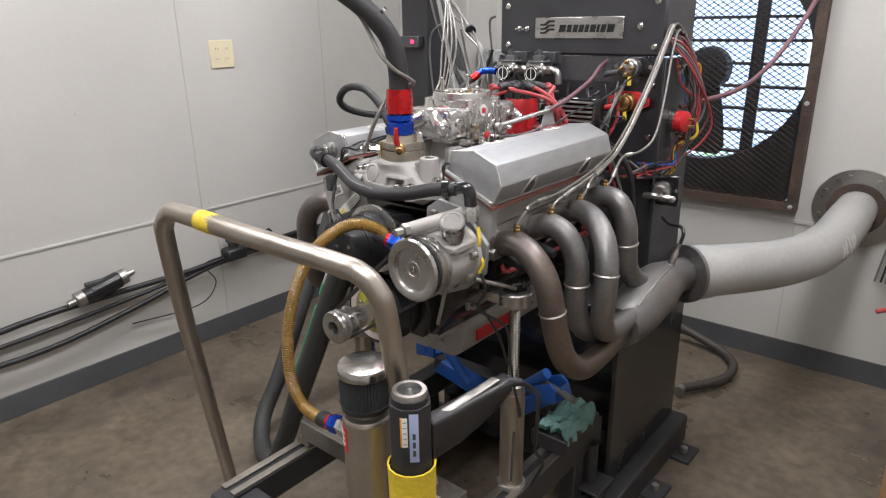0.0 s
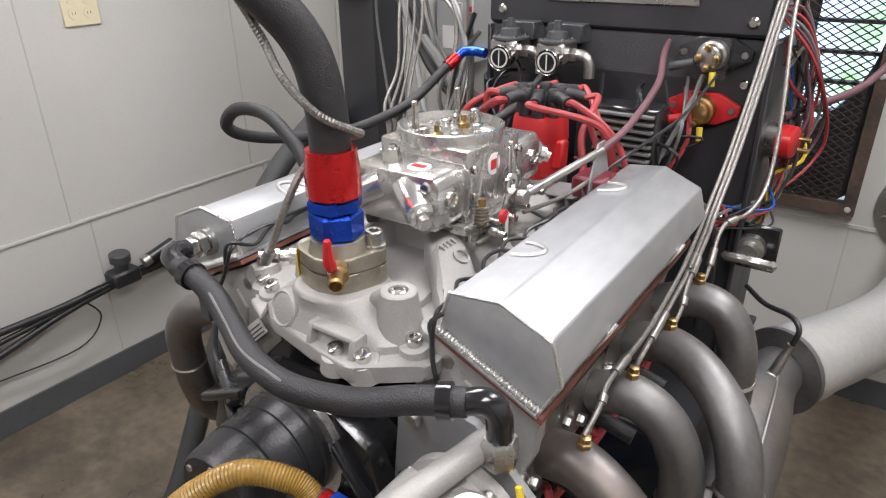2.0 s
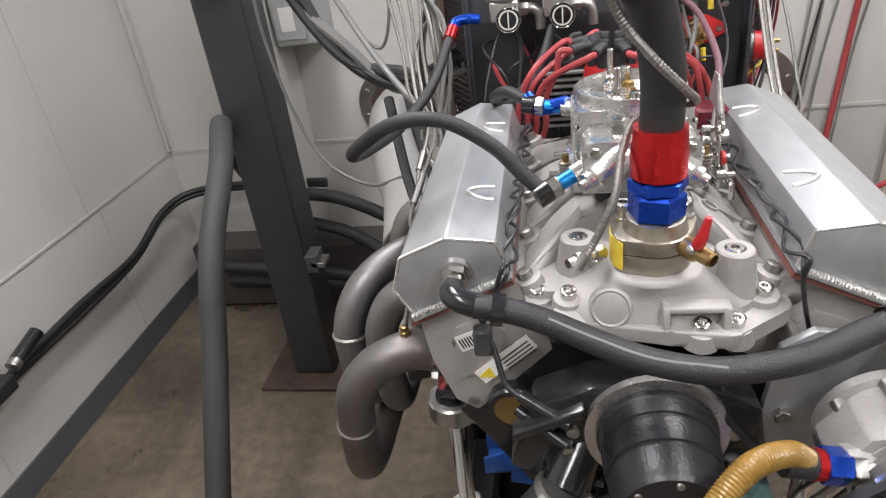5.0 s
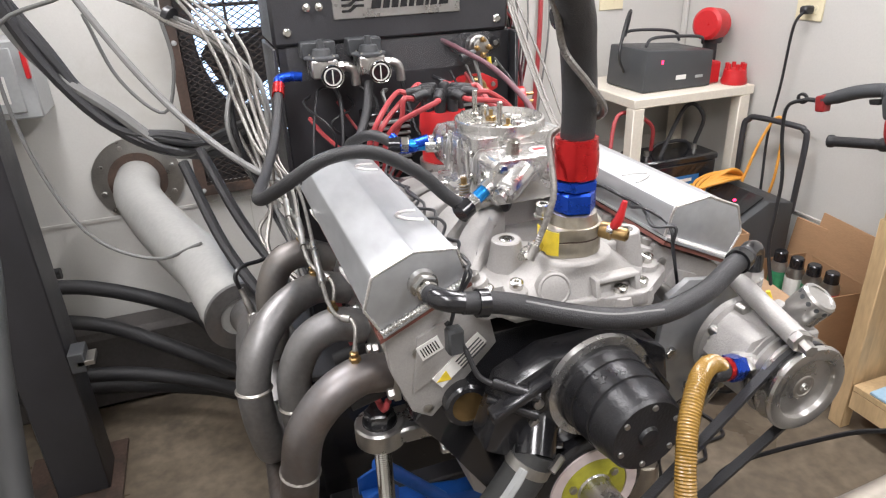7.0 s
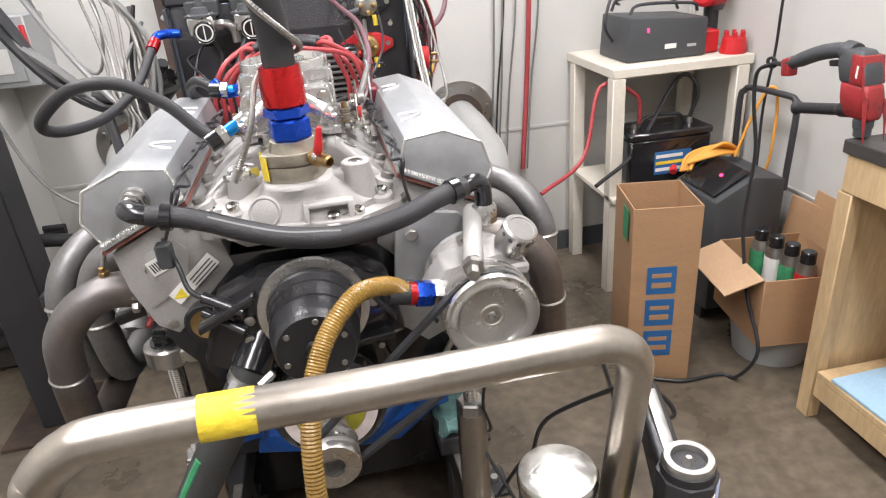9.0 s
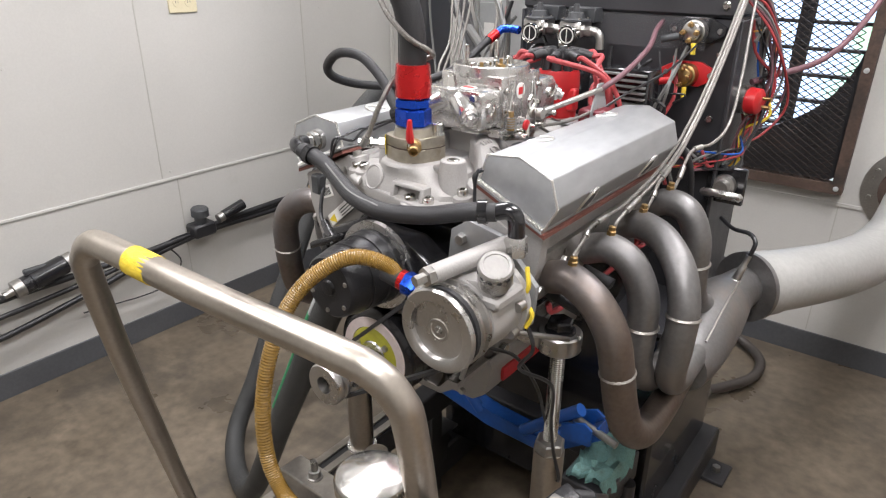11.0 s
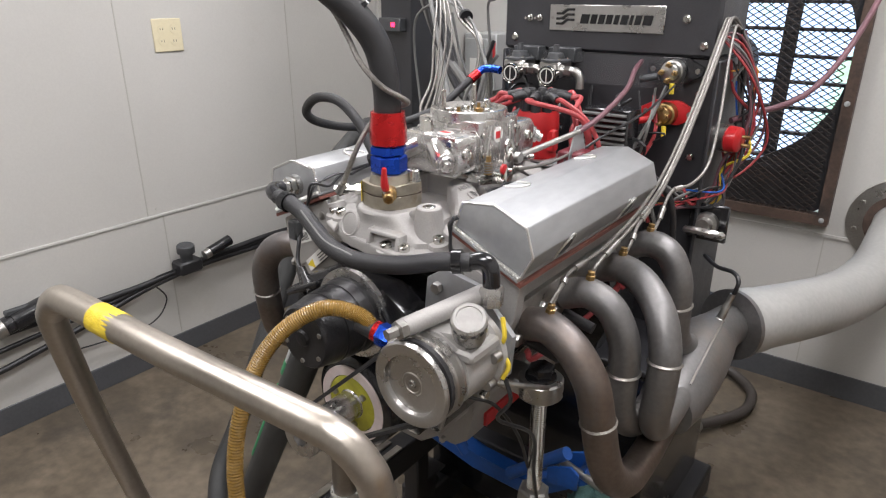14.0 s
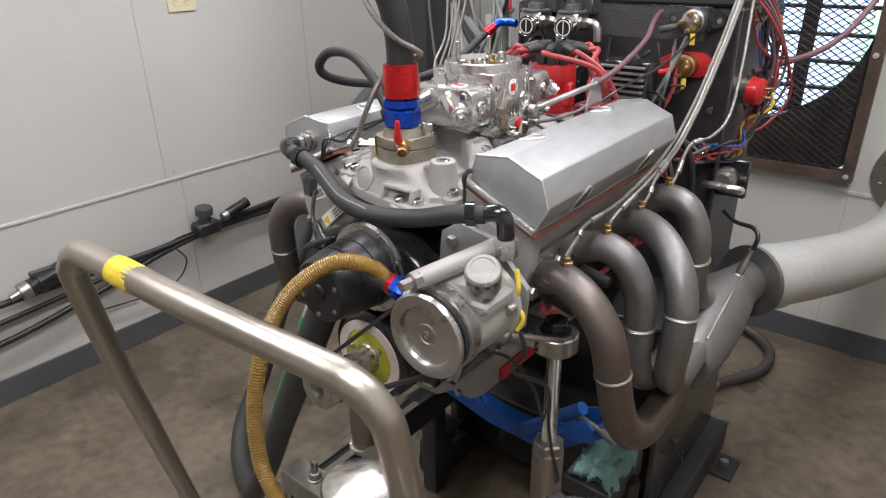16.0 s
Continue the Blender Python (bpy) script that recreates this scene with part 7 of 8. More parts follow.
for y0, z0 in ((0.02, 0.425),):
    am = thing("inline_transducer", (XL + 0.05, y0, z0), "black and silver cylindrical sensor on the wall cable", "sensor")
    part("barrel", Shape().lathe((XL + 0.055, y0 - 0.09, z0 - 0.022), (0, 1, 0.22), ((0, 0.030), (0.028, 0.030), (0.030, 0.034), (0.140, 0.034), (0.142, 0.028), (0.165, 0.026)), 24), BLACK, am)
    part("end_cap", Shape().lathe((XL + 0.055, y0 - 0.122, z0 - 0.029), (0, 1, 0.22), ((-0.03, 0.012), (0, 0.014), (0.002, 0.031), (0.032, 0.031)), 24), STEEL, am, "bare metal end cap")
    part("end_cap", Shape().lathe((XL + 0.055, y0 + 0.052, z0 + 0.010), (0, 1, 0.22), ((0, 0.031), (0.026, 0.031), (0.028, 0.014), (0.06, 0.012)), 24), STEEL, am, "bare metal end cap")
    part("rail", Shape().box(XL + 0.045, XL + 0.065, y0 - 0.08, y0 + 0.05, z0 + 0.012, z0 + 0.03, 0.003), DARKGREY, am)
vl = thing("wall_valve", (XL + 0.05, 0.60, 0.43), "black solenoid valve on the wall cables", "valve")
part("knob", Shape().lathe((XL + 0.055, 0.595, 0.445), (0.1, 0, 1), ((0, 0.022), (0.030, 0.024), (0.034, 0.034), (0.062, 0.034), (0.066, 0.030)), 22), DARKGREY, vl)
part("body", Shape().box(XL + 0.02, XL + 0.09, 0.545, 0.645, 0.395, 0.448, 0.008), WIRE, vl)
part("connector", Shape().rod((XL + 0.055, 0.70, 0.445), (XL + 0.055, 0.80, 0.470), 0.022), BLACK, vl)
part("connector_ring", Shape().rod((XL + 0.055, 0.675, 0.439), (XL + 0.055, 0.70, 0.445), 0.020), STEEL, vl)
part("thin_lead", Shape().tube([(XL + 0.05, 0.55, 0.42), (XL + 0.04, 0.45, 0.40), (XL + 0.03, 0.50, 0.30), (XL + 0.03, 0.40, 0.22), (XL + 0.03, 0.1, 0.24)], 0.003, 6), WIRE, vl)
vl.location.z -= 0.022

# ---- post and wiring ----
po = thing("steel_post", (-0.935, 1.19, 0), "black square steel post on a floor plate", "post")
part("column", Shape().box(-1.005, -0.865, 1.12, 1.26, 0.014, ZC, 0.004), SATIN, po)
part("base_plate", Shape().box(-1.11, -0.83, 1.04, 1.35, 0.0, 0.014, 0.003), RUST, po, "dark steel base plate")
bx = part("control_box", Shape().box(-1.12, -0.80, 1.02, 1.12, 1.62, 1.78, 0.006), IVORY, po, "ivory control box")
dg = thing("digital_meter", (-0.93, 1.09, 1.30), "small black digital meter with red digits", "meter")
part("case", Shape().box(-0.985, -0.885, 1.085, 1.119, 1.290, 1.335, 0.003), DARKGREY, dg)
part("digits", Shape().box(-0.925, -0.910, 1.083, 1.085, 1.306, 1.320, 0), LED, dg, "red glowing digits")
sb = thing("post_switch", (-0.87, 1.1, 0.48), "small grey switch box on the post", "switch")
part("case", Shape().box(-0.862, -0.822, 1.10, 1.17, 0.44, 0.50, 0.003), DARKGREY, sb)
part("plate", Shape().box(-0.842, -0.800, 1.10, 1.16, 0.46, 0.475, 0.001), STEEL, sb)
whole("wall_column", Shape().box(-1.13, -1.03, 1.60, wall_y(-1.08) + 0.02, 0, ZC, 0.01), WALL, "white painted pipe chase by the back wall", "column", "", "structure")
es = thing("breaker_box", (-0.97, 1.72, 1.0), "grey electrical disconnect box with red handle", "electrical box")
part("case", Shape().box(-1.02, -0.86, 1.655, wall_y(-0.94), 1.03, 1.26, 0.005), MIDGREY, es)
part("door", Shape().box(-1.01, -0.90, 1.648, 1.655, 1.05, 1.24, 0.003), MIDGREY, es)
part("handle", Shape().box(-0.875, -0.862, 1.635, 1.655, 1.15, 1.23, 0.002), RED_PLASTIC, es, "red handle")
part("label", Shape().box(-0.985, -0.935, 1.646, 1.648, 1.08, 1.16, 0), WHITE_PLASTIC, es)
rn = random.Random(21)
cl = thing("overhead_wiring", (-0.6, 1.1, 1.4), "thick bundle of black and grey cables from post to tower", "wires")
for k in range(7):
    j = lambda a: rn.uniform(-a, a)
    pts = [(-0.90 + j(0.03), 1.10 + j(0.03), 2.2), (-0.86 + j(0.02), 1.09 + j(0.02), 1.75), (-0.81 + j(0.02), 1.10 + j(0.02), 1.50), (-0.72 + j(0.02), 1.10 + j(0.02), 1.28), (-0.60 + j(0.02), 1.08 + j(0.02), 1.12 + j(0.02)), (-0.46 + j(0.02), 1.02 + j(0.02), 1.05 + j(0.02)), (-0.36 + j(0.02), 0.93 + j(0.02), 1.07 + j(0.02)), (-0.27 + j(0.02), 0.82, 1.14 + j(0.03))]
    part("cable", Shape().tube(pts, rn.choice((0.008, 0.011, 0.014)), 8), (HOSE, WIRE, HOSE, WIRE, GREYPLASTIC, HOSE, WIRE)[k], cl)
for k in range(5):
    j = lambda a: rn.uniform(-a, a)
    pts = [(-0.80 + j(0.02), 1.05 + j(0.03), 1.80), (-0.68 + j(0.02), 0.98, 1.52 + j(0.02)), (-0.55, 0.90 + j(0.02), 1.42 + j(0.015)), (-0.43 + j(0.01), 0.83 + j(0.02), 1.36 + j(0.01)), (-0.33 + j(0.01), 0.76, 1.30 + j(0.02)), (-0.29 + j(0.02), 0.70, 1.18 + j(0.04)), (-0.30 + j(0.02), 0.62, 1.04 + j(0.04))]
    part("light_cable", Shape().tube(pts, 0.0045, 6), (GREYWIRE, GREYPLASTIC)[k % 2], cl)
part("strap", Shape().rod((-0.43, 0.83, 1.36), (-0.42, 0.822, 1.355), 0.018), WIRE, cl)
for pts, r, m_ in (([(-0.80, 1.0, 1.80), (-0.62, 0.90, 1.45), (-0.48, 0.80, 1.22), (-0.34, 0.66, 1.09), (-0.20, 0.55, 1.03)], 0.007, GREYPLASTIC), ([(-0.62, 0.98, 1.40), (-0.78, 1.04, 1.33), (-0.80, 1.08, 1.10), (-0.72, 1.05, 0.86), (-0.58, 1.0, 0.78), (-0.46, 0.95, 0.82)], 0.0045, GREYPLASTIC), ([(-0.60, 1.0, 1.36), (-0.56, 1.0, 1.22), (-0.48, 0.98, 1.14), (-0.44, 0.97, 1.25), (-0.45, 0.97, 1.38), (-0.40, 0.93, 1.40)], 0.004, GREYPLASTIC)):
    part("loose_cable", Shape().tube(pts, r, 8), m_, cl)
for k in range(5):
    j = lambda a: rn.uniform(-a, a)
    pts = [(-0.30 + j(0.03), 0.80 + j(0.05), 1.30 + j(0.06)), (-0.33 + j(0.03), 0.76 + j(0.04), 1.15), (-0.31 + j(0.03), 0.70 + j(0.04), 1.00), (-0.30 + j(0.04), 0.62 + j(0.05), 0.92 + j(0.03)), (-0.27 + j(0.02), 0.55, 0.86)]
    part("hanging_cable", Shape().tube(pts, rn.choice((0.003, 0.004, 0.005)), 6), (GREYWIRE, GREYPLASTIC, WIRE)[k % 3], cl)
for a, b in (((-0.42, 0.92, 1.06), (-0.26, 0.58, 0.80)), ((-0.46, 0.90, 1.04), (-0.33, 0.60, 0.78))):
    part("heavy_cable", Shape().tube([a, ((a[0] + b[0]) / 2 - 0.01, (a[1] + b[1]) / 2, (a[2] + b[2]) / 2 - 0.02), b], 0.012, 8), HOSE, cl)
# cables behind the tower on its other side
c2 = thing("tower_wiring", (0.30, 1.0, 1.3), "thin grey and red cables hanging behind the tower", "wires")
for k, x0 in enumerate((0.78, 0.80, 0.815, 0.85, 0.925, 0.945)):
    y0 = wall_y(x0) - 0.02
    part("cable", Shape().tube([(x0, y0, 1.95), (x0 + 0.01, y0, 1.50), (x0 + 0.02 * (k % 2), y0 - 0.02, 1.15), (x0 - 0.01, y0, 0.80), (x0 - 0.05, y0 - 0.05, 0.45)], 0.004 if k != 4 else 0.010, 6), (GREYPLASTIC, WIRE, GREYPLASTIC, GREYPLASTIC, RED_WIRE, GREYPLASTIC)[k], c2)
# floor hoses by the back wall
for side, pts in ((1, [(0.225, 1.32, 0.03), (0.275, 1.40, 0.026), (0.330, 1.51, 0.026), (0.325, 1.64, 0.026), (0.25, 1.73, 0.030), (0.14, 1.76, 0.05), (0.04, 1.76, 0.08)]), (-1, [(-0.30, 1.10, 0.22), (-0.45, 1.25, 0.24), (-0.65, 1.40, 0.30), (-0.85, 1.52, 0.36), (-1.1, 1.58, 0.40)]), (-1, [(-0.30, 1.12, 0.12), (-0.5, 1.30, 0.16), (-0.75, 1.42, 0.20), (-1.0, 1.47, 0.22), (-1.4, 1.5, 0.24)]), (-1, [(-0.30, 1.18, 0.09), (-0.5, 1.36, 0.10), (-0.75, 1.48, 0.11), (-1.0, 1.53, 0.13), (-1.4, 1.55, 0.14)]), (-1, [(-0.28, 1.10, 0.40), (-0.42, 1.25, 0.36), (-0.60, 1.40, 0.44), (-0.85, 1.52, 0.50), (-1.05, 1.55, 0.52)])):
    h_ = thing("floor_hose", pts[0], "black rubber supply hose near the floor", "hose", "supply hoses")
    part("hose_body", Shape().tube(pts, 0.024 if side < 0 else 0.018, 14), HOSE if side < 0 else mat("brown_rubber_hose", (0.055, 0.047, 0.042), 0.5), h_)
    part("end_fitting", Shape().rod(Vector(pts[0]) + Vector((0, -0.03, 0.0)), pts[0], 0.026 if side < 0 else 0.020), STEEL, h_)
# sleepers or duct along the back wall floor
dk = whole("floor_duct", Shape().box(-1.55, -0.33, 1.56, 1.70, 0.0, 0.30, 0.02), mat("dusty_dark_rubber_mat", (0.055, 0.05, 0.047), 0.7, var=0.3, scale=6), "dark dusty duct along the back wall floor", "duct")

# blue bucket on top of the tower
bk = thing("blue_bucket", (-0.08, 0.86, 1.455), "blue plastic bucket on top of the tower", "bucket")
part("pail", Shape().lathe((-0.085, 0.845, 1.456), (0, 0, 1), ((0, 0.095), (0.05, 0.105), (0.051, 0.125), (0.062, 0.125), (0.063, 0.112), (0.25, 0.13), (0.25, 0.122)), 36), BUCKET_BLUE, bk)

# ---- corner shelf and what stands on it ----
sh = thing("corner_shelf", (1.4, 1.6, 0.0), "cream painted wooden shelf stand in the corner", "shelf")
part("top", Shape().box(1.10, XR - 0.01, 1.40, wall_y(1.3) - 0.01, 0.878, 0.915, 0.004), SHELFTOP, sh)
for x, y in ((1.125, 1.425), (1.62, 1.425), (1.125, 1.80), (1.62, 1.80)):
    part("leg", Shape().box(x - 0.025, x + 0.025, y - 0.025, y + 0.025, 0.0, 0.878, 0.003), SHELFTOP, sh)
part("lower_board", Shape().box(1.10, XR - 0.02, 1.37, 1.79, 0.405, 0.425, 0.003), SHELFTOP, sh)
up = thing("battery_backup", (1.32, 1.6, 0.915), "grey battery backup box with red light", "power supply")
part("case", Shape().prism([(1.40 - 0.22, 0.916), (1.40 + 0.10, 0.916), (1.40 + 0.10, 1.055), (1.40 - 0.21, 1.075)], 1.47, 1.72, "y", 0.012), DARKGREY, up)
part("lamp", Shape().box(1.258, 1.264, 1.4675, 1.470, 1.020, 1.034, 0), LED, up, "red indicator")
part("logo_bar", Shape().box(1.330, 1.375, 1.4675, 1.470, 0.955, 0.972, 0), WHITE_PLASTIC, up)
part("logo_bar", Shape().box(1.420, 1.455, 1.4675, 1.470, 0.955, 0.965, 0), MIDGREY, up)
part("top_frame", Shape().tube([(1.20, 1.50, 1.085), (1.24, 1.50, 1.115), (1.44, 1.50, 1.105), (1.48, 1.52, 1.075)], 0.006, 8), SATIN, up)
part("top_frame", Shape().tube([(1.20, 1.66, 1.085), (1.24, 1.66, 1.125), (1.44, 1.66, 1.11), (1.48, 1.66, 1.07)], 0.006, 8), SATIN, up)
part("cord", Shape().tube([(1.18, 1.60, 0.98), (1.14, 1.58, 1.05), (1.19, 1.62, 1.17), (1.235, 1.66, 1.20), (1.22, 1.66, 1.12), (1.26, 1.72, 1.10)], 0.006, 8), WIRE, up)
rd = thing("spare_ignition_parts", (1.58, 1.60, 0.915), "red spare distributor parts on the shelf", "spare part")
part("cap", Shape().lathe((1.560, 1.58, 1.135), (-0.8, -0.3, 0.1), ((-0.09, 0.04), (-0.05, 0.05), (-0.045, 0.062), (0.03, 0.062), (0.04, 0.05), (0.04, 0.03)), 22), RED_PLASTIC, rd)
part("shaft", Shape().rod((1.59, 1.60, 0.916), (1.585, 1.60, 1.10), 0.028), HOSE, rd)
part("black_base", Shape().lathe((1.595, 1.59, 1.06), (0, 0, 1), ((0, 0.03), (0.05, 0.045), (0.10, 0.04)), 18), DARKGREY, rd)
part("red_block", Shape().box(1.51, 1.57, 1.50, 1.58, 0.916, 1.000, 0.006), RED_PLASTIC, rd)
r2 = thing("red_ignition_spare", (1.61, 1.46, 0.915), "small red distributor cap with terminals", "spare part")
part("cap", Shape().lathe((1.605, 1.46, 0.916), (0, 0, 1), ((0, 0.048), (0.012, 0.050), (0.030, 0.045), (0.055, 0.042), (0.060, 0.030)), 24), RED_PLASTIC, r2)
for k in range(6):
    a = 2 * math.pi * k / 6
    part("terminal", Shape().rod((1.605 + 0.033 * math.cos(a), 1.46 + 0.033 * math.sin(a), 0.965), (1.605 + 0.033 * math.cos(a), 1.46 + 0.033 * math.sin(a), 0.995), 0.008), RED_PLASTIC, r2)
bt_ = thing("car_battery", (1.36, 1.5, 0.425), "black car battery with a blue printed label", "battery")
part("case", Shape().box(1.17, 1.50, 1.38, 1.56, 0.426, 0.640, 0.006), BLACK, bt_)
part("lid", Shape().box(1.165, 1.505, 1.375, 1.565, 0.640, 0.668, 0.006), BLACK, bt_)
part("label", Shape().box(1.27, 1.42, 1.3775, 1.380, 0.500, 0.590, 0.0005), PRINT_BLUE, bt_)
for k, (w_, m_) in enumerate(((0.11, WHITE_PLASTIC), (0.13, YELLOW), (0.13, WHITE_PLASTIC))):
    part("label_bar", Shape().box(1.275, 1.275 + w_, 1.3765, 1.3775, 0.565 - 0.026 * k, 0.578 - 0.026 * k, 0), m_, bt_)
for x in (1.22, 1.45):
    part("terminal", Shape().lathe((x, 1.46, 0.668), (0, 0, 1), ((0, 0.012), (0.02, 0.010)), 12), STEEL, bt_)
part("handle", Shape().tube([(1.24, 1.47, 0.668), (1.28, 1.47, 0.705), (1.40, 1.47, 0.705), (1.44, 1.47, 0.668)], 0.007, 8), HOSE, bt_)
for m_, o in ((WIRE, 0.0), (RED_WIRE, -0.21)):
    part("cable", Shape().tube([(1.45 + o, 1.46, 0.69), (1.47 + o * 1.2, 1.45, 0.80), (1.40 + o * 1.5, 1.48, 0.84), (1.20 + o, 1.40, 0.60), (1.0 + o, 1.3, 0.52)], 0.008, 8), m_, bt_)

# battery charger on wheels
ch_ = thing("battery_charger", (1.52, 1.2, 0.0), "black wheeled battery charger with orange leads", "charger")
part("case", Shape().prism([(1.34, 0.06), (1.60, 0.06), (1.60, 0.545), (1.48, 0.565), (1.34, 0.490)], 1.06, 1.34, "y", 0.012), DARKGREY, ch_)
part("front_panel", Shape().prism([(1.346, 0.500), (1.476, 0.572), (1.474, 0.576), (1.344, 0.504)], 1.09, 1.31, "y", 0.001), BLACK, ch_)
part("lamp", Shape().lathe((1.42, 1.17, 0.545), (-0.5, 0, 0.86), ((0, 0.007), (0.004, 0.006)), 10), LED, ch_, "red indicator")
part("handle", Shape().tube([(1.58, 1.34, 0.50), (1.58, 1.345, 0.76), (1.585, 1.33, 0.80), (1.59, 1.30, 0.815), (1.60, 1.12, 0.82), (1.605, 1.085, 0.81), (1.605, 1.07, 0.77), (1.60, 1.07, 0.50)], 0.011, 12), SATIN, ch_, "black tube handle")
for y in (1.04, 1.36):
    part("wheel", Shape().lathe((1.55, y - 0.02, 0.07), (0, 1, 0), ((0, 0.05), (0.005, 0.07), (0.035, 0.07), (0.04, 0.05)), 24), HOSE, ch_)
part("foot", Shape().box(1.35, 1.38, 1.10, 1.30, 0.0, 0.06, 0.003), SATIN, ch_)
for k in range(4):
    part("lead", Shape().tube([(1.36, 1.34 - 0.02 * k, 0.515 + 0.008 * k), (1.40, 1.36 - 0.02 * k, 0.57), (1.48, 1.33 - 0.02 * k, 0.60 + 0.01 * k), (1.55, 1.28, 0.585), (1.44, 1.24 + 0.02 * k, 0.60), (1.36, 1.30, 0.56)], 0.0065, 8), ORANGE, ch_, "coiled orange lead")
part("yellow_lead", Shape().tube([(1.52, 1.25, 0.58), (1.56, 1.24, 0.72), (1.60, 1.22, 0.825), (1.625, 1.20, 0.80), (1.63, 1.20, 0.62), (1.63, 1.22, 0.50)], 0.0055, 8), ORANGE, ch_)
part("clamp", Shape().rod((1.34, 1.36, 0.51), (1.36, 1.40, 0.53), 0.014), RED_PLASTIC, ch_)
pc_ = thing("mains_cable", (XR - 0.02, 1.2, 0.9), "black power cord hanging from the wall outlet", "cable")
part("plug", Shape().box(XR - 0.05, XR - 0.006, 1.19, 1.22, 1.195, 1.222, 0.006), WIRE, pc_)
part("cord", Shape().tube([(XR - 0.045, 1.20, 1.205), (XR - 0.06, 1.22, 1.15), (XR - 0.05, 1.24, 0.95), (XR - 0.06, 1.25, 0.75), (XR - 0.07, 1.23, 0.55), (XR - 0.08, 1.22, 0.3)], 0.005, 8), WIRE, pc_)

# ---- cartons ----
def carton(name, x0, x1, y0, y1, z1, label, flaps, turn=0.0, z0=0.0):
    c = thing(name, ((x0 + x1) / 2, (y0 + y1) / 2, z0), label, "box")
    t = 0.004
    R_ = Matrix.Translation(((x0 + x1) / 2, (y0 + y1) / 2, 0)) @ Matrix.Rotation(radians(turn), 4, "Z") @ Matrix.Translation((-(x0 + x1) / 2, -(y0 + y1) / 2, 0))
    for a in ((x0, x1, y0, y0 + t), (x0, x1, y1 - t, y1), (x0, x0 + t, y0 + t, y1 - t), (x1 - t, x1, y0 + t, y1 - t)):
        part("side", Shape().box(*a, z0, z1, 0.001, R_), CARD, c)
    part("bottom", Shape().box(x0 + t, x1 - t, y0 + t, y1 - t, z0, z0 + t, 0.001, R_), CARDIN, c)
    for f in flaps:
        if f == "w":
            q = [(x0 - 0.12, z1 - 0.045), (x0, z1 - 0.002), (x0, z1 + 0.002), (x0 - 0.12, z1 - 0.041)]
            part("flap", Shape().prism(q, y0 + 0.01, y1 - 0.01, "y", 0, R_), CARDIN, c)
        if f == "n":
            q = [(y1, z1 - 0.002), (y1 + 0.06, z1 + 0.10), (y1 + 0.057, z1 + 0.102), (y1 - 0.003, z1)]
            part("flap", Shape().prism(q, x0 + 0.01, x1 - 0.01, "x", 0, R_), CARDIN, c)
        if f == "e":
            q = [(x1, z1), (x1 + 0.03, z1 + 0.16), (x1 + 0.027, z1 + 0.16), (x1 - 0.003, z1)]
            part("flap", Shape().prism(q, y0 + 0.01, y1 - 0.01, "y", 0, R_), CARD, c)
        if f == "s":
            q = [(y0 - 0.13, z1 - 0.05), (y0, z1 - 0.002), (y0, z1 + 0.002), (y0 - 0.13, z1 - 0.046)]
            part("flap", Shape().prism(q, x0 + 0.01, x1 - 0.01, "x", 0, R_), CARDIN, c)
    return c, R_


c1, R1 = carton("open_carton", 1.33, 1.62, 0.70, 1.02, 0.36, "open cardboard carton with spray cans inside", "we", -8, 0.12)
for i in range(4):
    x, y = 1.462 - 0.007 * i, 0.742 + 0.065 * i
    sc = thing("spray_can", (x, y, 0.17), "black capped spray can with a coloured label", "spray can", "spray cans")
    part("can", Shape().lathe((x, y, 0.170), (0, 0, 1), ((0, 0.031), (0.205, 0.031), (0.220, 0.025), (0.223, 0.025)), 20), STEEL, sc)
    part("label", Shape().lathe((x, y, 0.24), (0, 0, 1), ((0, 0.0318), (0.118, 0.0318)), 20), (RED_PLASTIC, GREEN_MARK, WHITE_PLASTIC, GREEN_MARK)[i], sc)
    part("cap", Shape().lathe((x, y, 0.393), (0, 0, 1), ((0, 0.0235), (0.034, 0.0225), (0.038, 0.0185)), 18), BLACK, sc)
whole("packing_board", Shape().box(1.36, 1.59, 0.74, 0.98, 0.124, 0.169, 0.002, R1), CARDIN, "cardboard packing in the bottom of the carton", "cardboard")
bkt = thing("grey_pail", (1.47, 0.86, 0.0), "grey plastic pail under the carton", "bucket")
part("pail", Shape().lathe((1.47, 0.86, 0.0), (0, 0, 1), ((0, 0.12), (0.10, 0.135), (0.115, 0.14), (0.118, 0.13)), 30), MIDGREY, bkt)
c3, R3 = carton("tall_carton", 0.935, 1.140, 0.80, 1.03, 0.62, "tall open cardboard carton with a blue printed mark", "", -12)
for k in range(3):
    z0 = 0.10 + 0.115 * k
    part("print_frame", Shape().box(0.985, 1.075, 0.7985, 0.7998, z0, z0 + 0.095, 0, R3), PRINT_BLUE, c3, "blue printed block")
    part("print_bar", Shape().box(1.000, 1.060, 0.7975, 0.7986, z0 + 0.022, z0 + 0.040, 0, R3), CARD, c3)
    part("print_bar", Shape().box(1.000, 1.060, 0.7975, 0.7986, z0 + 0.058, z0 + 0.072, 0, R3), CARD, c3)
part("green_tape", Shape().box(0.9285, 0.930, 0.84, 0.90, 0.50, 0.60, 0, R3), GREEN_MARK, c3)
bf = thing("leaning_cardboard", (XR - 0.03, 0.95, 0.1), "sheet of cardboard leaning on the wall", "cardboard")
part("sheet", Shape().prism([(XR - 0.09, 0.0), (XR - 0.082, 0.0), (XR - 0.012, 0.47), (XR - 0.020, 0.47)], 0.45, 1.08, "y"), CARD, bf)

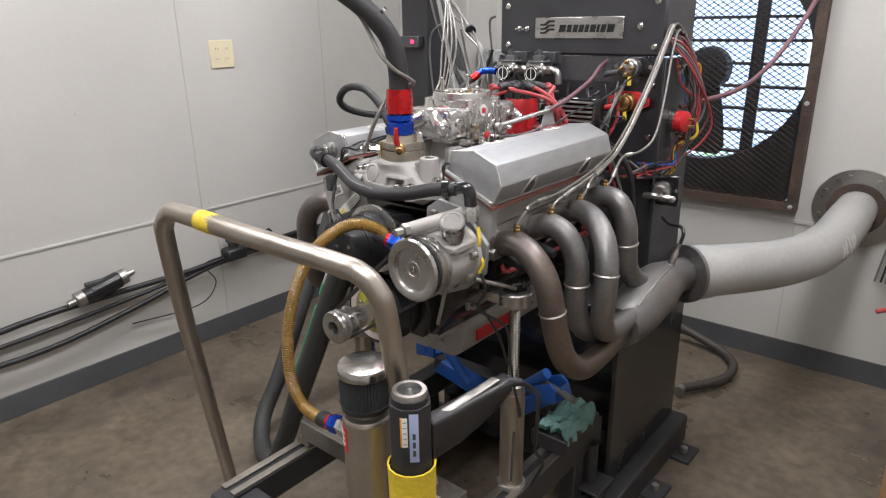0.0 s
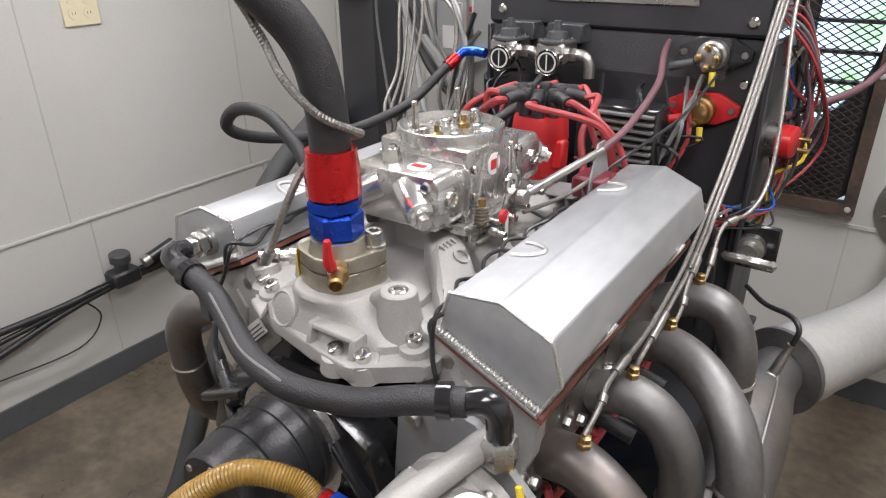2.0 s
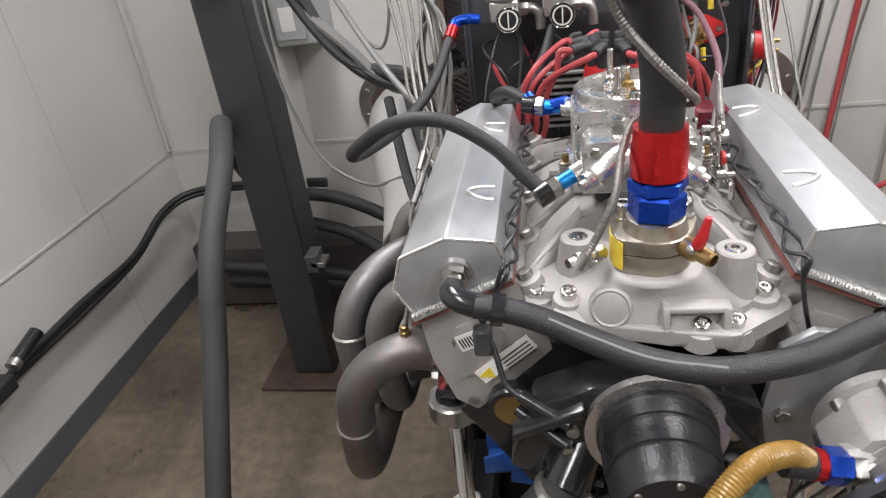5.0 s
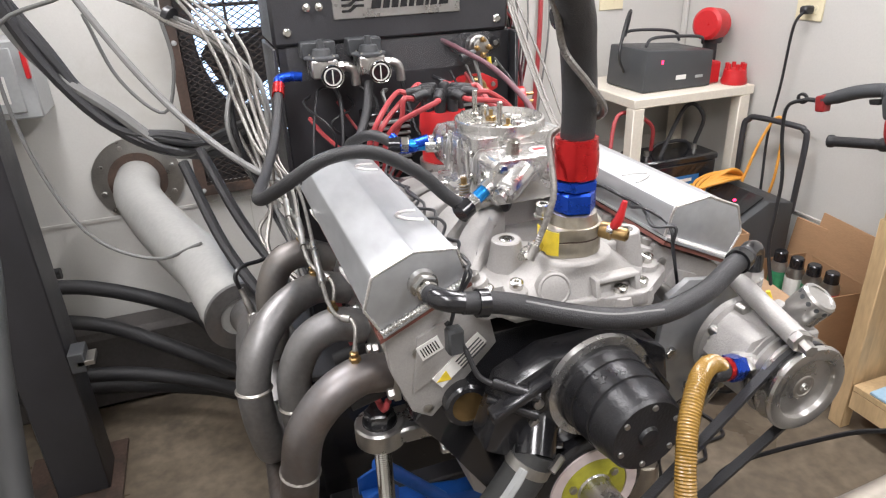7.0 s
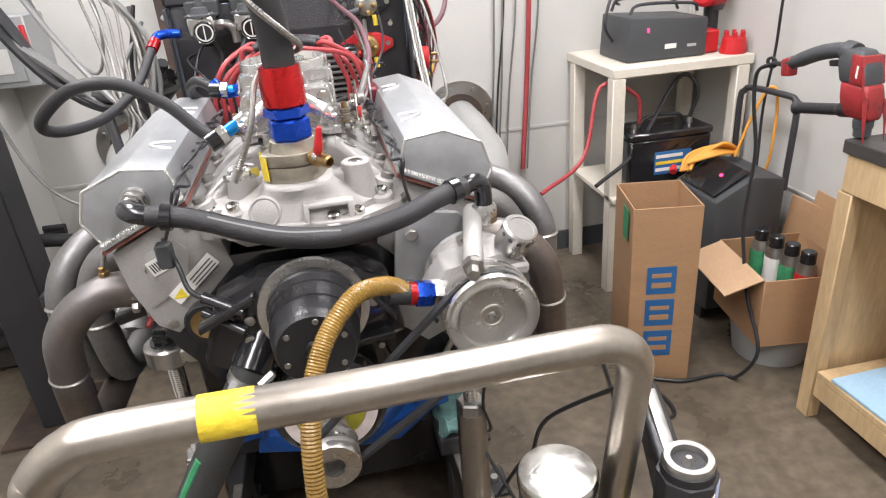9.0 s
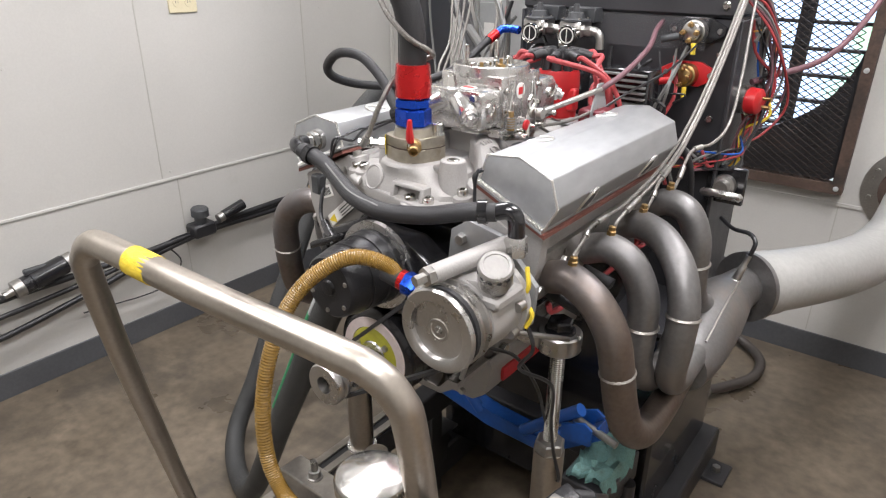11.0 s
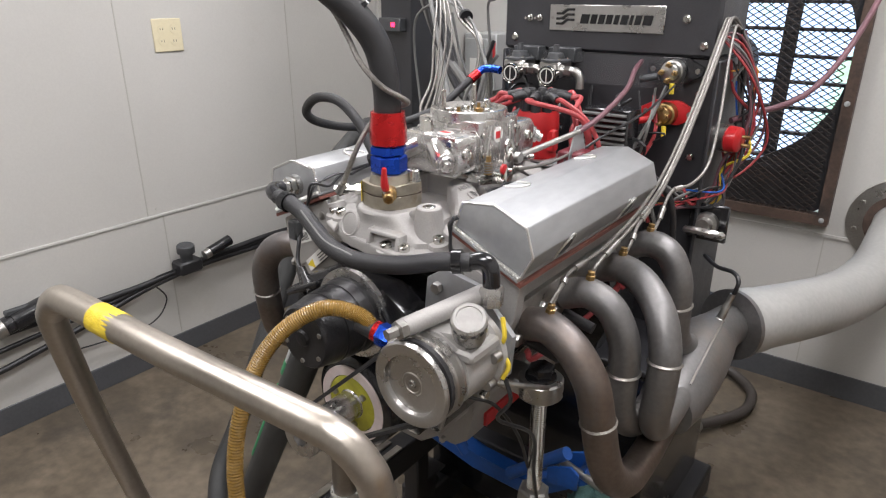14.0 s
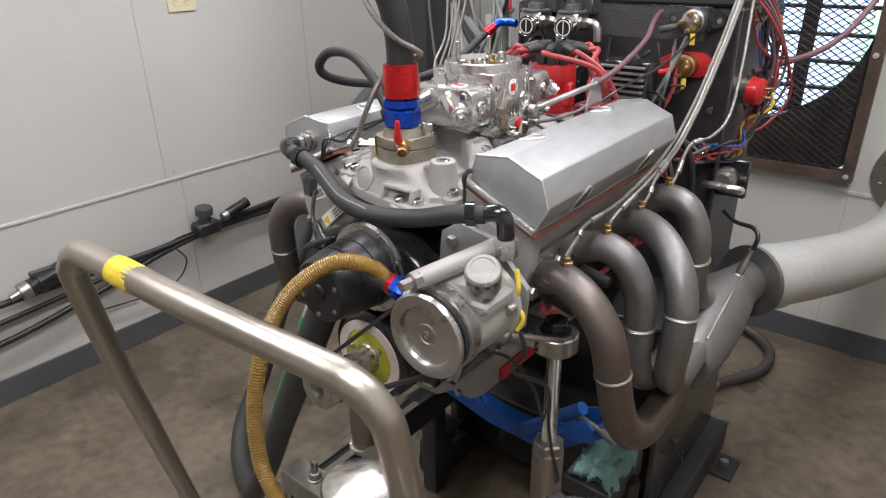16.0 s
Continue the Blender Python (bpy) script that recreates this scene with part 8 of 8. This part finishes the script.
# ---- work bench ----
wb_ = thing("work_bench", (1.5, 0.2, 0.0), "pine work bench with dark top and lower shelf", "bench")
part("top", Shape().box(1.34, XR - 0.012, -0.70, 0.56, 0.815, 0.850, 0.003), WOODTOP, wb_, "dark worktop")
part("apron", Shape().box(1.345, 1.385, -0.68, 0.545, 0.715, 0.813, 0.003), WOOD, wb_)
for x in (1.345, 1.60):
    for y in (0.505, -0.68):
        part("leg", Shape().box(x, x + 0.04, y, y + 0.05, 0.0, 0.714, 0.003), WOOD, wb_)
part("back_panel", Shape().box(1.645, 1.655, -0.68, 0.545, 0.15, 0.80, 0.001), WOOD, wb_)
part("end_panel", Shape().box(1.39, 1.60, 0.520, 0.535, 0.10, 0.714, 0.002), WOOD, wb_)
part("shelf_board", Shape().box(1.345, 1.640, -0.62, 0.500, 0.155, 0.175, 0.002), WOOD, wb_)
part("shelf_rail", Shape().box(1.345, 1.365, -0.62, 0.500, 0.09, 0.154, 0.002), WOOD, wb_)
pp = thing("blue_sheets", (1.45, 0.3, 0.18), "loose blue printed sheets on the lower shelf", "paper")
part("sheet", Shape().box(1.36, 1.60, 0.12, 0.40, 0.176, 0.186, 0.002, Matrix.Rotation(radians(2), 4, "Z")), PAPER, pp)
part("clear_bag", Shape().prism([(0.22, 0.19), (0.44, 0.19), (0.40, 0.40), (0.26, 0.42)], 1.52, 1.535, "x", 0.002), WHITE_PLASTIC, pp)
tn = thing("tin_can", (1.40, 0.06, 0.18), "small tin on the lower shelf", "can")
part("tin", Shape().lathe((1.37, 0.05, 0.21), (0.3, 1, 0), ((0, 0.032), (0.06, 0.032), (0.062, 0.028)), 22), STEEL, tn)
tp = thing("bench_tools", (1.42, 0.40, 0.85), "flat dark metal tool lying on the bench", "tool")
part("tool", Shape().box(1.38, 1.50, 0.30, 0.44, 0.851, 0.868, 0.006), STEEL, tp)
dr = thing("power_drill", (1.390, 0.525, 0.85), "red and black corded power drill standing on the bench", "drill")
part("nose", Shape().lathe((1.376, 0.545, 0.853), (0, 0.10, 1), ((0, 0.014), (0.004, 0.020), (0.022, 0.0205), (0.024, 0.023), (0.045, 0.024), (0.048, 0.021)), 20), DARKGREY, dr, "black drill chuck")
part("gear_case", Shape().hull([(1.376 + sx_ * w, y, z) for sx_ in (-1, 1) for w, y, z in ((0.024, 0.515, 0.900), (0.024, 0.592, 0.898), (0.033, 0.522, 0.935), (0.033, 0.610, 0.940), (0.030, 0.530, 0.985), (0.030, 0.618, 0.985))], 0.010), DRILL_RED, dr, "red gear housing")
part("motor_case", Shape().hull([(1.376 + sx_ * w, y, z) for sx_ in (-1, 1) for w, y, z in ((0.028, 0.536, 0.978), (0.028, 0.625, 0.980), (0.031, 0.548, 1.030), (0.031, 0.640, 1.030), (0.024, 0.570, 1.064), (0.024, 0.632, 1.066))], 0.010), DARKGREY, dr, "black motor housing")
part("red_flash", Shape().hull([(1.376 + sx_ * w, y, z) for sx_ in (-1, 1) for w, y, z in ((0.0325, 0.540, 0.985), (0.0325, 0.585, 0.985), (0.0325, 0.556, 1.052), (0.0325, 0.590, 1.055))], 0.003, 2), DRILL_RED, dr, "red side panel")
part("vent_slot", Shape().box(1.3425, 1.3445, 0.560, 0.566, 1.000, 1.030, 0.0003), WHITE_PLASTIC, dr)
part("handle", Shape().tube([(1.376, 0.612, 1.048), (1.374, 0.660, 1.052), (1.370, 0.730, 1.035), (1.366, 0.800, 1.006), (1.364, 0.828, 0.996)], [0.027] * 5 + [0.020] * 13 + [0.018] * 7, 14), DARKGREY, dr, "black rear handle")
part("trigger", Shape().hull([(1.374 + d, y, z) for d in (-0.008, 0.008) for y, z in ((0.655, 1.030), (0.690, 1.022), (0.655, 1.012), (0.684, 1.008))], 0.003, 2), HOSE, dr)
part("red_end", Shape().hull([(1.364 + d, y, z) for d in (-0.017, 0.017) for y, z in ((0.815, 1.016), (0.850, 1.004), (0.812, 0.962), (0.842, 0.958))], 0.006), DRILL_RED, dr, "red handle end")
part("side_handle", Shape().tube([(1.376, 0.600, 0.912), (1.374, 0.640, 0.904), (1.371, 0.720, 0.890), (1.369, 0.775, 0.880), (1.368, 0.786, 0.878)], [0.020] * 5 + [0.0155] * 13 + [0.0195] * 6 + [0.015], 14), HOSE, dr, "ribbed side handle")
part("hook", Shape().ring((1.360, 0.905, 0.985), (0.900, 0.200, 0.2), 0.010, 0.018, 0.007, 18), HOSE, dr)
part("bend_relief", Shape().rod((1.363, 0.846, 0.990), (1.361, 0.892, 0.986), 0.008, 0.006), HOSE, dr)
part("cord", Shape().tube([(1.361, 0.890, 0.986), (1.345, 0.940, 0.955), (1.350, 0.945, 0.86), (1.362, 0.925, 0.72), (1.352, 0.915, 0.60), (1.338, 0.900, 0.46), (1.310, 0.800, 0.27), (1.285, 0.680, 0.14), (1.255, 0.72, 0.02), (1.22, 0.762, 0.008), (1.086, 0.764, 0.008), (0.96, 0.815, 0.008), (0.99, 0.70, 0.008), (0.976, 0.618, 0.008), (0.896, 0.607, 0.008), (0.850, 0.552, 0.008), (0.803, 0.587, 0.008), (0.858, 0.824, 0.008), (0.90, 1.00, 0.008)], 0.006, 8), WIRE, dr, "black cord trailing to the floor")
